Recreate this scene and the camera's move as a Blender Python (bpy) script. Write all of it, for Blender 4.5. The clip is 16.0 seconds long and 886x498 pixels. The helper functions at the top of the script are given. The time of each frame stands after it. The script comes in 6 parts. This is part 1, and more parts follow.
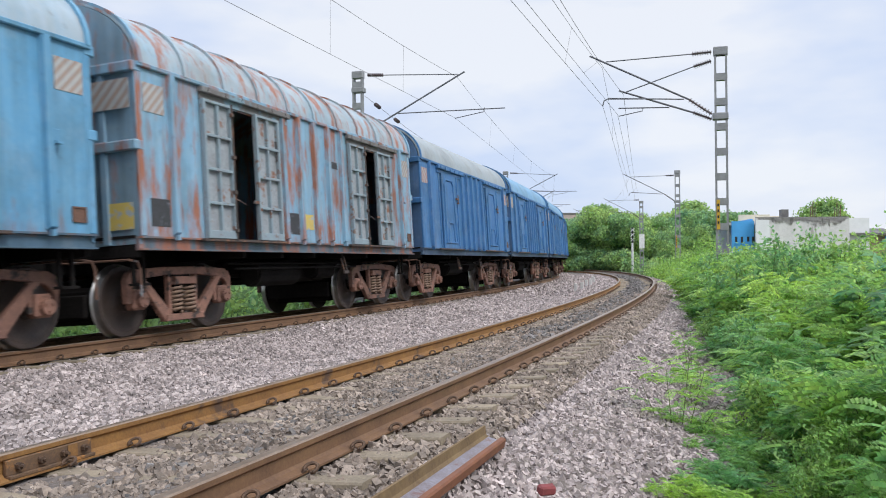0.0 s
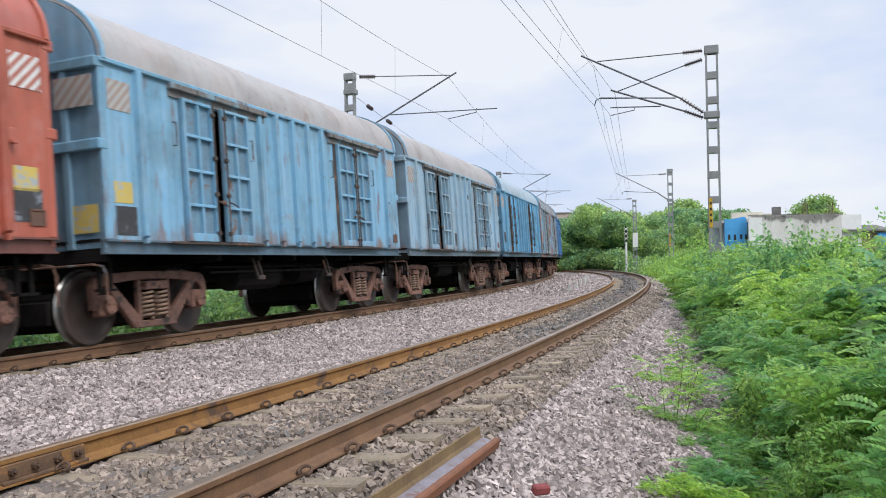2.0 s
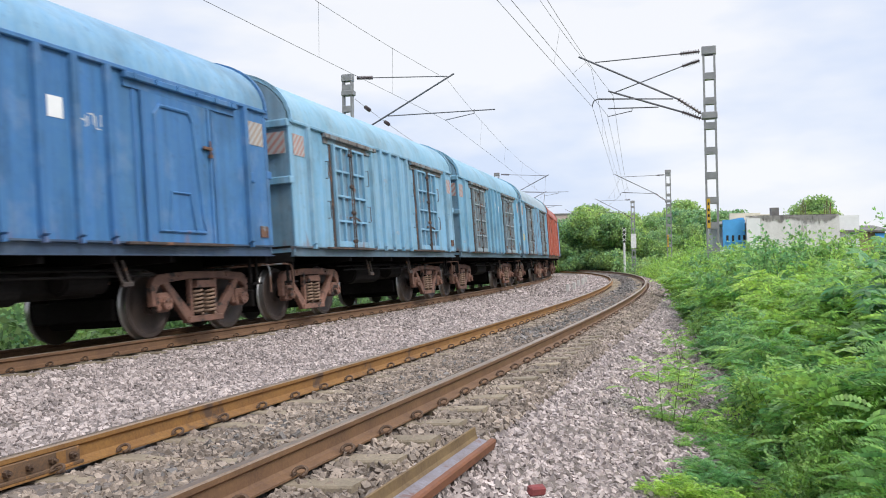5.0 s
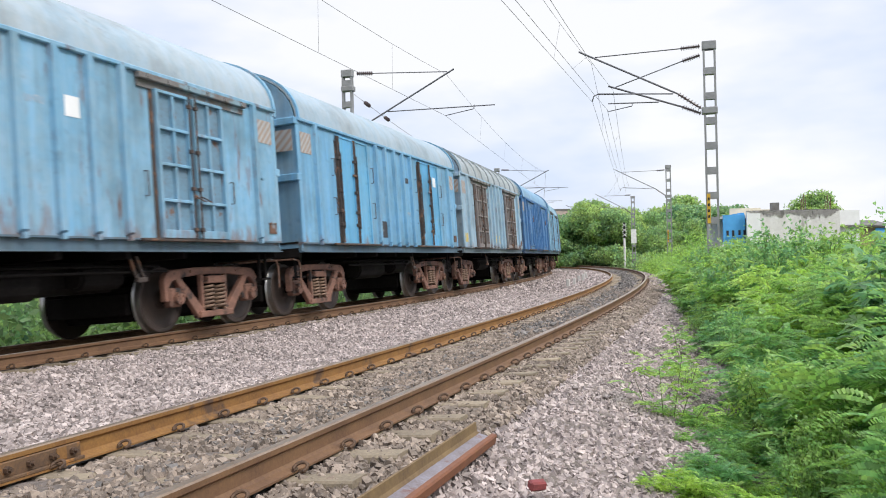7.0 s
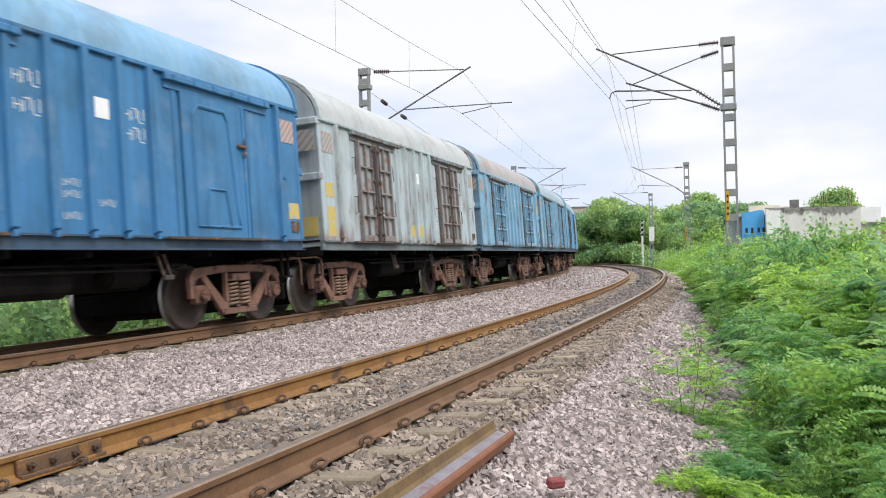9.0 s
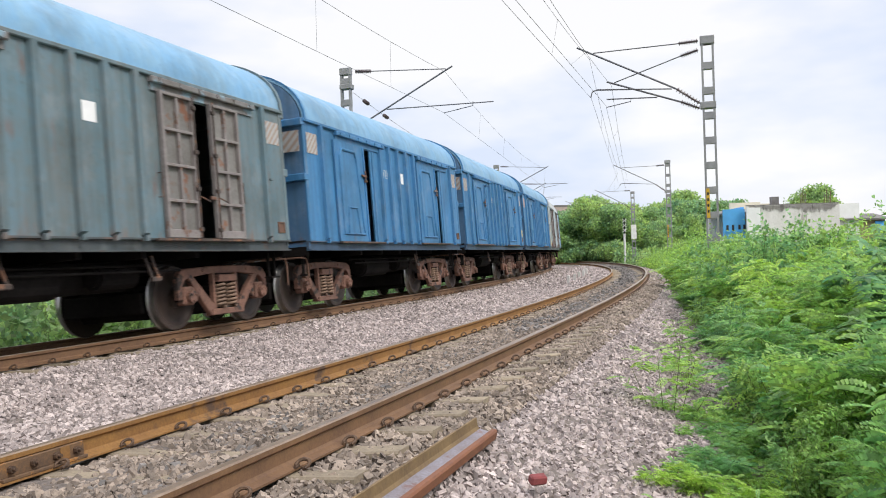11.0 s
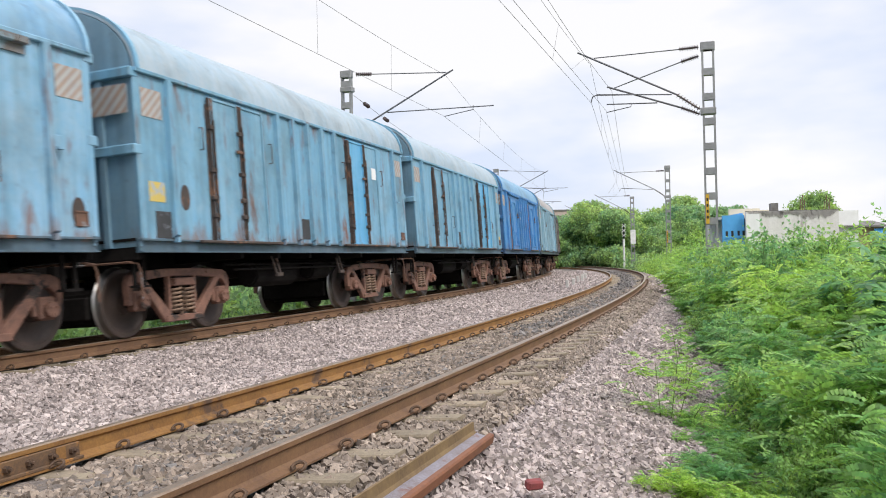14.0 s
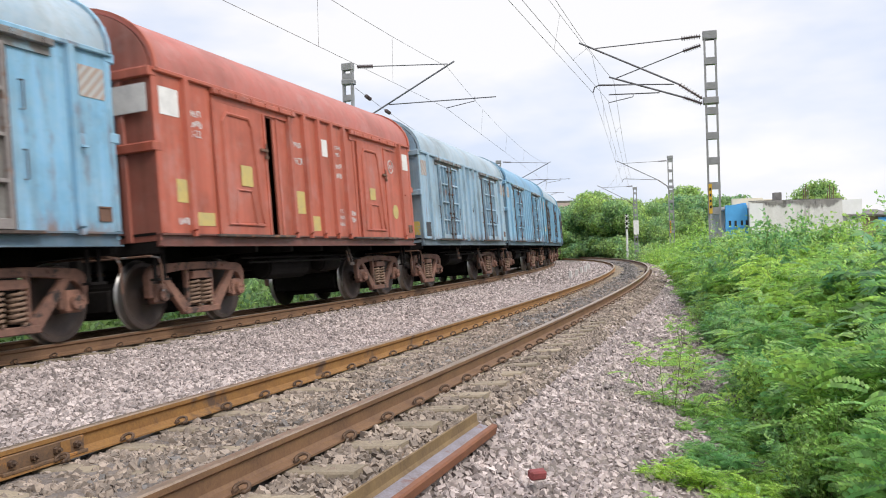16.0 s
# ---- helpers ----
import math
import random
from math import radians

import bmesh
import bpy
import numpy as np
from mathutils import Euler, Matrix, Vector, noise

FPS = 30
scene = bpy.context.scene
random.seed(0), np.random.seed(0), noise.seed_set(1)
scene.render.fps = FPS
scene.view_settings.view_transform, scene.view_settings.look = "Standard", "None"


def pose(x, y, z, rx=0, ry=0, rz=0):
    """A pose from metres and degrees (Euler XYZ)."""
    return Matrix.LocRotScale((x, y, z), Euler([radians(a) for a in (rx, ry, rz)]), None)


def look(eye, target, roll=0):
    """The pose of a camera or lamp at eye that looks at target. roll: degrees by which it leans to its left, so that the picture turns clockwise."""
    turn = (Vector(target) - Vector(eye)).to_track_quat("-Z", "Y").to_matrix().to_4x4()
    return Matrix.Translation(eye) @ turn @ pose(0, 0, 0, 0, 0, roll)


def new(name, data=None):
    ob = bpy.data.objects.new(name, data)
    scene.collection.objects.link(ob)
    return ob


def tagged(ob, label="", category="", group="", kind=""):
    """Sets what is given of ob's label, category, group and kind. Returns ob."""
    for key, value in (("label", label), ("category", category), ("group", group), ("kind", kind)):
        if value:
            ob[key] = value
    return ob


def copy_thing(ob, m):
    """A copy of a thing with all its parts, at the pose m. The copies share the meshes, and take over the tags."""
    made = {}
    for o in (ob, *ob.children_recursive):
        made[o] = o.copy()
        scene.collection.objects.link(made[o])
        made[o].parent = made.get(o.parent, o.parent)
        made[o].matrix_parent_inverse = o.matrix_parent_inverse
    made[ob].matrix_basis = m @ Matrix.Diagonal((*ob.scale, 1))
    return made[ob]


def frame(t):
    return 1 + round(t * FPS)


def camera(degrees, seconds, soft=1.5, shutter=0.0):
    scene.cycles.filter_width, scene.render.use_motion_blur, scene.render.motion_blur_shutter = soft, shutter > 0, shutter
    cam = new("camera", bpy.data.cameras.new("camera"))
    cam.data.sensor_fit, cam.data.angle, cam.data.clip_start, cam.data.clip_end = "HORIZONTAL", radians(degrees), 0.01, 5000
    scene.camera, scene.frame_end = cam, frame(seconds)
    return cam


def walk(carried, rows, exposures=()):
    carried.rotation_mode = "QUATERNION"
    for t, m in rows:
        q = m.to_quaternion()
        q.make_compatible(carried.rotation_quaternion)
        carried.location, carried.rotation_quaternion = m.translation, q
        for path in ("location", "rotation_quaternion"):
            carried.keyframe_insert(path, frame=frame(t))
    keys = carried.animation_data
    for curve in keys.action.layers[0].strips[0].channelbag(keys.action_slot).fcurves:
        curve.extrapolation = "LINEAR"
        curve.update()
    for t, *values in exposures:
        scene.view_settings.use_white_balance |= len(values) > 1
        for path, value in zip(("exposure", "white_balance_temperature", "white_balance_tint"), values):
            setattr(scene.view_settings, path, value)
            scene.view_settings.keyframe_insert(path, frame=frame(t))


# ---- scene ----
# ---- camera and its walk ----
CAMERA_PATH = [
    (0, -0.000, -0.000, 1.030, -0.000, 0.843, 0.315),
    (0.5, 0.007, 0.001, 1.030, -0.092, 0.828, 0.494),
    (1, 0.014, -0.004, 1.031, -0.156, 0.859, 0.637),
    (1.5, 0.014, -0.009, 1.030, -0.306, 0.918, 0.775),
    (2, 0.012, -0.007, 1.032, -0.401, 0.895, 0.923),
    (2.5, 0.016, -0.005, 1.030, -0.364, 0.947, 0.975),
    (3, 0.023, -0.002, 1.029, -0.702, 0.954, 1.093),
    (3.5, 0.027, -0.010, 1.033, -0.790, 0.965, 1.210),
    (4, 0.030, -0.008, 1.031, -0.622, 1.008, 1.209),
    (6.5, 0.032, 0.013, 1.025, -0.519, 0.775, 0.864),
    (7, 0.031, 0.009, 1.024, -0.490, 0.685, 1.120),
    (7.5, 0.032, 0.001, 1.026, -0.535, 0.674, 1.097),
    (8, 0.022, 0.010, 1.026, -0.811, 0.602, 0.795),
    (8.5, 0.008, 0.015, 1.026, 0.322, 0.571, 0.551),
    (9, 0.024, 0.004, 1.022, 0.677, 0.566, 1.188),
    (11.5, 0.038, -0.019, 1.020, -0.559, 0.440, 1.673),
    (12, 0.039, -0.001, 1.016, -0.247, 0.352, 1.523),
    (12.5, 0.042, -0.011, 1.024, -0.230, 0.304, 1.508),
    (13, 0.041, -0.016, 1.020, -0.244, 0.329, 1.287),
    (13.5, 0.041, -0.014, 1.025, -0.478, 0.519, 1.224),
    (14, 0.044, -0.016, 1.022, -0.522, 0.731, 1.150),
    (14.5, 0.046, -0.018, 1.023, -0.550, 0.658, 1.121),
    (15, 0.048, -0.019, 1.022, -0.581, 0.702, 1.210),
    (15.5, 0.052, -0.019, 1.017, -0.260, 0.408, 1.151),
    (16, 0.053, -0.012, 1.016, -0.304, 0.191, 1.599)]
cam = camera(56.41, 16.0, soft=1.0, shutter=0.12)

# ---- world, sun, exposure ----
world = bpy.data.worlds.new("sky")
scene.world = world
world.use_nodes = True


def build_sky():
    nt = world.node_tree
    nt.nodes.clear()
    out = nt.nodes.new("ShaderNodeOutputWorld")
    bg = nt.nodes.new("ShaderNodeBackground")
    sky = nt.nodes.new("ShaderNodeTexSky")
    sky.sky_type, sky.sun_disc = "NISHITA", False
    sky.sun_elevation, sky.sun_rotation = radians(58), radians(200)
    sky.air_density, sky.dust_density = 1.0, 2.0
    gain = nt.nodes.new("ShaderNodeVectorMath")
    gain.operation = "SCALE"
    gain.inputs["Scale"].default_value = SKY_GAIN
    co = nt.nodes.new("ShaderNodeTexCoord")
    mp = nt.nodes.new("ShaderNodeMapping")
    mp.inputs["Scale"].default_value = (1.6, 1.6, 4.5)
    n = nt.nodes.new("ShaderNodeTexNoise")
    n.inputs["Scale"].default_value, n.inputs["Detail"].default_value = 1.5, 5.0
    n.inputs["Roughness"].default_value = 0.5
    ramp = nt.nodes.new("ShaderNodeValToRGB")
    ramp.color_ramp.elements[0].position, ramp.color_ramp.elements[1].position = 0.41, 0.57
    ramp.color_ramp.elements[0].color = (*CLOUD_SHADE, 1)
    ramp.color_ramp.elements[1].color = (*CLOUD_WHITE, 1)
    mix = nt.nodes.new("ShaderNodeMix")
    mix.data_type = "RGBA"
    mix.inputs[0].default_value = 0.9
    nt.links.new(co.outputs["Generated"], mp.inputs[0])
    nt.links.new(mp.outputs[0], n.inputs["Vector"])
    nt.links.new(n.outputs["Fac"], ramp.inputs[0])
    nt.links.new(sky.outputs[0], gain.inputs[0])
    nt.links.new(gain.outputs[0], mix.inputs[6])
    nt.links.new(ramp.outputs[0], mix.inputs[7])
    # an overcast sky is brighter overhead than at the horizon
    sep = nt.nodes.new("ShaderNodeSeparateXYZ")
    rise = nt.nodes.new("ShaderNodeMapRange")
    rise.inputs["From Min"].default_value, rise.inputs["From Max"].default_value = 0.30, 1.0
    rise.inputs["To Min"].default_value, rise.inputs["To Max"].default_value = 1.0, 1.9
    nt.links.new(co.outputs["Generated"], sep.inputs[0])
    nt.links.new(sep.outputs["Z"], rise.inputs[0])
    nt.links.new(rise.outputs[0], bg.inputs["Strength"])
    nt.links.new(mix.outputs[2], bg.inputs["Color"])
    nt.links.new(bg.outputs[0], out.inputs[0])


SKY_GAIN, CLOUD_SHADE, CLOUD_WHITE = 0.12, (0.64, 0.73, 0.92), (0.89, 0.905, 0.945)
build_sky()
sun_data = bpy.data.lights.new("sun", "SUN")
sun_data.energy, sun_data.angle, sun_data.color = 2.3, radians(25), (1.0, 0.97, 0.92)
sun = new("sun", sun_data)
sun.matrix_world = look((0, 0, 30), (-14, 11, 10))
EXPOSURES = [(0, 0.04, 6280, 10), (4, 0.10, 6450, 10), (7, 0.22, 6640, 10), (16, 0.22, 6780, 11)]


# ---- materials ----
MATS = {}


def node(nt, kind, **values):
    nd = nt.nodes.new(kind)
    for k, v in values.items():
        nd.inputs[k].default_value = v
    return nd


def surface(name, base, dark, rough=0.8, metal=0.0, scale=6.0, fine=60.0, bump=0.3, depth=0.01, spread=0.0, island=0.0,
            third=None, third_at=0.6, third_scale=2.0, third_soft=0.07, stretch=(1, 1, 1)):
    """Base and dark colours mixed by noise at two scales, an optional third colour in patches, and a bump."""
    if name in MATS:
        return MATS[name]
    m = bpy.data.materials.new(name)
    m.use_nodes = True
    nt = m.node_tree
    bs = nt.nodes["Principled BSDF"]
    bs.inputs["Roughness"].default_value, bs.inputs["Metallic"].default_value = rough, metal
    co = nt.nodes.new("ShaderNodeTexCoord")
    info = nt.nodes.new("ShaderNodeObjectInfo")
    add = nt.nodes.new("ShaderNodeVectorMath")
    mul = nt.nodes.new("ShaderNodeVectorMath")
    mul.operation = "SCALE"
    mul.inputs[0].default_value = (13.1, 7.7, 5.3)
    mp = nt.nodes.new("ShaderNodeMapping")
    mp.inputs["Scale"].default_value = stretch
    nt.links.new(info.outputs["Random"], mul.inputs["Scale"])
    nt.links.new(co.outputs["Object"], add.inputs[0])
    nt.links.new(mul.outputs[0], add.inputs[1])
    nt.links.new(add.outputs[0], mp.inputs[0])
    n1 = node(nt, "ShaderNodeTexNoise", Scale=scale, Detail=6.0, Roughness=0.6)
    n2 = node(nt, "ShaderNodeTexNoise", Scale=fine, Detail=4.0, Roughness=0.7)
    nt.links.new(mp.outputs[0], n1.inputs["Vector"])
    nt.links.new(add.outputs[0], n2.inputs["Vector"])
    s = nt.nodes.new("ShaderNodeMath")
    s.operation = "MULTIPLY_ADD"
    s.inputs[1].default_value = 0.45
    nt.links.new(n2.outputs["Fac"], s.inputs[0])
    half = nt.nodes.new("ShaderNodeMath")
    half.operation = "MULTIPLY"
    half.inputs[1].default_value = 0.55
    nt.links.new(n1.outputs["Fac"], half.inputs[0])
    nt.links.new(half.outputs[0], s.inputs[2])
    ramp = nt.nodes.new("ShaderNodeValToRGB")
    e = ramp.color_ramp.elements
    e[0].position, e[1].position, e[0].color, e[1].color = 0.36, 0.62, (*dark, 1), (*base, 1)
    nt.links.new(s.outputs[0], ramp.inputs[0])
    col = ramp.outputs[0]
    if third:
        n3 = node(nt, "ShaderNodeTexNoise", Scale=third_scale, Detail=7.0, Roughness=0.65)
        nt.links.new(mp.outputs[0], n3.inputs["Vector"])
        r3 = nt.nodes.new("ShaderNodeValToRGB")
        r3.color_ramp.elements[0].position, r3.color_ramp.elements[1].position = third_at, third_at + third_soft
        nt.links.new(n3.outputs["Fac"], r3.inputs[0])
        mx = nt.nodes.new("ShaderNodeMix")
        mx.data_type = "RGBA"
        mx.inputs[7].default_value = (*third, 1)
        nt.links.new(r3.outputs[0], mx.inputs[0])
        nt.links.new(col, mx.inputs[6])
        col = mx.outputs[2]
    if spread or island:
        hsv = nt.nodes.new("ShaderNodeHueSaturation")
        rng = nt.nodes.new("ShaderNodeMapRange")
        w = spread or island
        rng.inputs["To Min"].default_value, rng.inputs["To Max"].default_value = 1 - w, 1 + w
        if island:
            geo = nt.nodes.new("ShaderNodeNewGeometry")
            nt.links.new(geo.outputs["Random Per Island"], rng.inputs[0])
        else:
            nt.links.new(info.outputs["Random"], rng.inputs[0])
        nt.links.new(rng.outputs[0], hsv.inputs["Value"])
        nt.links.new(col, hsv.inputs["Color"])
        col = hsv.outputs[0]
    nt.links.new(col, bs.inputs["Base Color"])
    if bump:
        b = node(nt, "ShaderNodeBump", Strength=bump, Distance=depth)
        nt.links.new(s.outputs[0], b.inputs["Height"])
        nt.links.new(b.outputs[0], bs.inputs["Normal"])
    MATS[name] = m
    return m


def leafy(name, base, dark, spread=0.5, clump=1.6):
    """Leaf material: colour varies leaf by leaf, and light shines through it."""
    m = surface(name, base, dark, rough=0.42, scale=3.0, fine=25.0, bump=0.0, island=spread)
    nt = m.node_tree
    bs = nt.nodes["Principled BSDF"]
    tr = nt.nodes.new("ShaderNodeBsdfTranslucent")
    mx = nt.nodes.new("ShaderNodeMixShader")
    mx.inputs[0].default_value = 0.5
    src = bs.inputs["Base Color"].links[0].from_socket
    # whole plants and boughs differ: some young and yellowish, some old and bluish
    geo = nt.nodes.new("ShaderNodeNewGeometry")
    info = nt.nodes.new("ShaderNodeObjectInfo")
    n = node(nt, "ShaderNodeTexNoise", Scale=clump, Detail=3.0, Roughness=0.6)
    mean = nt.nodes.new("ShaderNodeMath")
    mean.operation = "MULTIPLY_ADD"
    mean.inputs[1].default_value = 0.22
    tint = nt.nodes.new("ShaderNodeValToRGB")
    e = tint.color_ramp.elements
    e[0].position, e[1].position = 0.44, 0.80
    e[0].color, e[1].color = (0.50, 0.72, 0.95, 1), (1.34, 1.20, 0.78, 1)
    mul = nt.nodes.new("ShaderNodeMix")
    mul.data_type, mul.blend_type = "RGBA", "MULTIPLY"
    mul.inputs[0].default_value = 1.0
    nt.links.new(geo.outputs["Position"], n.inputs["Vector"])
    bough = node(nt, "ShaderNodeTexNoise", Scale=clump * 4.5, Detail=1.0)
    both = nt.nodes.new("ShaderNodeMix")
    both.inputs[0].default_value = 0.45
    nt.links.new(geo.outputs["Position"], bough.inputs["Vector"])
    nt.links.new(n.outputs["Fac"], both.inputs[2])
    nt.links.new(bough.outputs["Fac"], both.inputs[3])
    nt.links.new(info.outputs["Random"], mean.inputs[0])
    nt.links.new(both.outputs[0], mean.inputs[2])
    nt.links.new(mean.outputs[0], tint.inputs[0])
    nt.links.new(src, mul.inputs[6])
    nt.links.new(tint.outputs[0], mul.inputs[7])
    src = mul.outputs[2]
    nt.links.new(src, bs.inputs["Base Color"])
    nt.links.new(src, tr.inputs["Color"])
    nt.links.new(bs.outputs[0], mx.inputs[1])
    nt.links.new(tr.outputs[0], mx.inputs[2])
    nt.links.new(mx.outputs[0], nt.nodes["Material Output"].inputs["Surface"])
    return m


def wagon_paint(name, base, fade, rust=0.62, streak=0.5, edge=0.10, tone=(0.19, 0.085, 0.052)):
    """Weathered wagon paint: faded patches, rain streaks, and rust that breaks through."""
    if name in MATS:
        return MATS[name]
    k = 0.93
    base, fade = tuple(c * k for c in base), tuple(c * k for c in fade)
    m = surface(name, base, fade, rough=0.55, scale=0.9, fine=7.0, bump=0.15, depth=0.012,
                third=tone, third_at=rust, third_scale=2.1, third_soft=0.14, stretch=(1.7, 1.7, 0.42))
    nt = m.node_tree
    bs = nt.nodes["Principled BSDF"]
    src = bs.inputs["Base Color"].links[0].from_socket
    co = nt.nodes.new("ShaderNodeTexCoord")
    mp = nt.nodes.new("ShaderNodeMapping")
    mp.inputs["Scale"].default_value = (6, 6, 0.30)
    n = node(nt, "ShaderNodeTexNoise", Scale=1.0, Detail=5.0, Roughness=0.65)
    r = nt.nodes.new("ShaderNodeValToRGB")
    r.color_ramp.elements[0].position, r.color_ramp.elements[1].position = 0.38, 0.72
    r.color_ramp.elements[0].color = (1, 1, 1, 1)
    v = 1 - streak
    r.color_ramp.elements[1].color = (v, v * 0.97, v * 0.92, 1)
    mx = nt.nodes.new("ShaderNodeMix")
    mx.data_type, mx.blend_type = "RGBA", "MULTIPLY"
    mx.inputs[0].default_value = 1.0
    nt.links.new(co.outputs["Object"], mp.inputs[0])
    nt.links.new(mp.outputs[0], n.inputs["Vector"])
    nt.links.new(n.outputs["Fac"], r.inputs[0])
    nt.links.new(src, mx.inputs[6])
    nt.links.new(r.outputs[0], mx.inputs[7])
    # grime in cloudy patches, and pale scuffs where the paint has chalked
    info = nt.nodes.new("ShaderNodeObjectInfo")
    shift = nt.nodes.new("ShaderNodeVectorMath")
    shift.operation = "MULTIPLY_ADD"
    shift.inputs[1].default_value = (0, 31, 17)
    nt.links.new(info.outputs["Random"], shift.inputs[0])
    nt.links.new(co.outputs["Object"], shift.inputs[2])
    col = mx.outputs[2]
    for scale, lo, hi, tone, blend, strength in ((0.7, 0.48, 0.74, (0.55, 0.50, 0.44), "MULTIPLY", 0.85), (1.7, 0.54, 0.76, (0.50, 0.52, 0.53), "MIX", 0.16), (5.5, 0.60, 0.70, (0.55, 0.44, 0.38), "MULTIPLY", 0.35)):
        nn = node(nt, "ShaderNodeTexNoise", Scale=scale, Detail=6.0, Roughness=0.62)
        rr = nt.nodes.new("ShaderNodeMapRange")
        rr.inputs["From Min"].default_value, rr.inputs["From Max"].default_value, rr.inputs["To Max"].default_value = lo, hi, strength
        mm = nt.nodes.new("ShaderNodeMix")
        mm.data_type, mm.blend_type = "RGBA", blend
        mm.inputs[7].default_value = (*tone, 1)
        nt.links.new(shift.outputs[0], nn.inputs["Vector"])
        nt.links.new(nn.outputs["Fac"], rr.inputs[0])
        nt.links.new(rr.outputs[0], mm.inputs[0])
        nt.links.new(col, mm.inputs[6])
        col = mm.outputs[2]
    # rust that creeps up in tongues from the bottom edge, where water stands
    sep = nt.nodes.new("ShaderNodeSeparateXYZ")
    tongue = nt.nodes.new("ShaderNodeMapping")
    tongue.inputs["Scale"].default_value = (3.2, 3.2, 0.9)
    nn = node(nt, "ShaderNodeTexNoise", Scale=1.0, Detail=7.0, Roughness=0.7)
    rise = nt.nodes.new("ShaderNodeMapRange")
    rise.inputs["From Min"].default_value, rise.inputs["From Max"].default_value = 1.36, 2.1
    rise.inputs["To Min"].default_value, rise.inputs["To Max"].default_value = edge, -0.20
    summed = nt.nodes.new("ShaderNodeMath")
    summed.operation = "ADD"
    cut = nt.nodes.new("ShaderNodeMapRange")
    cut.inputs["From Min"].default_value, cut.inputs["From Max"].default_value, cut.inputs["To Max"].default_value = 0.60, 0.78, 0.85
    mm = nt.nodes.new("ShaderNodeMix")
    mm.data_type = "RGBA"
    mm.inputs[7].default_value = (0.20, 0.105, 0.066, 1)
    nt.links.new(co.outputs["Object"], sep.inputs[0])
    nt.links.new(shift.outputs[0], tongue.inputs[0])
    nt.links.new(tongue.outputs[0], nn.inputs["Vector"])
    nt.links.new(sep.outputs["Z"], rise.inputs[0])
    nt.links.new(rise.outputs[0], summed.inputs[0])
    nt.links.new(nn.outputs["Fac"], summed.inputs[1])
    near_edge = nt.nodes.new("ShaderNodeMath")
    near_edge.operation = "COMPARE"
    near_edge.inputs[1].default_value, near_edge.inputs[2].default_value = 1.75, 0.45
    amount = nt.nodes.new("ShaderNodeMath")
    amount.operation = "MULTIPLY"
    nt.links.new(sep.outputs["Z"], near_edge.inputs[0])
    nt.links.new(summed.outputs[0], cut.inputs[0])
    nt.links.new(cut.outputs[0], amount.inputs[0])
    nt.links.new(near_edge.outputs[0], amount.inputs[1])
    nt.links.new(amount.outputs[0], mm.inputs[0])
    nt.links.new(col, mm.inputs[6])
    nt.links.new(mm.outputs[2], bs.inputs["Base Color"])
    return m


BALLAST = surface("ballast_stone", (0.44, 0.372, 0.348), (0.23, 0.192, 0.18), 0.9, scale=3, fine=40, bump=0.5, island=0.46)
# bed colour darkened to stand in for the shadowed gaps between stones
BALLAST_BED = surface("ballast_bed", (0.205, 0.17, 0.148), (0.075, 0.06, 0.052), 0.95, scale=5, fine=16, bump=1.0, depth=0.05)
BALLAST_DARK = surface("oily_stone", (0.21, 0.19, 0.175), (0.085, 0.078, 0.074), 0.85, scale=3, fine=40, bump=0.4, island=0.4)
SOIL = surface("weedy_ground", (0.11, 0.17, 0.05), (0.06, 0.08, 0.03), 0.95, scale=0.6, fine=9, bump=0.6, depth=0.05,
               third=(0.16, 0.13, 0.09), third_at=0.62, third_scale=0.8)
RAIL_RUST = surface("rail_rust", (0.30, 0.155, 0.045), (0.17, 0.08, 0.03), 0.75, metal=0.15, scale=3, fine=50, bump=0.25,
                    third=(0.10, 0.06, 0.04), third_at=0.60, third_scale=2)
RAIL_BROWN = surface("rail_brown", (0.21, 0.115, 0.058), (0.12, 0.065, 0.038), 0.7, metal=0.15, scale=3, fine=50, bump=0.25)
RAIL_TOP = surface("rail_head_worn", (0.36, 0.27, 0.20), (0.22, 0.15, 0.10), 0.38, metal=0.6, scale=4, fine=60, bump=0.05)
CONCRETE = surface("sleeper_concrete", (0.31, 0.25, 0.175), (0.15, 0.12, 0.085), 0.9, scale=5, fine=60, bump=0.3, spread=0.15)
CLIP_IRON = surface("clip_iron", (0.135, 0.078, 0.045), (0.06, 0.04, 0.03), 0.7, metal=0.3, scale=20, fine=120, bump=0.3)
GALV = surface("galvanised_steel", (0.33, 0.33, 0.33), (0.22, 0.22, 0.22), 0.55, metal=0.5, scale=4, fine=50, bump=0.1)
WIRE = surface("wire_copper", (0.16, 0.15, 0.14), (0.10, 0.10, 0.10), 0.5, metal=0.4, bump=0.0)
TUBE = surface("bracket_tube", (0.15, 0.15, 0.16), (0.10, 0.10, 0.11), 0.5, metal=0.4, scale=4, bump=0.05)
CERAMIC = surface("insulator", (0.10, 0.07, 0.07), (0.06, 0.045, 0.045), 0.25, bump=0.0)
YELLOW = surface("yellow_paint", (0.70, 0.43, 0.03), (0.5, 0.3, 0.03), 0.6, scale=5, bump=0.05)
BLACK = surface("black_paint", (0.02, 0.02, 0.02), (0.012, 0.012, 0.012), 0.7, bump=0.0)
# near-black and sheenless: grime plus the shadow under the wagons in one colour
UNDER = surface("underframe_shaded_grime", (0.018, 0.016, 0.015), (0.008, 0.007, 0.007), 0.95, scale=2, fine=20, bump=0.3)
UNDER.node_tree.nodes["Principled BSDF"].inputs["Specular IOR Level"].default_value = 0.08
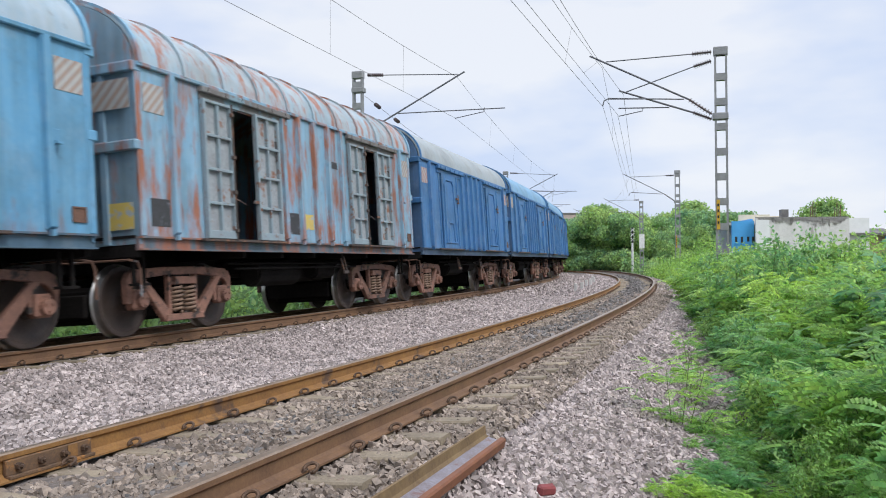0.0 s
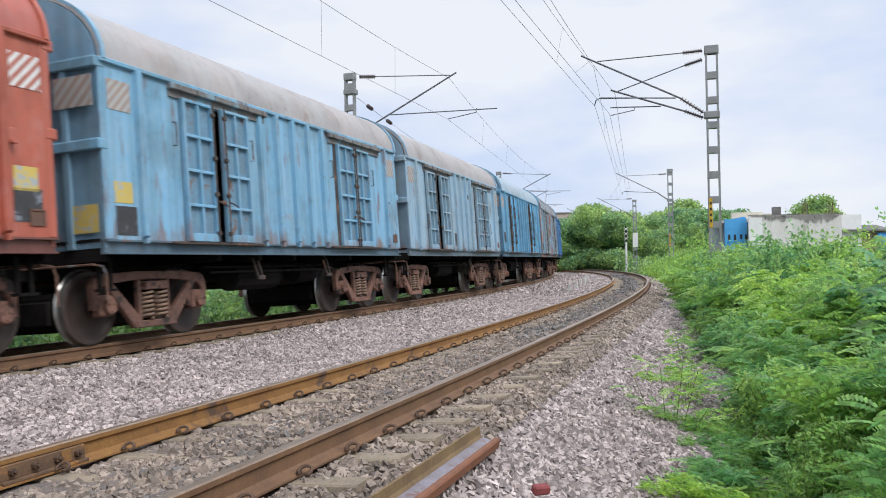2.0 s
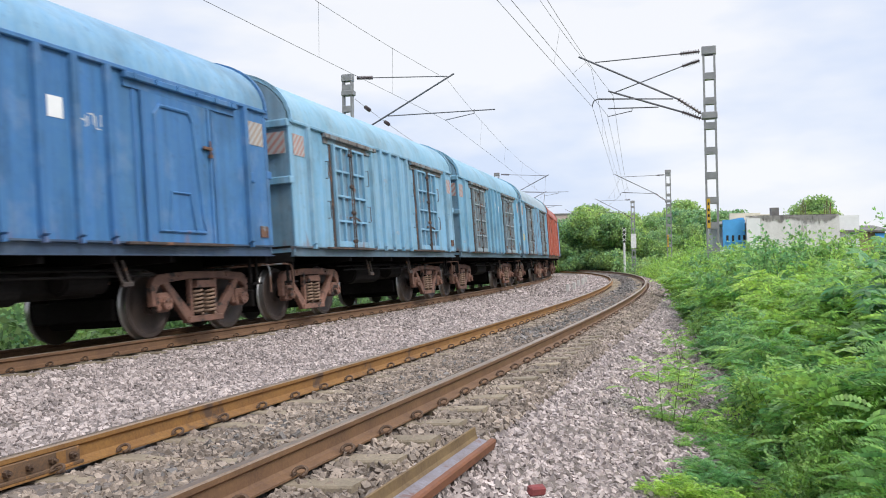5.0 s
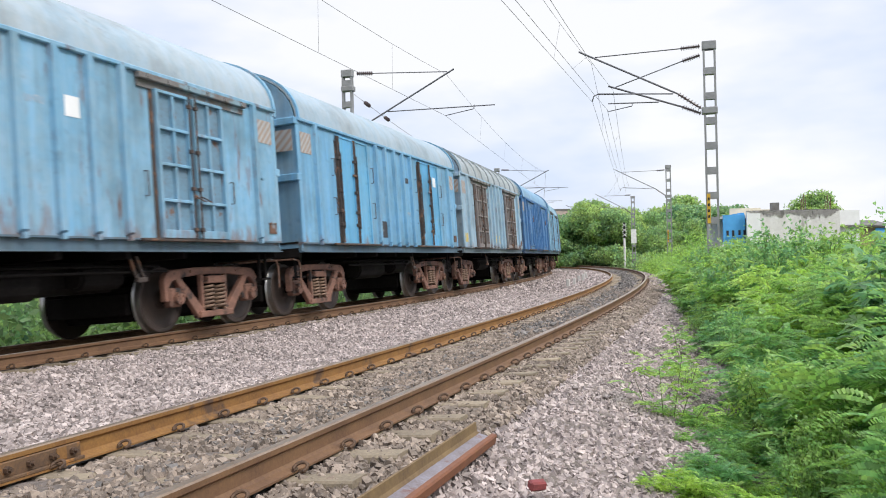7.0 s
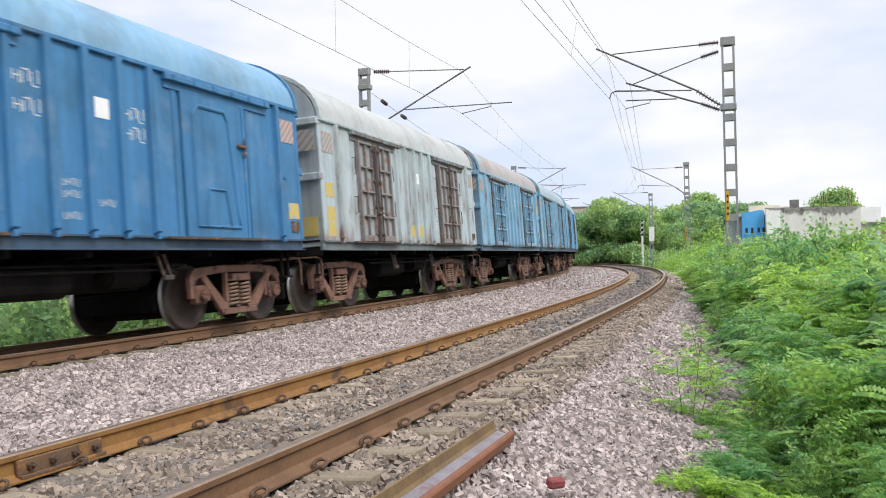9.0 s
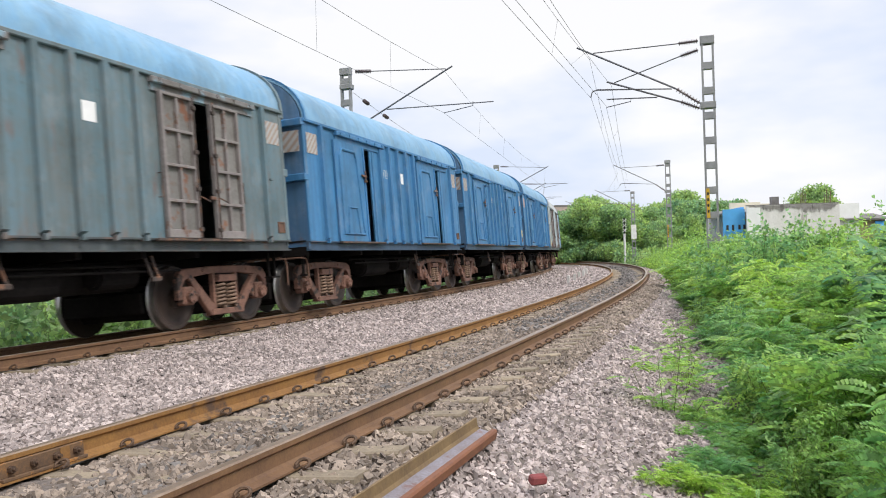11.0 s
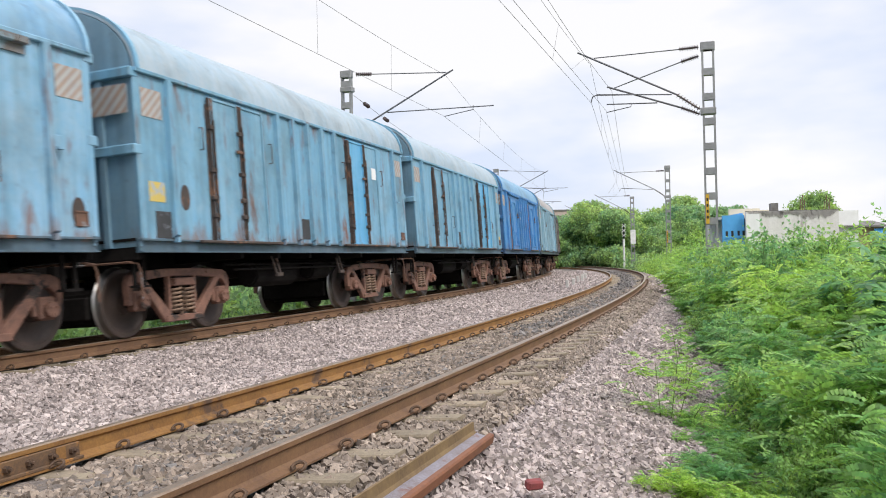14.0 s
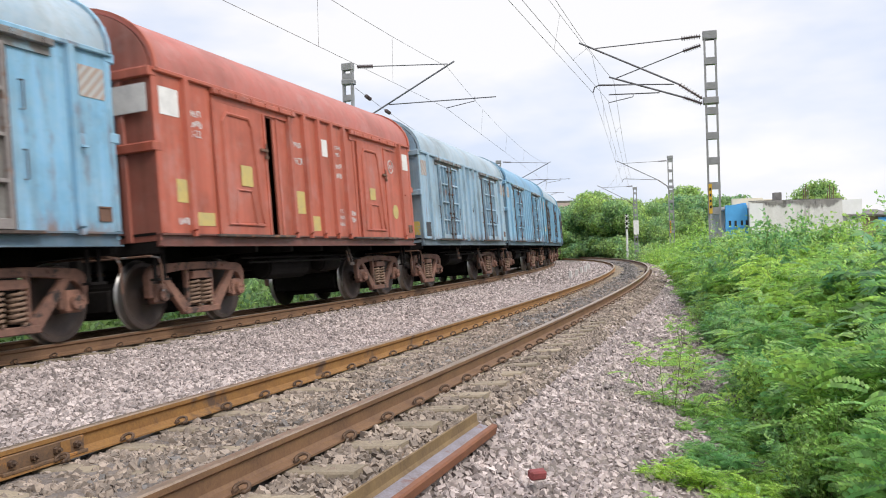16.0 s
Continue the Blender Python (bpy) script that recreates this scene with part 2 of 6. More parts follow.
BOGIE = surface("bogie_rust", (0.235, 0.118, 0.082), (0.10, 0.055, 0.043), 0.8, scale=3.5, fine=25, bump=0.4,
                third=(0.030, 0.024, 0.022), third_at=0.55, third_scale=4, spread=0.28)
SPRING = surface("spring_steel", (0.31, 0.20, 0.135), (0.15, 0.10, 0.075), 0.7, metal=0.2, scale=8, bump=0.2)
WHEEL = surface("wheel_steel", (0.060, 0.040, 0.032), (0.030, 0.022, 0.019), 0.65, metal=0.1, scale=2, fine=30, bump=0.15)
TREAD = surface("wheel_tread", (0.40, 0.39, 0.38), (0.25, 0.24, 0.23), 0.3, metal=0.8, scale=4, bump=0.02)
WHITE = surface("white_paint", (0.74, 0.73, 0.71), (0.55, 0.54, 0.53), 0.6, scale=5, bump=0.05)
STRIPE_RED = surface("stripe_red", (0.42, 0.20, 0.17), (0.36, 0.22, 0.20), 0.6, scale=6, bump=0.05)
STRIPE = surface("stripe_brown", (0.36, 0.25, 0.19), (0.28, 0.24, 0.22), 0.6, scale=6, bump=0.05)
RUSTED = surface("rusty_iron", (0.19, 0.095, 0.06), (0.10, 0.06, 0.045), 0.85, scale=4, fine=40, bump=0.3,
                 third=(0.22, 0.24, 0.26), third_at=0.56, third_scale=4)
DARK_RUST = surface("dark_rust", (0.085, 0.062, 0.052), (0.045, 0.036, 0.033), 0.85, scale=5, fine=40, bump=0.3,
                    third=(0.20, 0.10, 0.06), third_at=0.55, third_scale=5)
INSIDE = surface("wagon_inside", (0.06, 0.06, 0.06), (0.035, 0.035, 0.035), 0.9, scale=2, bump=0.1)


# ---- building helpers ----
def box(bm, x0, x1, y0, y1, z0, z1, m=None, bevel=0.0):
    vs = [bm.verts.new((x, y, z)) for x in (x0, x1) for y in (y0, y1) for z in (z0, z1)]
    fs = [bm.faces.new([vs[i] for i in f]) for f in
          ((0, 1, 3, 2), (4, 6, 7, 5), (0, 4, 5, 1), (2, 3, 7, 6), (0, 2, 6, 4), (1, 5, 7, 3))]
    if bevel:
        es = {e for f in fs for e in f.edges}
        r = bmesh.ops.bevel(bm, geom=list(es), offset=bevel, segments=1, affect="EDGES")
        vs = list({v for v in r["verts"]} | {v for v in vs if v.is_valid})
    if m is not None:
        bmesh.ops.transform(bm, matrix=m, verts=vs)
    return vs


def rod(bm, a, b, r, seg=8, r2=None):
    a, b = Vector(a), Vector(b)
    d = b - a
    m = Matrix.Translation((a + b) / 2) @ d.to_track_quat("Z", "Y").to_matrix().to_4x4()
    bmesh.ops.create_cone(bm, cap_ends=True, segments=seg, radius1=r, radius2=r if r2 is None else r2, depth=d.length, matrix=m)


def bar(bm, pts, r, seg=7, closed=False):
    """A round bar bent along a line of points, as one skin."""
    pts = [Vector(p) for p in pts]
    n, rows, side = len(pts), [], None
    for i, p in enumerate(pts):
        a = pts[i - 1] if i or closed else p
        b = pts[(i + 1) % n] if i < n - 1 or closed else p
        d = (b - a).normalized()
        if side is None:
            side = d.orthogonal().normalized()
        side = (side - d * side.dot(d)).normalized()
        up = d.cross(side)
        rows.append([bm.verts.new(p + (side * math.cos(2 * math.pi * k / seg) + up * math.sin(2 * math.pi * k / seg)) * r) for k in range(seg)])
    for i in range(n if closed else n - 1):
        p, q = rows[i], rows[(i + 1) % n]
        for k in range(seg):
            bm.faces.new((p[k], p[(k + 1) % seg], q[(k + 1) % seg], q[k]))
    if not closed:
        bm.faces.new(rows[0])
        bm.faces.new(rows[-1][::-1])


def prism(bm, pts, x0, x1):
    """Extrude a (y, z) outline from x0 to x1."""
    a = [bm.verts.new((x0, y, z)) for y, z in pts]
    b = [bm.verts.new((x1, y, z)) for y, z in pts]
    n = len(pts)
    bm.faces.new(a[::-1])
    bm.faces.new(b)
    for i in range(n):
        bm.faces.new((a[i], a[(i + 1) % n], b[(i + 1) % n], b[i]))


def mesh_of(name, bm, *mats):
    me = bpy.data.meshes.new(name)
    bmesh.ops.recalc_face_normals(bm, faces=bm.faces)
    bm.to_mesh(me)
    bm.free()
    for m in mats:
        me.materials.append(m)
    return me


def part(name, bm, material, parent, label=""):
    me = bm if isinstance(bm, bpy.types.Mesh) else mesh_of(name, bm)
    if not me.materials:
        me.materials.append(material)
    ob = new(name, me)
    ob.parent = parent
    if material is not None and me.materials[0] != material:
        ob.material_slots[0].link = "OBJECT"
        ob.material_slots[0].material = material
    return tagged(ob, label)


def smooth(me, angle=40):
    me.polygons.foreach_set("use_smooth", [True] * len(me.polygons))
    me.set_sharp_from_angle(angle=radians(angle))
    return me


# ---- the curve of the railway ----
START, HEAD0, BEND0, BEND1 = -2.6733, 0.364626, -0.0018784, -5.0288e-5
_S = np.linspace(-60, 190, 5001)
_k = BEND0 + BEND1 * np.clip(_S, -30, 115)
_ds = _S[1] - _S[0]
_i0 = int(np.argmin(abs(_S)))
_T = np.cumsum(_k) * _ds
_T += HEAD0 - _T[_i0]
_X = np.cumsum(np.sin(_T)) * _ds
_Y = np.cumsum(np.cos(_T)) * _ds
_X += START - _X[_i0]
_Y -= _Y[_i0]
TILT = 0.0578


def on_line(s, off):
    """x, y and heading (clockwise from y) at s metres along the line, off metres to its right."""
    t = float(np.interp(s, _S, _T))
    return (float(np.interp(s, _S, _X)) + off * math.cos(t), float(np.interp(s, _S, _Y)) - off * math.sin(t), t)


def line_points(s, off):
    s, off = np.asarray(s, float), np.asarray(off, float)
    t = np.interp(s, _S, _T)
    return np.interp(s, _S, _X) + off * np.cos(t), np.interp(s, _S, _Y) - off * np.sin(t)


def line_pose(s, off, z, roll=0.0):
    x, y, t = on_line(s, off)
    return pose(x, y, z, 0, 0, -math.degrees(t)) @ pose(0, 0, 0, 0, roll, 0)


LEAN = -math.degrees(math.atan(TILT))
NEAR, FAR = -0.838, -6.595
NEAR_Z, FAR_Z = -0.049, -0.061

# cross-section of the formation: offset, height
BED = [(-16, -1.45), (-11, -1.25), (-9.4, -0.85), (-8.6, -0.42), (-7.9, -0.36), (-7.5, -0.33), (-5.7, -0.235), (-5.2, -0.21), (-4.6, -0.25),
       (-3.6, -0.36), (-2.6, -0.33), (-1.75, -0.315), (0.05, -0.215), (0.55, -0.22), (0.95, -0.29), (2.0, -0.60), (3.2, -0.85), (5.0, -1.05), (8, -1.45)]


def bed_height(off):
    return np.interp(off, [p[0] for p in BED], [p[1] for p in BED])


def sweep(name, outline, s0, s1, step, off, z, tilt, mats, mat_of=None):
    """A closed (offset, height) outline swept along the line."""
    n = max(2, int((s1 - s0) / step) + 1)
    ss = np.linspace(s0, s1, n)
    verts, faces, idx = [], [], []
    k = len(outline)
    for s in ss:
        for o, h in outline:
            oo = off + o * math.cos(tilt) - h * math.sin(tilt)
            zz = z + o * math.sin(tilt) + h * math.cos(tilt)
            x, y = line_points(s, oo)
            verts.append((float(x), float(y), zz))
    for i in range(n - 1):
        for j in range(k):
            a, b = i * k + j, i * k + (j + 1) % k
            faces.append((a, a + k, b + k, b))
            idx.append(mat_of(j) if mat_of else 0)
    faces.append(tuple(range(k)))
    faces.append(tuple(range((n - 1) * k, n * k))[::-1])
    idx += [0, 0]
    me = bpy.data.meshes.new(name)
    me.from_pydata(verts, [], faces)
    for m in mats:
        me.materials.append(m)
    me.polygons.foreach_set("material_index", idx)
    me.update()
    return me


RAIL = [(-0.075, -0.172), (0.075, -0.172), (0.075, -0.160), (0.025, -0.143), (0.009, -0.125), (0.009, -0.055), (0.034, -0.038), (0.036, -0.010),
        (0.028, 0.0), (-0.028, 0.0), (-0.036, -0.010), (-0.034, -0.038), (-0.009, -0.055), (-0.009, -0.125), (-0.025, -0.143), (-0.075, -0.160)]


# ---- ground, track bed, rails ----
def build_ground():
    me = bpy.data.meshes.new("ground")
    n = 60
    g = np.linspace(-1, 1, n)
    g = np.sign(g) * np.abs(g) ** 3 * 2500
    rng = np.random.default_rng(4)
    verts = [(float(x), float(y) + 60, -1.3 + 0.10 * float(rng.standard_normal()) * (abs(x) < 300)) for y in g for x in g]
    faces = [(j * n + i, j * n + i + 1, (j + 1) * n + i + 1, (j + 1) * n + i) for j in range(n - 1) for i in range(n - 1)]
    me.from_pydata(verts, [], faces)
    me.materials.append(SOIL)
    tagged(new("ground", me), "weedy green and brown open ground", "ground", kind="structure")


def build_bed():
    offs = np.concatenate([np.linspace(-16, -9.4, 8), np.linspace(-9.0, 3.2, 62), np.linspace(3.6, 8, 8)])
    ss = np.concatenate([np.linspace(-30, 2, 20), np.linspace(2.2, 30, 140), np.linspace(31, 150, 80)])
    so, oo = np.meshgrid(ss, offs, indexing="ij")
    x, y = line_points(so, oo)
    rng = np.random.default_rng(2)
    z = bed_height(oo) + 0.012 * rng.standard_normal(oo.shape)
    k, n = len(offs), len(ss)
    me = bpy.data.meshes.new("track_bed")
    me.from_pydata(np.stack([x, y, z], -1).reshape(-1, 3).tolist(), [],
                   [(i * k + j, i * k + j + 1, (i + 1) * k + j + 1, (i + 1) * k + j) for i in range(n - 1) for j in range(k - 1)])
    me.materials.append(BALLAST_BED)
    smooth(me, 60)
    tagged(new("track_bed", me), "grey crushed-stone ballast bed under both tracks", "ballast", kind="structure")


def build_rails():
    for off, z, label, mats in ((0.036, 0.0, "brown rusted running rail on concrete sleepers", (RAIL_BROWN, RAIL_TOP)),
                                (-1.712, -0.101, "ochre rusted running rail with a fishplate joint", (RAIL_RUST, RAIL_TOP)),
                                (-5.721, -0.0106, "dark brown running rail under the goods train", (RAIL_BROWN, RAIL_TOP)),
                                (-7.469, -0.112, "dark brown running rail under the goods train", (RAIL_BROWN, RAIL_TOP))):
        me = sweep("rail", RAIL, -30, 150, 0.75, off, z, TILT, mats, lambda j: 1 if j in (7, 8, 9) else 0)
        tagged(new("rail", me), label, "rail", group="rails of the two tracks", kind="structure")


def stone_variants(rng, count, rough=0.30):
    """Angular stones: jittered octahedra with chopped corners, as unit meshes."""
    out = []
    for _ in range(count):
        bm = bmesh.new()
        bmesh.ops.create_cube(bm, size=1.2)
        for v in bm.verts:
            v.co += Vector(rng.uniform(-rough, rough, 3))
        r = bmesh.ops.bevel(bm, geom=[v for v in bm.verts if rng.random() < 0.15], offset=0.3, segments=1, affect="VERTICES")
        bmesh.ops.triangulate(bm, faces=bm.faces)
        bm.verts.index_update()
        out.append((np.array([v.co[:] for v in bm.verts]), np.array([[v.index for v in f.verts] for f in bm.faces])))
        bm.free()
    return out


def scatter(name, x, y, z, size, mat, label, seed, variants=14):
    """One mesh of many loose stones."""
    rng = np.random.default_rng(seed)
    kinds = stone_variants(rng, variants)
    pick = rng.integers(0, variants, len(x))
    V, F, base = [], [], 0
    for kd, (v, f) in enumerate(kinds):
        w = np.nonzero(pick == kd)[0]
        if not len(w):
            continue
        m = len(w)
        q = rng.standard_normal((m, 4))
        q /= np.linalg.norm(q, axis=1)[:, None]
        a, b, c, d = q.T
        R = np.stack([1 - 2 * (c * c + d * d), 2 * (b * c - a * d), 2 * (b * d + a * c), 2 * (b * c + a * d), 1 - 2 * (b * b + d * d),
                      2 * (c * d - a * b), 2 * (b * d - a * c), 2 * (c * d + a * b), 1 - 2 * (b * b + c * c)], -1).reshape(m, 3, 3)
        sc = size[w][:, None] * rng.uniform(0.45, 1.2, (m, 3))
        P = np.einsum("mij,mvj->mvi", R, v[None] * sc[:, None, :]) + np.stack([x[w], y[w], z[w]], -1)[:, None, :]
        V.append(P.reshape(-1, 3))
        F.append((f[None] + (base + np.arange(m) * len(v))[:, None, None]).reshape(-1, 3))
        base += m * len(v)
    V, F = np.concatenate(V), np.concatenate(F)
    me = bpy.data.meshes.new(name)
    me.vertices.add(len(V))
    me.vertices.foreach_set("co", V.ravel().astype(np.float32))
    me.loops.add(F.size)
    me.loops.foreach_set("vertex_index", F.ravel().astype(np.int32))
    me.polygons.add(len(F))
    me.polygons.foreach_set("loop_start", np.arange(0, F.size, 3, dtype=np.int32))
    me.update(calc_edges=True)
    me.shade_flat()
    me.materials.append(mat)
    tagged(new(name, me), label, "ballast", kind="stuff")


def build_ballast():
    rng = np.random.default_rng(11)

    def field(s0, s1, o0, o1, per_m2, size, lift=0.0, thin=None):
        n = int((s1 - s0) * (o1 - o0) * per_m2)
        s, o = rng.uniform(s0, s1, n), rng.uniform(o0, o1, n)
        if thin is not None:
            keep = thin(s, o)
            s, o = s[keep], o[keep]
        sz = size * rng.uniform(0.6, 1.35, len(s))
        x, y = line_points(s, o)
        return x, y, bed_height(o) + lift + rng.uniform(-0.3, 0.35, len(s)) * sz, sz

    def clear_rails(s, o):
        return (abs(o - 0.036) > 0.10) & (abs(o + 1.712) > 0.10) & (abs(o + 5.721) > 0.10)

    def sleepered(s, o):
        ph = np.mod(s - SLEEPER0 + SLEEPER_STEP / 2, SLEEPER_STEP) - SLEEPER_STEP / 2
        on = (abs(o - NEAR) < 1.36) & (abs(ph) < 0.13)
        return clear_rails(s, o) & (~on | (rng.random(len(s)) < np.where(abs(o - NEAR) > 0.95, 0.85, 0.28)))

    parts = [field(3.4, 13, 0.62, 2.4, 1150, 0.029, thin=sleepered), field(13, 30, 0.62, 2.6, 400, 0.044, thin=sleepered), field(30, 70, 0.1, 2.6, 60, 0.07)]
    scatter("ballast_stones", *[np.concatenate(c) for c in zip(*parts)], BALLAST, "loose pinkish-grey crushed stones beside the track", 21)
    parts = [field(3.4, 14, -5.6, -1.82, 950, 0.030, thin=sleepered), field(14, 32, -5.6, -1.82, 380, 0.044, thin=sleepered), field(32, 80, -5.6, -1.82, 50, 0.075)]
    scatter("ballast_stones", *[np.concatenate(c) for c in zip(*parts)], BALLAST, "pale grey crushed stones between the two tracks", 22)
    parts = [field(3.4, 14, -1.62, -0.06, 1350, 0.031, -0.004, sleepered), field(14, 34, -1.62, -0.06, 260, 0.046, -0.01, sleepered),
             field(3.4, 14, 0.10, 0.80, 1000, 0.029, 0.022, sleepered), field(14, 34, 0.10, 0.80, 440, 0.044, 0.028, sleepered)]
    scatter("ballast_stones", *[np.concatenate(c) for c in zip(*parts)], BALLAST_MIX, "dusty brown and grey stones between the rails", 23)
    mid = lambda s, o: sleepered(s, o) & (abs(o + 0.75 + 0.12 * np.sin(s * 1.3)) < rng.uniform(0.1, 0.5, len(s)))
    parts = [field(3.4, 14, -1.4, -0.1, 130, 0.032, 0.0, mid), field(14, 34, -1.4, -0.1, 200, 0.05, 0.0, mid), field(34, 70, -1.4, -0.1, 60, 0.07, 0.0, mid)]
    scatter("oily_stones", *[np.concatenate(c) for c in zip(*parts)], BALLAST_DARK, "oil-blackened stones along the middle of the track", 24)
    parts = [field(3, 40, -9.2, -7.6, 120, 0.055)]
    scatter("ballast_stones", *[np.concatenate(c) for c in zip(*parts)], BALLAST, "grey crushed stones beyond the goods train", 25)


BALLAST_MIX = surface("dusty_stone", (0.325, 0.262, 0.212), (0.14, 0.112, 0.092), 0.95, scale=3, fine=40, bump=0.4, island=0.4)
SLEEPER0, SLEEPER_STEP = 4.42, 0.5996


def clip_mesh():
    """Sprung rail clip: a bent iron bar."""
    bm = bmesh.new()
    pts = [(0.118, 0.075, 0.008), (0.120, 0.02, 0.008)]
    pts += [(0.114 - 0.034 * math.sin(radians(a)), 0.0 - 0.050 * math.sin(radians(a * 0.6)), 0.032 - 0.024 * math.cos(radians(a))) for a in range(-300, -10, 29)][::-1]
    pts += [(0.082, 0.035, 0.024), (0.062, 0.040, 0.016)]
    bar(bm, pts, 0.0105, 7)
    return mesh_of("rail_clip", bm, CLIP_IRON)


def sleeper_mesh():
    bm = bmesh.new()
    secs = [(-1.375, 0.125, 0.095, 0.0), (-0.60, 0.125, 0.09, -0.005), (-0.35, 0.11, 0.085, -0.03), (0.35, 0.11, 0.085, -0.03), (0.60, 0.125, 0.09, -0.005), (1.375, 0.125, 0.095, 0.0)]
    rows = [[bm.verts.new(p) for p in ((x, -b, -0.22), (x, -t, h - 0.012), (x, -t + 0.012, h), (x, t - 0.012, h), (x, t, h - 0.012), (x, b, -0.22))] for x, b, t, h in secs]
    for a, b in zip(rows, rows[1:]):
        for i in range(6):
            bm.faces.new((a[i], a[(i + 1) % 6], b[(i + 1) % 6], b[i]))
    bm.faces.new(rows[0])
    bm.faces.new(rows[-1][::-1])
    return mesh_of("sleeper", bm, CONCRETE)


def build_sleepers():
    sl, cl = sleeper_mesh(), clip_mesh()
    for off, z, first, count, label in ((NEAR, NEAR_Z, 4.42 - 4 * SLEEPER_STEP, 100, "dusty concrete sleeper bedded in ballast"), (FAR, FAR_Z, 4.2, 80, "concrete sleeper under the goods train track")):
        for i in range(count):
            s = first + i * SLEEPER_STEP
            ob = new("sleeper", sl)
            ob.matrix_basis = line_pose(s, off, z - 0.1835, LEAN)
            tagged(ob, label, "sleeper", group="sleepers of the near track" if off == NEAR else "sleepers of the far track")
            if s > 42:
                continue
            for rail, side in ((0.874, 1), (0.874, -1), (-0.874, 1), (-0.874, -1)):
                if off == FAR and (rail < 0 or side < 0):
                    continue
                c = new("rail_clip", cl)
                c.parent = ob
                c.matrix_basis = pose(rail, 0, 0.010, 0, 0, 0 if side > 0 else 180) @ Matrix.Diagonal((1.05, 1.2, 1.0, 1))


def build_joint():
    """Bolted fishplate on the inner face of the ochre rail."""
    root = tagged(new("fishplate_joint"), "dark rusted four-bolt fishplate clamping a rail joint", "fishplate")
    root.matrix_basis = line_pose(4.98, -1.712, -0.101, LEAN)
    bm = bmesh.new()
    box(bm, 0.012, 0.045, -0.34, 0.34, -0.140, -0.045, bevel=0.006)
    box(bm, 0.012, 0.075, -0.34, 0.34, -0.158, -0.136, bevel=0.004)
    part("plate", bm, FISHPLATE, root)
    bolt = bmesh.new()
    rod(bolt, (0.045, 0, 0), (0.075, 0, 0), 0.024, 6)
    rod(bolt, (0.07, 0, 0), (0.10, 0, 0), 0.012, 8)
    me = mesh_of("bolt", bolt, CLIP_IRON)
    for y in (-0.26, -0.09, 0.09, 0.26):
        part("bolt", me, None, root).location = (0, y, -0.092)
    bm = bmesh.new()
    box(bm, 0.046, 0.05, 0.13, 0.21, -0.13, -0.05)
    part("rust_patch", bm, RAIL_RUST, root, "orange rusted bare patch of the rail web")


def build_spare_rail():
    """A spare length of rail that lies on its side on the shoulder."""
    root = tagged(new("spare_rail"), "rusty spare rail lying on its side on the ballast shoulder", "rail")
    root.matrix_basis = pose(-0.42, 3.52, -0.175, 0, 0, -20) @ pose(0, 0, 0, 0, 13, 0)
    half = {"foot": ((0.075, -0.172), (0.075, -0.160), (0.025, -0.143), (0.009, -0.125)), "web": ((0.009, -0.125), (0.009, -0.055)),
            "head": ((0.009, -0.055), (0.034, -0.038), (0.036, -0.010), (0.026, 0.0))}
    for name, mat in (("foot", RAIL_OCHRE), ("web", RAIL_WEB), ("head", RAIL_ORANGE)):
        bm = bmesh.new()
        prism(bm, [*half[name], *[(-a, b) for a, b in half[name][::-1]]], -2.2, 2.2)
        for v in bm.verts:
            x, y, z = v.co
            v.co = (z + 0.086, x, y)
        bmesh.ops.recalc_face_normals(bm, faces=bm.faces)
        part(name, bm, mat, root)
    for x, y, z, turn, sc in ((0.585, 4.77, -0.285, 25, 0.9), (-0.62, 4.95, -0.20, 70, 0.55)):
        bm = bmesh.new()
        box(bm, -0.06, 0.06, -0.035, 0.035, -0.03, 0.03, bevel=0.012)
        for v in bm.verts:
            v.co += Vector((math.sin(v.co.y * 90), math.cos(v.co.x * 70), math.sin(v.co.x * 60))) * 0.006
        ob = new("brick_fragment", mesh_of("brick_fragment", bm, BRICK))
        ob.matrix_basis = pose(x, y, z, 8, 5, turn) @ Matrix.Scale(sc, 4)
        tagged(ob, "dull red broken brick lying on the ballast", "brick")


FISHPLATE = surface("fishplate_rust", (0.19, 0.105, 0.05), (0.085, 0.055, 0.038), 0.8, metal=0.15, scale=6, fine=50, bump=0.3, third=(0.36, 0.16, 0.04), third_at=0.58, third_scale=7)
RAIL_OCHRE = surface("rail_dull_ochre", (0.205, 0.135, 0.062), (0.115, 0.072, 0.038), 0.8, metal=0.1, scale=4, fine=40, bump=0.25)
RAIL_ORANGE = surface("rail_orange", (0.22, 0.085, 0.04), (0.13, 0.055, 0.035), 0.75, metal=0.1, scale=4, fine=40, bump=0.2)
BRICK = surface("brick_red", (0.24, 0.05, 0.05), (0.16, 0.04, 0.04), 0.85, scale=20, fine=90, bump=0.3)
# pale blue-grey base paints the sheen on the web; rust patches over it
RAIL_WEB = surface("rail_web_sheen", (0.27, 0.26, 0.30), (0.15, 0.11, 0.10), 0.5, metal=0.3, scale=5, bump=0.1, third=(0.18, 0.08, 0.06), third_at=0.60, third_scale=6)


# ---- the goods train ----
LENGTH, PITCH, HALF_W = 10.034, 10.963, 1.64
SILL, EAVE, CROWN = 1.355, 3.67, 4.74
DOORS = (2.5, 7.53)
MESHES = {}


def cached(name, build):
    if name not in MESHES:
        MESHES[name] = build()
    return MESHES[name]


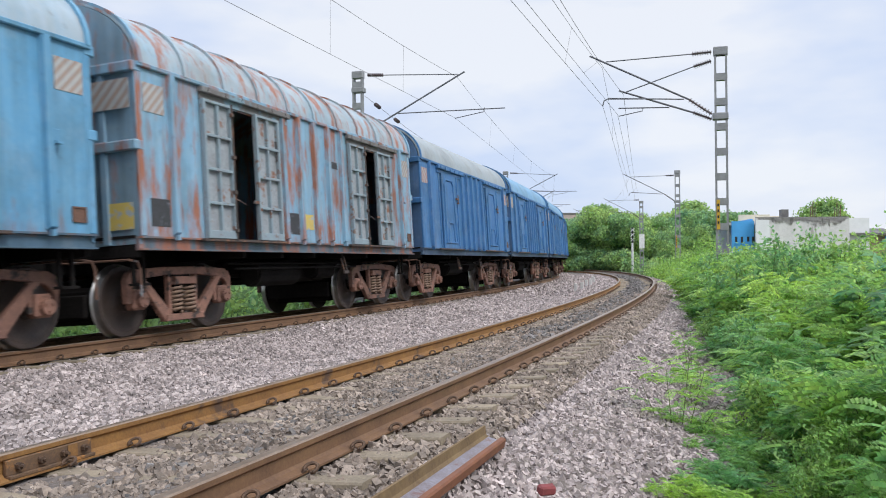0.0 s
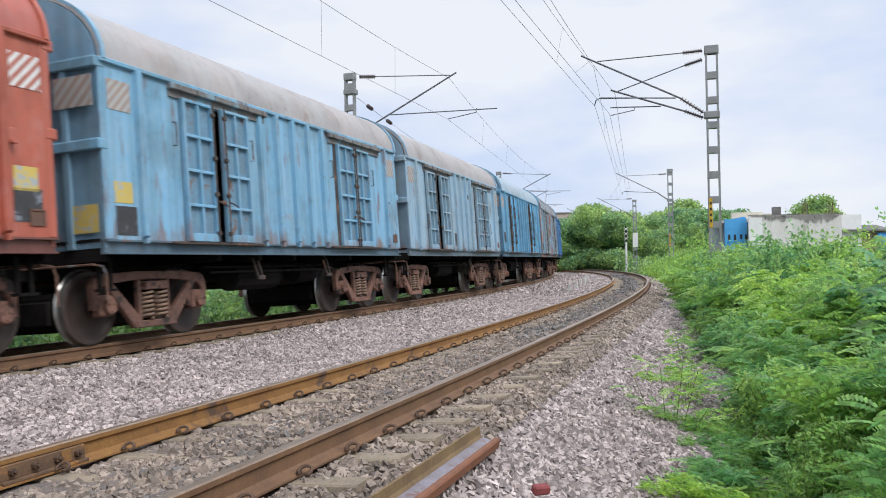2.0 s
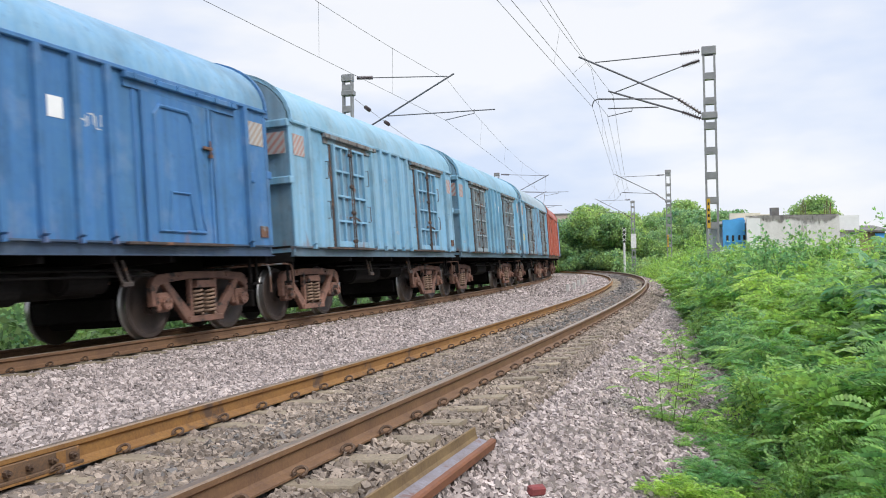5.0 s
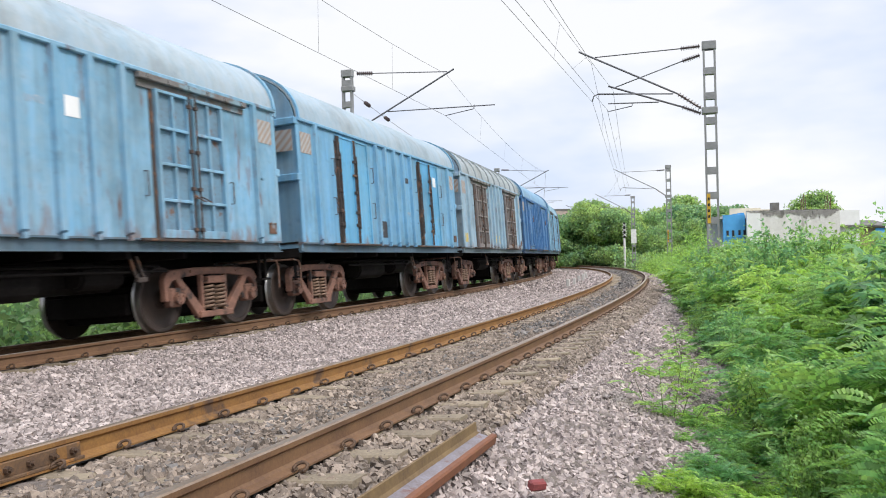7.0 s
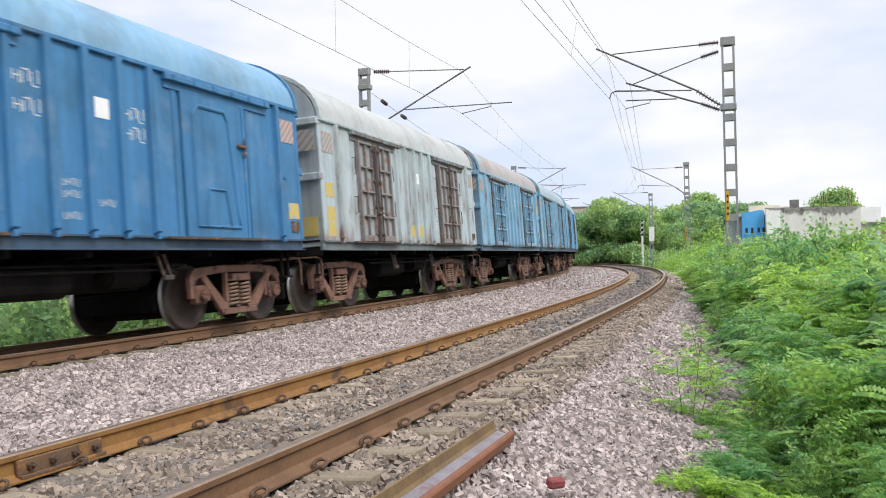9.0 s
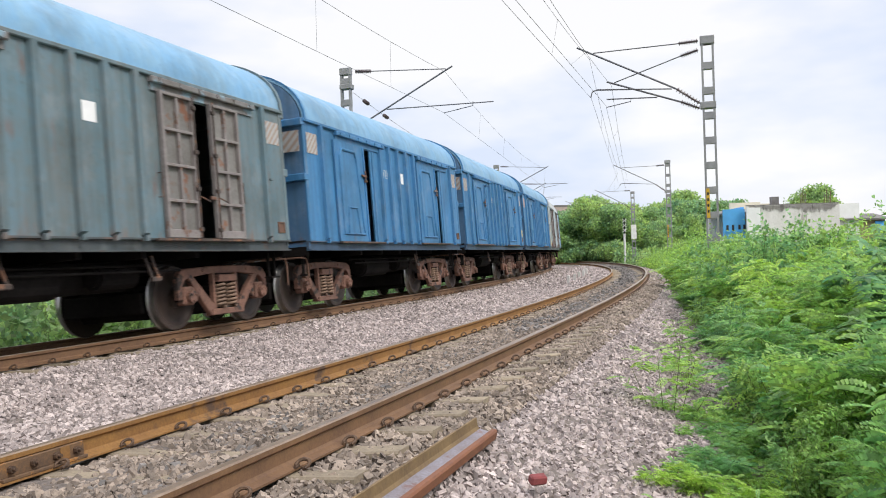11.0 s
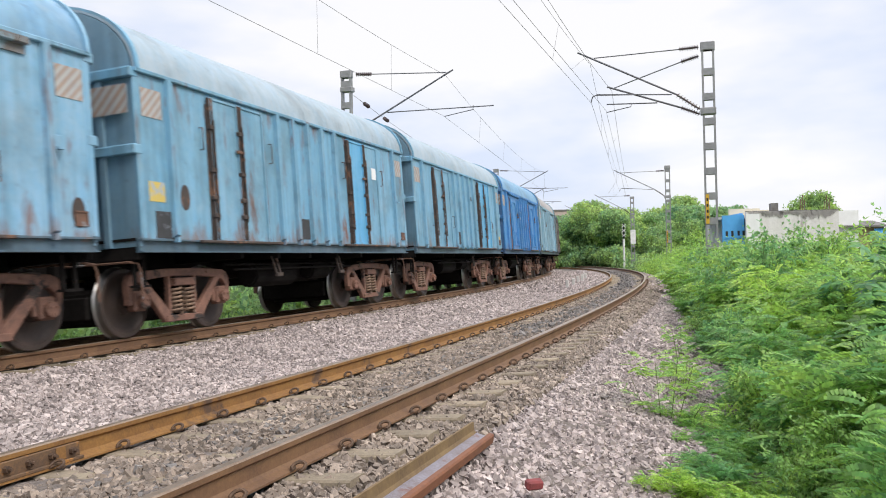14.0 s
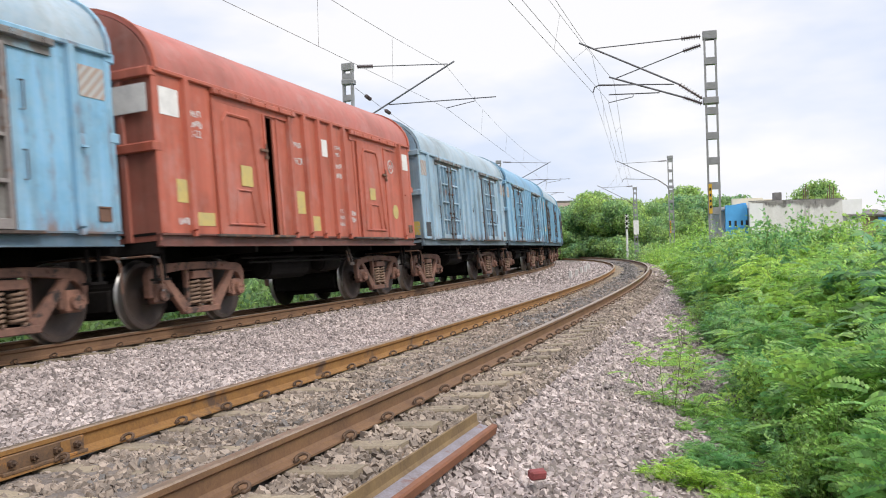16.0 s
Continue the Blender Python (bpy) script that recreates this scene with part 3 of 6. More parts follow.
def m_side():
    """One sheet with two door openings, 30 mm thick."""
    bm = bmesh.new()
    y = -LENGTH / 2
    ys = [y, *[y + d + e for d in DOORS for e in (-0.75, 0.75)], -y]
    zs = [SILL, EAVE - 0.25, EAVE]
    v = [[bm.verts.new((HALF_W, a, z)) for z in zs] for a in ys]
    for i in range(5):
        for k in range(2):
            if k == 0 and i in (1, 3):
                continue
            bm.faces.new((v[i][k], v[i + 1][k], v[i + 1][k + 1], v[i][k + 1]))
    bmesh.ops.recalc_face_normals(bm, faces=bm.faces)
    r = bmesh.ops.extrude_face_region(bm, geom=list(bm.faces))
    for w in r["geom"]:
        if isinstance(w, bmesh.types.BMVert):
            w.co.x -= 0.03
    return mesh_of("side_wall", bm, INSIDE)


def m_far_side():
    bm = bmesh.new()
    box(bm, -HALF_W, -HALF_W + 0.03, -LENGTH / 2, LENGTH / 2, SILL, EAVE, bevel=0.004)
    return mesh_of("side_wall", bm, INSIDE)


def arch(n=18):
    """The roof's cross-section from one eave to the other."""
    pts = []
    for i in range(n + 1):
        a = math.pi * i / n
        c, s = math.cos(a), math.sin(a)
        pts.append((math.copysign(abs(c) ** 0.96, c) * (HALF_W + 0.03), EAVE + (CROWN - EAVE) * abs(s) ** 0.96))
    return pts


def m_roof():
    bm = bmesh.new()
    pts = arch()
    inner = [(x * 0.985, z - 0.03) for x, z in pts]
    ring = pts + inner[::-1]
    a = [bm.verts.new((x, -LENGTH / 2 + 0.02, z)) for x, z in ring]
    b = [bm.verts.new((x, LENGTH / 2 - 0.02, z)) for x, z in ring]
    k = len(ring)
    for i in range(k):
        bm.faces.new((a[i], a[(i + 1) % k], b[(i + 1) % k], b[i]))
    n = len(pts)
    for vs in (a, b):
        for i in range(n - 1):
            bm.faces.new((vs[i], vs[i + 1], vs[k - 2 - i], vs[k - 1 - i]))
    return smooth(mesh_of("roof", bm, INSIDE), 35)


def m_carline(w=0.07, h=0.035):
    """A raised roof rib over the full arch."""
    bm = bmesh.new()
    pts = arch(20)
    outer = [(x * (1 + h / HALF_W), z + h * (0.3 + 0.7 * (z - EAVE) / (CROWN - EAVE))) for x, z in pts]
    for i in range(len(pts) - 1):
        quad = [pts[i], pts[i + 1], outer[i + 1], outer[i]]
        a = [bm.verts.new((x, -w / 2, z)) for x, z in quad]
        b = [bm.verts.new((x, w / 2, z)) for x, z in quad]
        bm.faces.new((a[2], a[3], b[3], b[2]))
        bm.faces.new(a)
        bm.faces.new(b[::-1])
    bmesh.ops.remove_doubles(bm, verts=bm.verts, dist=0.0005)
    return smooth(mesh_of("roof_rib", bm, INSIDE), 50)


def m_end():
    """End wall: a flat sheet up to the eaves and an arched gable over it."""
    bm = bmesh.new()
    pts = [(-HALF_W + 0.03, SILL - 0.1), (HALF_W - 0.03, SILL - 0.1)] + [(x * 0.97, z - 0.03) for x, z in arch()]
    a = [bm.verts.new((x, -0.02, z)) for x, z in pts]
    b = [bm.verts.new((x, 0.02, z)) for x, z in pts]
    bm.faces.new(a)
    bm.faces.new(b[::-1])
    for i in range(len(pts)):
        j = (i + 1) % len(pts)
        bm.faces.new((a[i], b[i], b[j], a[j]))
    return mesh_of("end_wall", bm, INSIDE)


def m_end_rib():
    bm = bmesh.new()
    box(bm, -0.05, 0.05, -0.075, -0.02, SILL - 0.1, EAVE - 0.05, bevel=0.008)
    return mesh_of("end_rib", bm, INSIDE)


def m_end_beam():
    bm = bmesh.new()
    box(bm, -HALF_W - 0.02, HALF_W + 0.02, -0.20, -0.02, -0.07, 0.07, bevel=0.015)
    return mesh_of("end_beam", bm, INSIDE)


def m_rib():
    """Pressed hat-section stiffener on the side sheet."""
    bm = bmesh.new()
    prof = [(-0.066, 0), (-0.050, 0.070), (0.050, 0.070), (0.066, 0)]
    lo = [bm.verts.new((HALF_W + o, y, SILL + 0.02 + o * 0.6)) for y, o in prof]
    hi = [bm.verts.new((HALF_W + o, y, EAVE - 0.02)) for y, o in prof]
    for i in range(3):
        bm.faces.new((lo[i], lo[i + 1], hi[i + 1], hi[i]))
    bm.faces.new(lo[::-1])
    bm.faces.new(hi)
    box(bm, HALF_W, HALF_W + 0.07, -0.03, 0.03, SILL - 0.045, SILL + 0.03)
    return mesh_of("rib", bm, INSIDE)


def m_eave():
    bm = bmesh.new()
    box(bm, HALF_W - 0.01, HALF_W + 0.055, -LENGTH / 2 + 0.01, LENGTH / 2 - 0.01, EAVE - 0.035, EAVE + 0.03, bevel=0.012)
    return mesh_of("eave_rail", bm, INSIDE)


def m_sole():
    """Sole bar: a channel with lips along the bottom of the side."""
    bm = bmesh.new()
    w, s = HALF_W, SILL
    outline = [(w - 0.10, s), (w + 0.015, s), (w + 0.015, s - 0.025), (w - 0.045, s - 0.025), (w - 0.045, s - 0.165), (w + 0.01, s - 0.165), (w + 0.01, s - 0.185), (w - 0.10, s - 0.185)]
    a = [bm.verts.new((x, -LENGTH / 2, z)) for x, z in outline]
    b = [bm.verts.new((x, LENGTH / 2, z)) for x, z in outline]
    bm.faces.new(a)
    bm.faces.new(b[::-1])
    for i in range(8):
        bm.faces.new((a[i], b[i], b[(i + 1) % 8], a[(i + 1) % 8]))
    return mesh_of("sole_bar", bm, INSIDE)


def m_corner():
    bm = bmesh.new()
    box(bm, HALF_W - 0.05, HALF_W + 0.012, -0.055, 0.055, SILL, EAVE, bevel=0.012)
    return mesh_of("corner_post", bm, INSIDE)


def m_floor():
    bm = bmesh.new()
    box(bm, -HALF_W + 0.1, HALF_W - 0.1, -LENGTH / 2, LENGTH / 2, SILL - 0.02, SILL + 0.02)
    return mesh_of("floor", bm, UNDER)


def m_centre_sill():
    bm = bmesh.new()
    box(bm, -0.25, 0.25, -LENGTH / 2 - 0.1, LENGTH / 2 + 0.1, 0.90, SILL - 0.02, bevel=0.02)
    return mesh_of("centre_sill", bm, UNDER)


def m_cross_bar():
    bm = bmesh.new()
    box(bm, -HALF_W + 0.1, HALF_W - 0.1, -0.05, 0.05, 1.08, SILL - 0.02, bevel=0.01)
    return mesh_of("cross_bar", bm, UNDER)


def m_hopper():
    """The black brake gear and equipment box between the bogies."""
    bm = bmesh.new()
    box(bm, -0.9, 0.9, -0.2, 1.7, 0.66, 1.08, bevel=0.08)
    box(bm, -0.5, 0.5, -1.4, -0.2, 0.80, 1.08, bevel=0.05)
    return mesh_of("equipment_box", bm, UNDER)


def m_reservoir(r, l):
    bm = bmesh.new()
    bmesh.ops.create_cone(bm, cap_ends=True, segments=14, radius1=r, radius2=r, depth=l, matrix=pose(0, 0, 0, 90, 0, 0))
    bmesh.ops.bevel(bm, geom=[e for e in bm.edges if abs(e.verts[0].co.y - e.verts[1].co.y) < 0.01], offset=0.04, segments=2, affect="EDGES")
    return mesh_of("reservoir", bm, UNDER)


def m_pull_rod():
    bm = bmesh.new()
    rod(bm, (0, -2.4, 0), (0, 2.2, 0), 0.018, 6)
    return mesh_of("pull_rod", bm, WHEEL)


def m_door_post():
    bm = bmesh.new()
    box(bm, HALF_W, HALF_W + 0.018, -0.038, 0.038, SILL, EAVE - 0.2, bevel=0.004)
    return mesh_of("door_post", bm, INSIDE)


def m_leaf(kind):
    """One door leaf, 0.75 m wide, around y = 0."""
    bm = bmesh.new()
    w, z0, z1, x = 0.375, SILL + 0.0, EAVE - (0.08 if kind == "leaf" else 0.22), HALF_W + 0.022
    if kind == "grille":
        for y0, y1 in ((-w, -w + 0.055), (w - 0.055, w)):
            box(bm, x, x + 0.070, y0, y1, z0, z1, bevel=0.006)
        box(bm, x, x + 0.060, -0.022, 0.022, z0 + 0.06, z1 - 0.05)
        for k in range(5):
            z = z0 + (z1 - z0 - 0.045) * k / 4
            box(bm, x, x + 0.066, -w + 0.05, w - 0.05, z, z + (0.12 if k == 0 else 0.045), bevel=0.006)
    elif kind == "pressed":
        box(bm, x - 0.012, x + 0.006, -0.78, 0.78, z0, z1, bevel=0.004)
        def bead(pts, r=0.034):
            bar(bm, [(x + 0.006, *p) for p in pts], r, 8, True)
        bead([(-0.52, z0 + 0.16), (0.52, z0 + 0.16), (0.50, z0 + 0.35), (0.34, z1 - 0.30), (0.24, z1 - 0.16), (-0.40, z1 - 0.16), (-0.52, z1 - 0.30)])
        bead([(-0.30, z0 + 0.16), (-0.22, z0 + 0.72), (0.20, z0 + 0.72), (0.30, z0 + 0.16)], 0.028)
        box(bm, x, x + 0.03, -0.78, -0.72, z0, z1, bevel=0.006)
        box(bm, x, x + 0.03, 0.72, 0.78, z0, z1, bevel=0.006)
    else:
        box(bm, x - 0.012, x + 0.004, -w - 0.03, w + 0.03, z0, z1)
        for y in (-w - 0.02, w - 0.02):
            box(bm, x, x + 0.03, y, y + 0.045, z0, z1, bevel=0.006)
        for z in (z0, z1 - 0.04):
            box(bm, x, x + 0.02, -w, w, z, z + 0.04)
    return mesh_of("door_leaf", bm, INSIDE)


def m_door_panel():
    """The sheet behind the bars of a door leaf."""
    bm = bmesh.new()
    x = HALF_W + 0.022
    box(bm, x - 0.012, x + 0.002, -0.37, 0.37, SILL + 0.005, EAVE - 0.225)
    return mesh_of("door_panel", bm, INSIDE)


def m_leaf_edge():
    bm = bmesh.new()
    x = HALF_W + 0.022
    for y in (-0.038, 0.030):
        box(bm, x, x + 0.05, y - 0.014, y + 0.014, SILL + 0.01, EAVE - 0.10, bevel=0.003)
    box(bm, x, x + 0.012, -0.03, 0.02, SILL + 0.01, EAVE - 0.10)
    for z in (SILL + 0.35, SILL + 0.62, SILL + 1.05, EAVE - 0.6):
        box(bm, x, x + 0.07, -0.075, 0.06, z, z + 0.07, bevel=0.008)
    rod(bm, (x + 0.075, 0.01, SILL + 0.3), (x + 0.075, 0.01, EAVE - 0.45), 0.012, 6)
    return mesh_of("hinge_edge", bm, DARK_RUST)


def m_latch():
    bm = bmesh.new()
    x = HALF_W + 0.045
    box(bm, x, x + 0.04, -0.11, 0.11, -0.025, 0.025, bevel=0.006)
    rod(bm, (x + 0.03, 0.06, -0.12), (x + 0.03, 0.06, 0.12), 0.012, 6)
    box(bm, x, x + 0.05, 0.03, 0.09, -0.14, -0.09)
    return mesh_of("latch", bm, RUSTED)


def m_locking_rod():
    """Vertical locking rod with its keepers, on the meeting edge of a door leaf."""
    bm = bmesh.new()
    x = HALF_W + 0.105
    rod(bm, (x, 0, SILL - 0.02), (x, 0, EAVE - 0.20), 0.014, 7)
    for z in (SILL + 0.10, SILL + 0.70, SILL + 1.25, EAVE - 0.40):
        box(bm, x - 0.03, x + 0.022, -0.035, 0.035, z, z + 0.06, bevel=0.006)
    bar(bm, [(x + 0.01, 0, SILL + 0.62), (x + 0.05, 0.02, SILL + 0.60), (x + 0.05, 0.16, SILL + 0.56), (x + 0.03, 0.22, SILL + 0.55)], 0.011, 6)
    return mesh_of("locking_rod", bm, DARK_RUST)


def m_grab():
    """A C-shaped grab iron beside a door."""
    bm = bmesh.new()
    x = HALF_W
    bar(bm, [(x, 0, -0.17), (x + 0.06, 0, -0.17), (x + 0.06, 0.0, 0.17), (x, 0, 0.17)], 0.010, 6)
    return mesh_of("grab_iron", bm, DARK_RUST)


def m_door_rail():
    """Top track of a sliding door, longer on the side to which the door slides."""
    bm = bmesh.new()
    box(bm, HALF_W, HALF_W + 0.10, -1.12, 1.50, EAVE - 0.13, EAVE - 0.04, bevel=0.012)
    box(bm, HALF_W, HALF_W + 0.03, -1.10, 1.48, EAVE - 0.23, EAVE - 0.13)
    for k in range(6):
        y = -0.95 + 0.46 * k
        box(bm, HALF_W + 0.10, HALF_W + 0.115, y - 0.03, y + 0.03, EAVE - 0.12, EAVE - 0.05)
    return mesh_of("door_track", bm, INSIDE)


def m_door_sill():
    bm = bmesh.new()
    box(bm, HALF_W, HALF_W + 0.08, -1.2, 1.2, SILL - 0.045, SILL - 0.003, bevel=0.008)
    return mesh_of("door_sill", bm, RUSTED)


def m_side_frame():
    """Cast bogie side frame: an arched top chord with pedestal jaws, diagonals, columns and a spring seat."""
    bm = bmesh.new()
    x0, x1 = 1.10, 1.20
    chord = [(-1.24, 0.46), (-1.25, 0.78), (-1.19, 0.88), (-1.08, 0.93), (-0.40, 0.965), (0.40, 0.965), (1.08, 0.93), (1.19, 0.88), (1.25, 0.78), (1.24, 0.46),
             (1.15, 0.46), (1.14, 0.68), (1.06, 0.76), (0.92, 0.80), (0.40, 0.845), (-0.40, 0.845), (-0.92, 0.80), (-1.06, 0.76), (-1.14, 0.68), (-1.15, 0.46)]
    prism(bm, chord, x0, x1)
    for s in (-1, 1):
        prism(bm, [(s * 1.02, 0.83), (s * 0.88, 0.84), (s * 0.34, 0.34), (s * 0.34, 0.17), (s * 0.44, 0.17)][::s], x0 + 0.004, x1 - 0.004)
        prism(bm, [(s * 0.345, 0.86), (s * 0.285, 0.86), (s * 0.285, 0.24), (s * 0.345, 0.24)][::s], x0 + 0.006, x1 - 0.006)
        prism(bm, [(s * 0.80, 0.80), (s * 0.87, 0.80), (s * 0.86, 0.42), (s * 0.80, 0.42)][::s], x0 + 0.008, x1 - 0.02)
        rod(bm, (x1 - 0.01, s * 0.62, 0.90), (x1 + 0.02, s * 0.62, 0.90), 0.03, 8)
    prism(bm, [(-0.45, 0.17), (0.45, 0.17), (0.43, 0.27), (-0.43, 0.27)], x0 - 0.02, x1 + 0.03)
    prism(bm, [(-0.28, 0.70), (0.28, 0.70), (0.24, 0.745), (0.24, 0.82), (-0.24, 0.82), (-0.24, 0.745)], x0 - 0.03, x1 + 0.05)
    bmesh.ops.bevel(bm, geom=[e for e in bm.edges], offset=0.012, segments=1, affect="EDGES")
    return mesh_of("side_frame", bm, BOGIE)


def m_axle_box():
    bm = bmesh.new()
    box(bm, 1.05, 1.22, -0.13, 0.13, 0.50 - 0.13, 0.50 + 0.16, bevel=0.03)
    rod(bm, (1.20, 0, 0.50), (1.29, 0, 0.50), 0.10, 14)
    for a in range(3):
        c, s = math.cos(a * 2.094 + 0.5), math.sin(a * 2.094 + 0.5)
        rod(bm, (1.28, 0.06 * c, 0.5 + 0.06 * s), (1.31, 0.06 * c, 0.5 + 0.06 * s), 0.02, 6)
    return mesh_of("axle_box", bm, BOGIE)


def m_spring():
    """A coil spring as one helical bar."""
    bm = bmesh.new()
    turns, seg, sub, r, t = 6.5, 14, 6, 0.098, 0.020
    rows = []
    for i in range(int(turns * seg) + 1):
        a = 2 * math.pi * i / seg
        z = 0.29 + 0.40 * i / (turns * seg)
        rows.append([bm.verts.new((1.15 + (r + t * math.cos(2 * math.pi * j / sub)) * math.cos(a), (r + t * math.cos(2 * math.pi * j / sub)) * math.sin(a),
                                   z + t * math.sin(2 * math.pi * j / sub))) for j in range(sub)])
    for p, q in zip(rows, rows[1:]):
        for j in range(sub):
            bm.faces.new((p[j], q[j], q[(j + 1) % sub], p[(j + 1) % sub]))
    bm.faces.new(rows[0])
    bm.faces.new(rows[-1][::-1])
    return smooth(mesh_of("spring", bm, SPRING), 60)


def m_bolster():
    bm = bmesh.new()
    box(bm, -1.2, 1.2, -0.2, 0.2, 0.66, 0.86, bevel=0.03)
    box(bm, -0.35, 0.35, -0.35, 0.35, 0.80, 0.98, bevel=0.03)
    # added solid blocks blacken the space where brake beams and axles sit
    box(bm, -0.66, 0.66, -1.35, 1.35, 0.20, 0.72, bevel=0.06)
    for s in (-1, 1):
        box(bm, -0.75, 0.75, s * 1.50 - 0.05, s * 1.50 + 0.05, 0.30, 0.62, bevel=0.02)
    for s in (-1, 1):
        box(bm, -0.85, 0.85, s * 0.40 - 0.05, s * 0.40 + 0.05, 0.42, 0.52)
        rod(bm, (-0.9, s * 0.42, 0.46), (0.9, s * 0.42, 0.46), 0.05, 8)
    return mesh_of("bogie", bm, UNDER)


def m_axle():
    bm = bmesh.new()
    rod(bm, (-1.22, 0, 0), (1.22, 0, 0), 0.075, 12)
    return mesh_of("wheelset", bm, UNDER)


def m_wheel():
    """Solid wheel with flange, dished disc and hub, turned about x; the flange looks to -x."""
    prof = [(-0.068, 0.10), (-0.068, 0.40), (-0.072, 0.46), (-0.066, 0.523), (-0.05, 0.528), (-0.038, 0.505), (-0.030, 0.50), (0.055, 0.495), (0.062, 0.485),
            (0.062, 0.43), (0.045, 0.42), (0.010, 0.36), (0.0, 0.22), (0.04, 0.15), (0.09, 0.14), (0.095, 0.08)]
    bm = bmesh.new()
    n = 40
    rows = [[bm.verts.new((x, r * math.cos(2 * math.pi * i / n), r * math.sin(2 * math.pi * i / n))) for x, r in prof] for i in range(n)]
    for i in range(n):
        a, b = rows[i], rows[(i + 1) % n]
        for j in range(len(prof) - 1):
            f = bm.faces.new((a[j], a[j + 1], b[j + 1], b[j]))
            f.material_index = 1 if j in (3, 4, 5, 6) else 0
    bm.faces.new([r[-1] for r in rows])
    me = mesh_of("wheel", bm, WHEEL, TREAD)
    return smooth(me, 35)


def m_coupler():
    bm = bmesh.new()
    box(bm, -0.09, 0.09, -0.2, 0.40, 0.95, 1.13, bevel=0.03)
    box(bm, -0.16, 0.14, 0.22, 0.47, 0.90, 1.18, bevel=0.05)
    return mesh_of("coupler", bm, UNDER)


def m_hose():
    bm = bmesh.new()
    pts = [(0.45, -0.05, 1.08), (0.47, 0.10, 0.98), (0.46, 0.25, 0.78), (0.44, 0.38, 0.68), (0.42, 0.48, 0.70)]
    bar(bm, pts, 0.024, 7)
    return mesh_of("brake_hose", bm, BLACK)


def m_step():
    """Foot-step bracket under the corner."""
    bm = bmesh.new()
    for y in (-0.10, 0.10):
        box(bm, HALF_W - 0.30, HALF_W - 0.26, y - 0.025, y + 0.025, 0.72, SILL - 0.2)
    box(bm, HALF_W - 0.34, HALF_W - 0.20, -0.14, 0.14, 0.70, 0.735)
    return mesh_of("step", bm, UNDER)


def m_cut_lever():
    bm = bmesh.new()
    bar(bm, [(0.2, -0.03, 1.06), (1.42, -0.03, 1.05), (1.45, 0.10, 1.03), (1.45, 0.16, 0.92), (1.45, 0.16, 0.55)], 0.016, 6)
    return mesh_of("uncoupling_lever", bm, RUSTED)


def m_bracket():
    bm = bmesh.new()
    x = HALF_W - 0.16
    for y in (-0.12, 0.02):
        prism(bm, [(y, SILL - 0.23), (y + 0.04, SILL - 0.23), (y + 0.17, 0.82), (y + 0.13, 0.82)], x - 0.08, x - 0.05)
    box(bm, x - 0.09, x - 0.03, 0.02, 0.22, 0.76, 0.83, bevel=0.01)
    return mesh_of("brake_bracket", bm, RUSTED)


def m_plate(w, h):
    bm = bmesh.new()
    box(bm, HALF_W, HALF_W + 0.006, -w / 2, w / 2, -h / 2, h / 2)
    return mesh_of("panel", bm, INSIDE)


def m_stripes(w, h, n=6):
    """Diagonal stripes clipped to a w by h panel."""
    bm = bmesh.new()
    x0, x1 = HALF_W + 0.007, HALF_W + 0.010
    step = (w + h) / n
    for i in range(n):
        a, b = -w / 2 - h + i * step + 0.3 * step, -w / 2 - h + i * step + 0.75 * step
        pts = []
        for t in np.linspace(0, 1, 9):
            pts.append((a + t * h, -h / 2 + t * h))
        back = [(b + t * h, -h / 2 + t * h) for t in np.linspace(1, 0, 9)]
        poly = [(min(max(y, -w / 2), w / 2), z) for y, z in pts + back]
        area = abs(sum(p[0] * q[1] - q[0] * p[1] for p, q in zip(poly, poly[1:] + poly[:1]))) / 2
        if area < 0.002:
            continue
        clean = [p for k, p in enumerate(poly) if p != poly[k - 1]]
        try:
            prism(bm, clean, x0, x1)
        except ValueError:
            pass
    return mesh_of("stripes", bm, INSIDE)


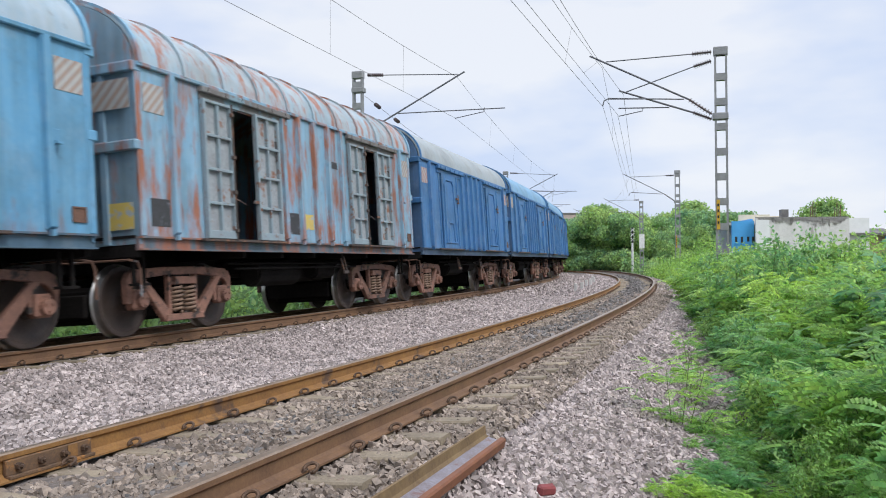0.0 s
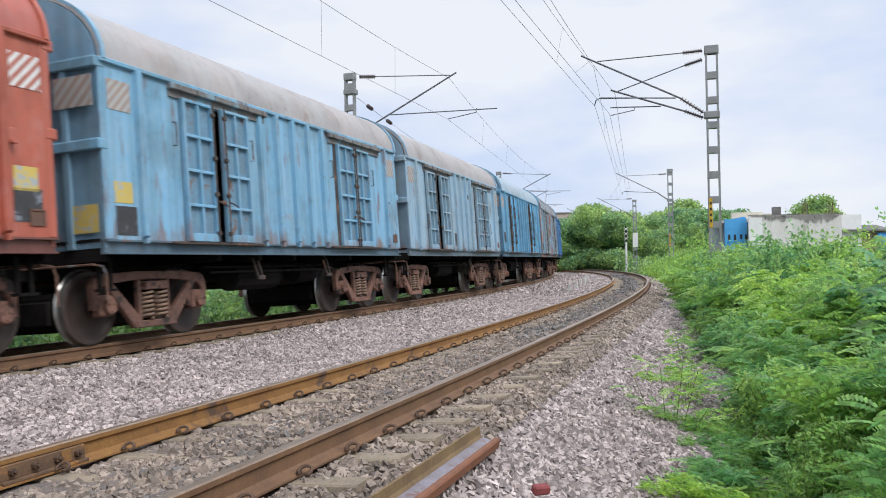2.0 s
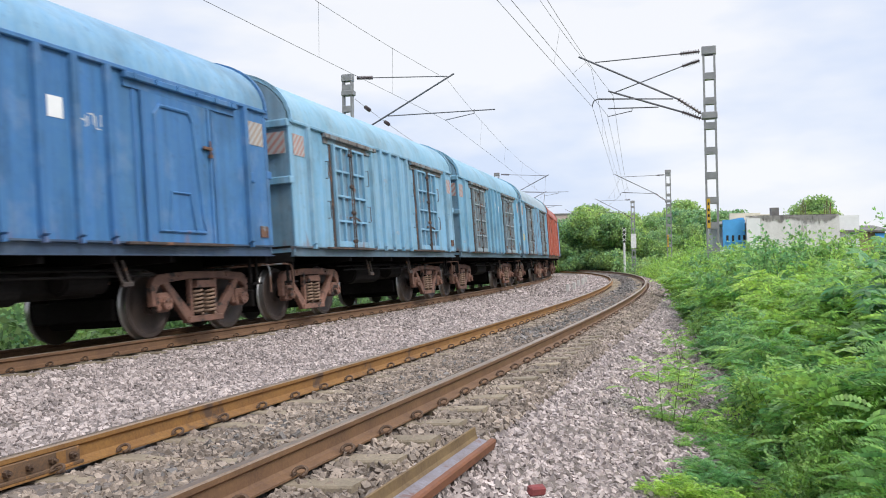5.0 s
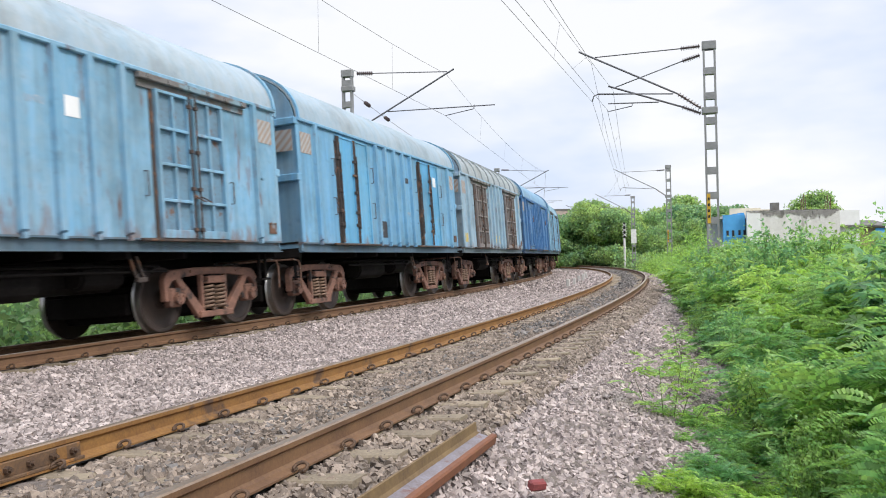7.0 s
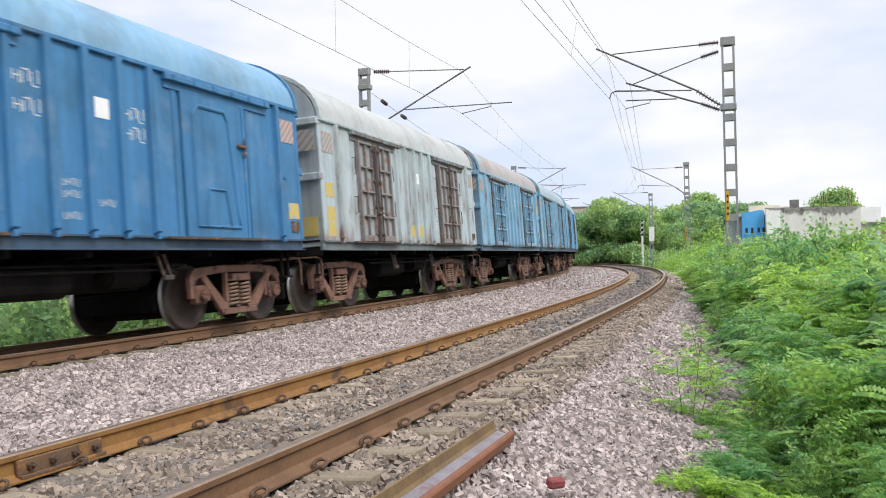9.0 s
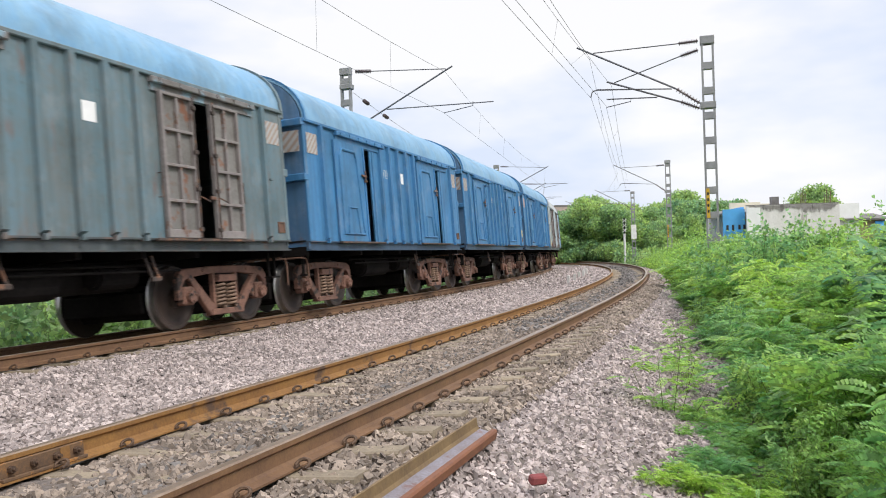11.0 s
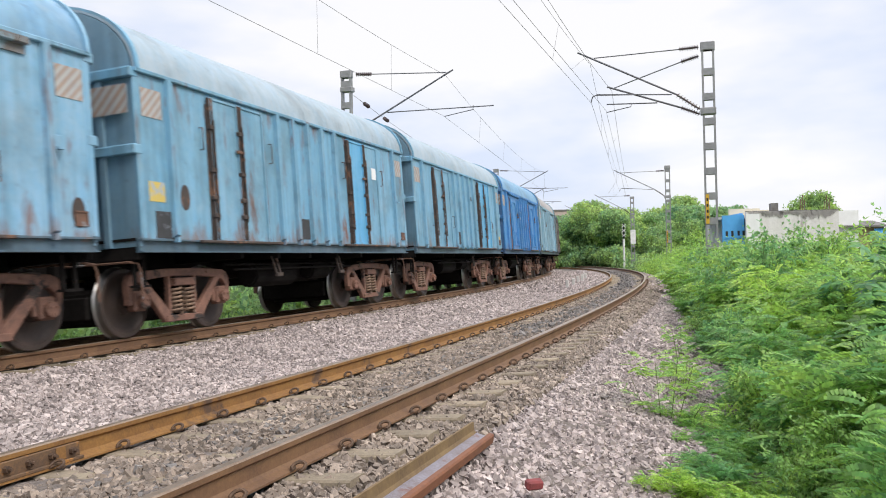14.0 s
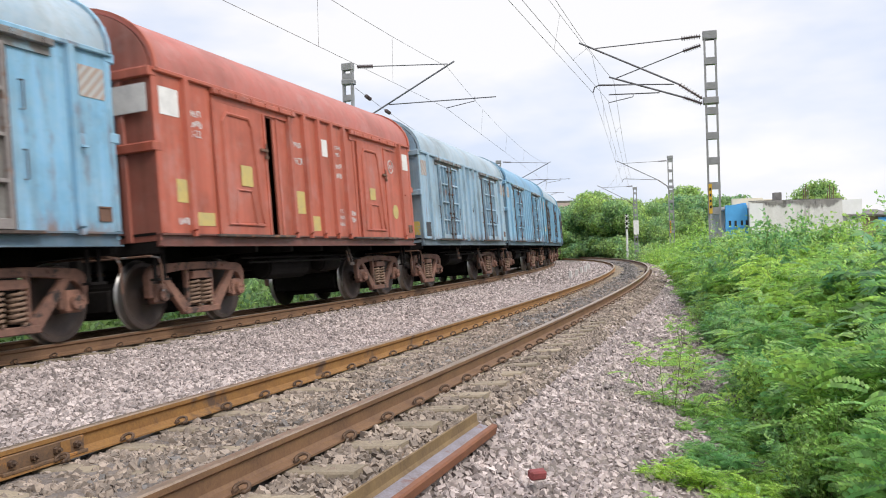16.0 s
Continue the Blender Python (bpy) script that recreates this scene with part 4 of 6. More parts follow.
def paint(kind):
    """Body colour, roof colour and rust of each livery."""
    table = {
        "pale_rust": ((0.28, 0.44, 0.56), (0.20, 0.41, 0.60), 0.495),
        "sky_blue": ((0.115, 0.335, 0.555), (0.17, 0.38, 0.56), 0.70),
        "light_blue": ((0.195, 0.44, 0.655), (0.29, 0.48, 0.63), 0.68),
        "grey_blue": ((0.37, 0.49, 0.57), (0.27, 0.46, 0.64), 0.70),
        "bright_blue": ((0.15, 0.40, 0.66), (0.24, 0.47, 0.65), 0.68),
        "teal_blue": ((0.16, 0.39, 0.58), (0.23, 0.44, 0.59), 0.68),
        "deep_blue": ((0.045, 0.17, 0.42), (0.07, 0.21, 0.42), 0.72),
        "royal_blue": ((0.045, 0.225, 0.57), (0.06, 0.26, 0.54), 0.66),
        "mid_blue": ((0.042, 0.195, 0.42), (0.058, 0.225, 0.44), 0.78),
        "red_oxide": ((0.52, 0.125, 0.075), (0.46, 0.14, 0.095), 0.80),
        "white_grey": ((0.52, 0.59, 0.615), (0.43, 0.54, 0.61), 0.66),
        "soot_teal": ((0.155, 0.185, 0.19), (0.12, 0.215, 0.265), 0.62),
        "pale_teal": ((0.31, 0.46, 0.545), (0.22, 0.43, 0.58), 0.66),
        "roof_rusty": ((0.34, 0.49, 0.60), (0.44, 0.47, 0.49), 0.52),
        "door_blue": ((0.10, 0.41, 0.72), (0.17, 0.46, 0.70), 0.66),
        "roof_pink": ((0.46, 0.41, 0.395), (0.40, 0.40, 0.41), 0.68),
        "roof_pale": ((0.42, 0.50, 0.56), (0.32, 0.45, 0.56), 0.72),
        "roof_white": ((0.55, 0.56, 0.55), (0.47, 0.52, 0.55), 0.74),
        "roof_grey": ((0.36, 0.42, 0.46), (0.40, 0.43, 0.44), 0.70),
        "roof_blue": ((0.16, 0.37, 0.60), (0.24, 0.43, 0.60), 0.74),
        "roof_teal": ((0.22, 0.46, 0.64), (0.32, 0.51, 0.64), 0.74),
        "roof_red": ((0.50, 0.13, 0.10), (0.44, 0.16, 0.13), 0.82),
    }
    livery, _, state = kind.partition(" ")
    base, fade, rust = table[livery]
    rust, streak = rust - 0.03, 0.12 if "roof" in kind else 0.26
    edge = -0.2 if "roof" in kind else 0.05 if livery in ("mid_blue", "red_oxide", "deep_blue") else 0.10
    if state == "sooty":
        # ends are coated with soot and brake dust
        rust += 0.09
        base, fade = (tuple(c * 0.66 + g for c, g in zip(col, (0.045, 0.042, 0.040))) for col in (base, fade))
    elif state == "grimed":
        # sole bars: brake dust, and the side's overhang shade darkened into the colour
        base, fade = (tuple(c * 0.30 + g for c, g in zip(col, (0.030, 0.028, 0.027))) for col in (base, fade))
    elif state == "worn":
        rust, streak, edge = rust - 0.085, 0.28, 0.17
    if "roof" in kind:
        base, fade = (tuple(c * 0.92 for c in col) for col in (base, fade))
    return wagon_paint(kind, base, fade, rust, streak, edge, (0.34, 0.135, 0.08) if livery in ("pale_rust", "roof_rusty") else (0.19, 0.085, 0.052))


# order in the train: livery, roof, doors, opening of the rear and front doors, roof ribs, marks
NAMES = {"pale_rust": "pale blue", "light_blue": "light blue", "grey_blue": "grey-blue", "bright_blue": "bright blue", "sky_blue": "sky-blue", "teal_blue": "teal-blue", "deep_blue": "dark blue",
         "royal_blue": "royal blue", "mid_blue": "mid-blue", "red_oxide": "red oxide", "white_grey": "whitish grey", "soot_teal": "sooty grey-teal", "pale_teal": "pale teal"}
TRAIN = {
    -1: ("deep_blue", "roof_grey", "pressed", 0.0, 0.0, ""), -2: ("deep_blue", "roof_blue", "pressed", 0.1, 0.0, ""), -3: ("deep_blue", "roof_blue", "pressed", 0.0, 0.2, ""),
    0: ("pale_rust", "roof_rusty", "grille", 0.33, 0.31, "ribs"), 1: ("sky_blue", "roof_pale", "leaf", 0.0, 0.0, ""), 2: ("grey_blue", "roof_pink", "grille", 0.24, 0.0, ""),
    3: ("light_blue", "roof_pink", "grille", 0.11, 0.0, ""), 4: ("red_oxide", "roof_red", "pressed", 1.06, 0.0, ""), 5: ("light_blue", "roof_pale", "grille", 0.0, 0.02, "patch"),
    6: ("teal_blue", "roof_teal", "grille", 0.0, 0.05, "patch"), 7: ("light_blue", "roof_teal", "grille", 0.0, 0.0, ""), 8: ("deep_blue", "roof_blue", "pressed", 0.0, 0.0, ""),
    9: ("grey_blue", "roof_grey", "grille", 0.0, 0.12, "ribs"), 10: ("bright_blue", "roof_pale", "leaf", 0.0, 0.0, ""), 11: ("light_blue", "roof_pale", "grille", 0.0, 0.03, "patch"),
    12: ("light_blue", "roof_pink", "grille", 0.0, 0.0, "patch"), 13: ("white_grey", "roof_white", "grille", 0.10, 0.0, "patch"), 14: ("mid_blue", "roof_blue", "pressed", 0.0, 0.0, "patch"),
    15: ("mid_blue", "roof_blue", "pressed", 0.4, 0.0, ""), 16: ("mid_blue", "roof_blue", "pressed", 0.45, 0.42, ""), 17: ("soot_teal", "roof_blue", "grille", 0.25, 0.2, ""),
    18: ("pale_teal", "roof_pink", "pressed", 0.28, 0.0, "patch"), 19: ("royal_blue", "roof_blue", "pressed", 0.0, 0.0, "patch"), 20: ("teal_blue", "roof_pale", "leaf", 0.0, 0.0, ""),
    21: ("teal_blue", "roof_pale", "leaf", 0.0, 0.0, "patch"), 22: ("light_blue", "roof_blue", "grille", 0.0, 0.0, ""), 23: ("grey_blue", "roof_pale", "grille", 0.12, 0.0, ""),
    24: ("red_oxide", "roof_red", "pressed", 0.34, 0.0, "patch"), 25: ("light_blue", "roof_pale", "grille", 0.0, 0.0, ""), 26: ("light_blue", "roof_grey", "leaf", 0.0, 0.0, ""),
}
WORN = {2, 3, 5, 9, 11, 12, 13, 21, 22, 23, 25}
REDDISH = {-1, 6, 7, 14, 18}
FIRST, LAST = -12, 26
WAGONS, WHEELSETS = {}, []
GLASSY = surface("faded_yellow", (0.55, 0.42, 0.13), (0.38, 0.32, 0.16), 0.7, scale=7, bump=0.05)
DARK_PLATE = surface("black_stencil_panel", (0.05, 0.05, 0.055), (0.03, 0.03, 0.03), 0.7, scale=9, bump=0.05, third=(0.2, 0.22, 0.25), third_at=0.6, third_scale=6)
PAPER = surface("white_paper", (0.80, 0.80, 0.80), (0.72, 0.72, 0.72), 0.7, bump=0.0)
STENCIL = surface("stencil_white", (0.62, 0.62, 0.60), (0.45, 0.46, 0.48), 0.7, scale=12, bump=0.0)
FADED = surface("faded_stripe_ground", (0.44, 0.42, 0.39), (0.34, 0.36, 0.38), 0.7, scale=6, bump=0.05)


STENCIL_WORN = surface("stencil_worn", (0.40, 0.45, 0.50), (0.22, 0.34, 0.46), 0.7, scale=14, bump=0.0)


def m_marks(w, h=0.055):
    """A short row of illegible letter-sized bars."""
    bm = bmesh.new()
    n = max(3, int(w / (0.07 if h < 0.1 else 0.12)))
    rng = random.Random(int(w * 1000) + int(h * 100))
    for i in range(n):
        y, q = -w / 2 + (i + 0.5) * w / n, 0.34 * w / n
        for side in (-1, 1):
            lo, hi = -h * rng.uniform(0.4, 1.0), h * rng.uniform(0.4, 1.0)
            box(bm, HALF_W, HALF_W + 0.005, y + side * q - 0.008, y + side * q + 0.008, lo, hi)
        z = h * rng.choice((-0.8, 0.0, 0.8))
        box(bm, HALF_W, HALF_W + 0.004, y - q, y + q, z - 0.008, z + 0.008)
    return mesh_of("stencil_mark", bm, STENCIL)


def m_oval():
    bm = bmesh.new()
    prism(bm, [(0.11 * math.cos(0.3927 * k), 0.19 * math.sin(0.3927 * k)) for k in range(16)], HALF_W, HALF_W + 0.006)
    return mesh_of("rust_scar", bm, DARK_RUST)


def m_torn():
    """What is left of a large poster: a ragged sheet."""
    bm = bmesh.new()
    rng = random.Random(77)
    prism(bm, [((0.12 + rng.uniform(-0.06, 0.05)) * math.cos(0.3142 * k), (0.24 + rng.uniform(-0.12, 0.08)) * math.sin(0.3142 * k)) for k in range(20)], HALF_W, HALF_W + 0.004)
    return mesh_of("torn_paper", bm, PAPER)


YELLOW_WORN = surface("worn_yellow", (0.62, 0.45, 0.07), (0.48, 0.38, 0.14), 0.7, scale=7, bump=0.05, third=(0.34, 0.38, 0.40), third_at=0.53, third_scale=7)
# what is painted or pasted on each wagon: kind, distance from its rear end, height over the sill or (negative) under the eave
MARKS = {
    0: (("black", 0.42, 0.33), ("black", 4.10, 0.33), ("yellow", 4.68, 0.38), ("small", 5.83, -0.75)),
    1: (("black", 0.40, 0.55), ("black", 4.10, 0.45)),
    2: (("black", 4.10, 0.30), ("small", 5.83, -0.62), ("faint", 4.67, -0.95), ("faint", 5.25, -0.95), ("faint", 5.83, -0.95)),
    3: (("yellow", 0.36, 0.62), ("black", 0.40, 0.25), ("faint", 4.67, 0.5)),
    4: (("yellow", 9.62, 0.66), ("black", 9.64, 0.36), ("large", 4.67, -0.68), ("large", 4.67, -0.92), ("large", 5.83, -0.70), ("large", 5.83, -0.90), ("faint", 4.67, 0.42), ("faint", 5.25, 0.42)),
    5: (("notice", 5.83, -0.72), ("oval", 1.15, 0.42), ("black", 4.67, 0.36), ("faint", 0.38, 0.95), ("yellow", 0.38, 0.72)),
    6: (("notice", 5.83, -0.70), ("large", 5.25, -0.55), ("faint", 4.67, 0.75), ("oval", 9.72, 0.28), ("faint", 0.38, 0.30)),
    7: (("faint", 4.67, -0.7), ("faint", 5.25, 0.4)),
    8: (("large", 4.10, -0.7), ("large", 5.83, -0.8), ("notice", 5.25, -0.72)),
    9: (("yellow", 0.36, 0.30), ("yellow", 4.67, 0.30), ("yellow", 5.25, 0.30)),
    10: (("black", 4.10, 0.35), ("small", 5.83, -0.68), ("notice", 8.0, -0.55), ("faint", 5.83, 0.8)),
    11: (("notice", 5.25, -0.72), ("yellow", 0.36, 0.55), ("faint", 4.67, -0.72)),
    12: (("notice", 5.25, -0.72), ("oval", 9.72, 0.45), ("yellow", 9.70, -0.85)),
    13: (("notice", 5.25, -0.72), ("yellow", 4.67, 0.28), ("yellow", 5.25, 0.28), ("yellow", 0.36, 0.98), ("yellow", 0.36, 0.52), ("yellow", 0.36, 0.22)),
    14: (("notice", 5.25, -0.72), ("large", 4.10, -0.55), ("large", 4.10, -0.88), ("large", 5.83, -0.72), ("large", 5.83, -0.98), ("faint", 4.67, 0.62), ("faint", 4.67, 0.48),
         ("faint", 5.25, 0.40), ("faint", 4.67, 0.22), ("yellow", 9.75, 0.50)),
    15: (("large", 4.10, -0.7), ("large", 5.83, -0.8), ("yellow", 9.75, 0.50)),
    16: (("large", 4.10, -0.7), ("notice", 5.25, -0.72)),
    17: (("yellow", 0.36, 0.35), ("notice", 5.25, -0.72), ("black", 0.40, 0.12)),
    18: (("yellow", 5.25, 0.28), ("notice", 5.83, -0.72), ("small", 0.45, 0.22)),
    19: (("notice", 5.25, -0.62), ("torn", 4.72, -0.80), ("large", 4.10, -0.68), ("large", 4.10, -0.98), ("large", 5.83, -0.78), ("large", 5.83, -1.02), ("faint", 4.67, 0.40),
         ("faint", 5.25, 0.42), ("faint", 4.67, 0.22), ("yellow", 9.72, 0.62), ("black", 9.74, 0.30), ("faint", 5.25, 0.22)),
    20: (("black", 4.10, 0.28), ("yellow", 9.70, 0.30), ("small", 5.83, -0.72), ("faint", 4.67, 0.5)),
    21: (("yellow", 0.38, 0.66), ("oval", 1.02, 0.62), ("black", 0.52, 0.20), ("black", 4.67, 0.26), ("notice", 8.10, -0.70)),
    22: (("faint", 4.67, -0.8), ("oval", 9.72, 0.3)),
    23: (("small", 5.25, 0.95), ("faint", 4.67, 0.30), ("black", 0.42, 0.25)),
    25: (("faint", 4.67, -0.8), ("yellow", 0.36, 0.5)),
    26: (("black", 4.10, 0.35),),
}


def m_lamp_bracket():
    bm = bmesh.new()
    box(bm, HALF_W, HALF_W + 0.045, -0.06, 0.06, -0.10, 0.06, bevel=0.008)
    box(bm, HALF_W + 0.03, HALF_W + 0.10, -0.05, 0.05, -0.12, -0.09)
    return mesh_of("lamp_bracket", bm, INSIDE)


def m_label_clip():
    bm = bmesh.new()
    for z in (-0.09, 0.08):
        box(bm, HALF_W, HALF_W + 0.02, -0.11, 0.11, z, z + 0.02)
    for y in (-0.11, 0.09):
        box(bm, HALF_W, HALF_W + 0.02, y, y + 0.02, -0.09, 0.10)
    box(bm, HALF_W, HALF_W + 0.008, -0.1, 0.1, -0.08, 0.08)
    return mesh_of("label_clip", bm, RUSTED)


def lettering(text, size, root, y, z, out=0.007):
    cu = bpy.data.curves.new("lettering", "FONT")
    cu.body, cu.size, cu.extrude, cu.align_x = text, size, 0.001, "CENTER"
    cu.materials.append(STENCIL)
    ob = new("lettering", cu)
    ob.parent = root
    ob.matrix_basis = pose(HALF_W + out, y, z, 90, 0, 90)
    return tagged(ob, "white stencilled lettering")


def red_marks(root, L):
    """Stencils of the red wagon: the words that can be read, bars for the rest."""
    lettering("NCR", 0.18, root, 4.12 - L, EAVE - 0.98)
    lettering("2-22", 0.16, root, 0.95 - L, EAVE - 0.86)
    lettering("BCNHL", 0.11, root, 5.83 - L, EAVE - 0.52)
    lettering("MBS", 0.11, root, 5.83 - L, EAVE - 0.66)
    for row, text in enumerate(("C.C.", "TARE", "AREA")):
        lettering(text, 0.10, root, 5.83 - L, SILL + 0.50 - 0.14 * row)
    for y, z, w in ((4.12, EAVE - 0.62, 0.32), (0.95, EAVE - 0.50, 0.34), (0.95, EAVE - 0.66, 0.36), (5.83, EAVE - 0.86, 0.34), (5.83, EAVE - 1.06, 0.30), (6.40, SILL + 0.36, 0.24), (6.40, SILL + 0.50, 0.24), (0.55, SILL + 0.18, 0.3)):
        part("stencil_mark", cached("bar%g" % w, lambda: m_marks(w)), STENCIL, root, "white illegible stencil").location = (0, y - L, z)
    bm = bmesh.new()
    for i in range(24):
        a, b = 2 * math.pi * i / 24, 2 * math.pi * (i + 1) / 24
        rod(bm, (HALF_W + 0.004, 0.15 * math.cos(a), 0.15 * math.sin(a)), (HALF_W + 0.004, 0.15 * math.cos(b), 0.15 * math.sin(b)), 0.012, 5)
    part("ring_mark", bm, STENCIL, root).location = (0, 8.72 - L, EAVE - 0.62)
    lettering("NP", 0.14, root, 8.72 - L, EAVE - 0.67)
    bm = bmesh.new()
    bmesh.ops.create_cone(bm, cap_ends=True, segments=24, radius1=0.17, radius2=0.17, depth=0.006, matrix=pose(HALF_W + 0.003, 0, 0, 0, 90, 0))
    part("oval_patch", bm, GLASSY, root, "cream oval patch").location = (0, 8.85 - L, SILL + 0.62)
    for y, z, w, h in ((2.25, EAVE - 1.35, 0.34, 0.34), (0.62, SILL + 0.62, 0.42, 0.34), (1.05, SILL + 0.22, 0.50, 0.20), (4.09, SILL + 0.62, 0.36, 0.42), (4.67, SILL + 0.24, 0.34, 0.28), (7.45, EAVE - 1.35, 0.30, 0.26)):
        me = cached("patch%g_%g" % (w, h), lambda: m_plate(w, h))
        part("yellow_patch", me, GLASSY, root, "faded yellow paint patch").location = (0.036 if y in (2.25, 7.45) else 0.0, y - L, z)
    part("cream_panel", cached("cream", lambda: m_plate(0.26, 0.34)), WHITE, root, "cream paint panel").location = (0, 5.25 - L, EAVE - 0.55)


def build_wagon(n):
    spec = TRAIN.get(n, ("light_blue" if n % 2 else "deep_blue", "roof_blue", "pressed" if n % 2 == 0 else "leaf", 0.0, 0.0, ""))
    livery, roof, doors, open_rear, open_front, marks = spec
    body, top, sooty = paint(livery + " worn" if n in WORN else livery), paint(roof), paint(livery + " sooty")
    rng = random.Random(n * 7 + 3)
    state = "with open sliding doors" if max(open_rear, open_front) > 0.1 else "with closed doors"
    style = {"grille": "barred double doors", "pressed": "pressed steel doors", "leaf": "plain double doors"}[doors]
    root = tagged(new("goods_wagon"), f"weathered {NAMES[livery]} covered goods wagon, {style} {state.replace('with ', '')}".replace("doors open sliding doors", "doors slid open").replace("doors closed doors", "doors closed"),
                  "wagon", group="wagons of the goods train")
    L = LENGTH / 2
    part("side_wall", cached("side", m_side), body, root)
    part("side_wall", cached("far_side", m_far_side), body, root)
    part("roof", cached("roof", m_roof), top, root, f"arched {'red' if 'red' in roof else 'faded'} steel roof")
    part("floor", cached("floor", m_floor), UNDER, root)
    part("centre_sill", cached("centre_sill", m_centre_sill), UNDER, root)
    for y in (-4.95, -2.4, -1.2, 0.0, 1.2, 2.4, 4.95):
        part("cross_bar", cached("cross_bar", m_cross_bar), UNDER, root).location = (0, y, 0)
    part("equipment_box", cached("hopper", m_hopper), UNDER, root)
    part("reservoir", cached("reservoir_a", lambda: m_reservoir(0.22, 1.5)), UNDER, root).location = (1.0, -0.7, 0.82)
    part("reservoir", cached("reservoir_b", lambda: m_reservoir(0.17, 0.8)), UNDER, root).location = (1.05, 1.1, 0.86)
    for x, z in ((1.2, 1.0), (1.35, 0.91)):
        part("pull_rod", cached("pull_rod", m_pull_rod), UNDER, root).location = (x, 0, z)
    part("eave_rail", cached("eave", m_eave), body, root)
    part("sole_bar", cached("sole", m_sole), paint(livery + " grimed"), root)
    step = [-L + 0.06, L - 0.06] if "ribs" not in marks else list(np.linspace(-L + 0.06, L - 0.06, 11))
    for y in step:
        part("roof_rib", cached("carline", m_carline), body if abs(y) > 4.9 else top, root).location = (0, y, 0)
    for y, turn in ((-L + 0.03, 0), (L - 0.03, 180)):
        part("end_wall", cached("end", m_end), sooty, root).matrix_basis = pose(0, y, 0, 0, 0, turn)
        for z in (EAVE - 0.04, SILL + 1.22):
            part("end_beam", cached("end_beam", m_end_beam), body, root).matrix_basis = pose(0, y + (0.1 if turn == 0 else -0.1), z, 0, 0, turn)
        for x in (-1.1, -0.4, 0.4, 1.1):
            part("end_rib", cached("end_rib", m_end_rib), sooty, root).matrix_basis = pose(x, y, 0, 0, 0, turn)
        part("corner_post", cached("corner", m_corner), body, root).location = (0, y * 0.9935, 0)
        s = -1 if turn == 0 else 1
        part("coupler", cached("coupler", m_coupler), UNDER, root).matrix_basis = pose(0, s * L, 0, 0, 0, turn + 180)
        part("brake_hose", cached("hose", m_hose), BLACK, root).matrix_basis = pose(0, s * L, 0, 0, 0, turn + 180)
        part("step", cached("step", m_step), UNDER, root).location = (0, s * (L - 0.25), 0)
        lever = part("uncoupling_lever", cached("lever", m_cut_lever), RUSTED, root)
        lever.location = (0, s * (L - 0.02), 0)
    for y in (0.72, 3.80, 4.38, 4.96, 5.54, 6.12, 9.31):
        part("rib", cached("rib", m_rib), body, root).location = (0, y - L, 0)
    for d, gap in zip(DOORS, (open_rear, open_front)):
        if doors != "leaf":
            part("door_track", cached("door_track", m_door_rail), TRACK_GRIME if doors == "grille" else body, root).location = (0, d - L, 0)
        part("door_sill", cached("door_sill", m_door_sill), DARK_RUST, root).location = (0, d - L, 0)
        for dy in ((-0.90, 0.90) if doors == "pressed" else (-0.82, 0.82)):
            worn = DARK_RUST if doors != "pressed" else RUST_BAND if n == 19 else body
            post = part("door_post", cached("door_post", m_door_post), worn, root, "rusty door post" if worn != body else "")
            post.location = (0, d - L + dy, 0)
        moves = ((-gap, 0),) if doors == "pressed" else ((-0.392 - gap, 0), (0.392 + gap, 0))
        for dy, dx in moves:
            mat = body
            if doors == "leaf":
                mat = paint("door_blue") if n in (1, 10) or rng.random() < 0.3 else body
            elif doors == "grille":
                mat = GRILLE if livery in ("white_grey", "soot_teal") or n in (9, 25) else GRILLE_BLUE if n in (0, 5, 6) else body
            leaf = part("door_leaf", cached("leaf_" + doors, lambda: m_leaf(doors)), mat, root)
            leaf.location = (dx, d - L + dy, 0)
            if doors == "grille":
                back = PANEL_PALE if livery in ("white_grey", "pale_rust") else PANEL_BLUE if n in (2, 3, 7, 11, 12, 22, 23) else PANEL_BROWN
                part("door_panel", cached("door_panel", m_door_panel), back, leaf, "stained sheet behind the door bars")
                if n % 2 or dy < 0:
                    part("locking_rod", cached("locking_rod", m_locking_rod), DARK_RUST, leaf, "rusty locking rod").location = (0, 0.345 if dy < 0 else -0.345, 0)
            if doors == "leaf":
                e = part("hinge_edge", cached("hinge_edge", m_leaf_edge), DARK_RUST, leaf, "rusty hinge edge")
                e.location = (0, -0.39 if dy < 0 else -0.36, 0)
        for dy, z in ((-1.02, 0.75), (-1.02, 1.55), (1.02, 0.75), (1.02, 1.55)):
            if doors != "pressed" and (n + int(z)) % 3:
                part("grab_iron", cached("grab", m_grab), DARK_RUST, root).location = (0, d - L + dy, SILL + z)
        latch = part("latch", cached("latch", m_latch), RUSTED, root, "rusty door latch")
        latch.location = (0, d - L + (gap if doors != "pressed" else 0.66 - gap), SILL + (0.62 if doors == "grille" else 1.45))
    for y in (-1.15, 1.45) if n % 2 else (1.45,):
        part("brake_bracket", cached("bracket", m_bracket), DARK_RUST, root).location = (0, y, 0)
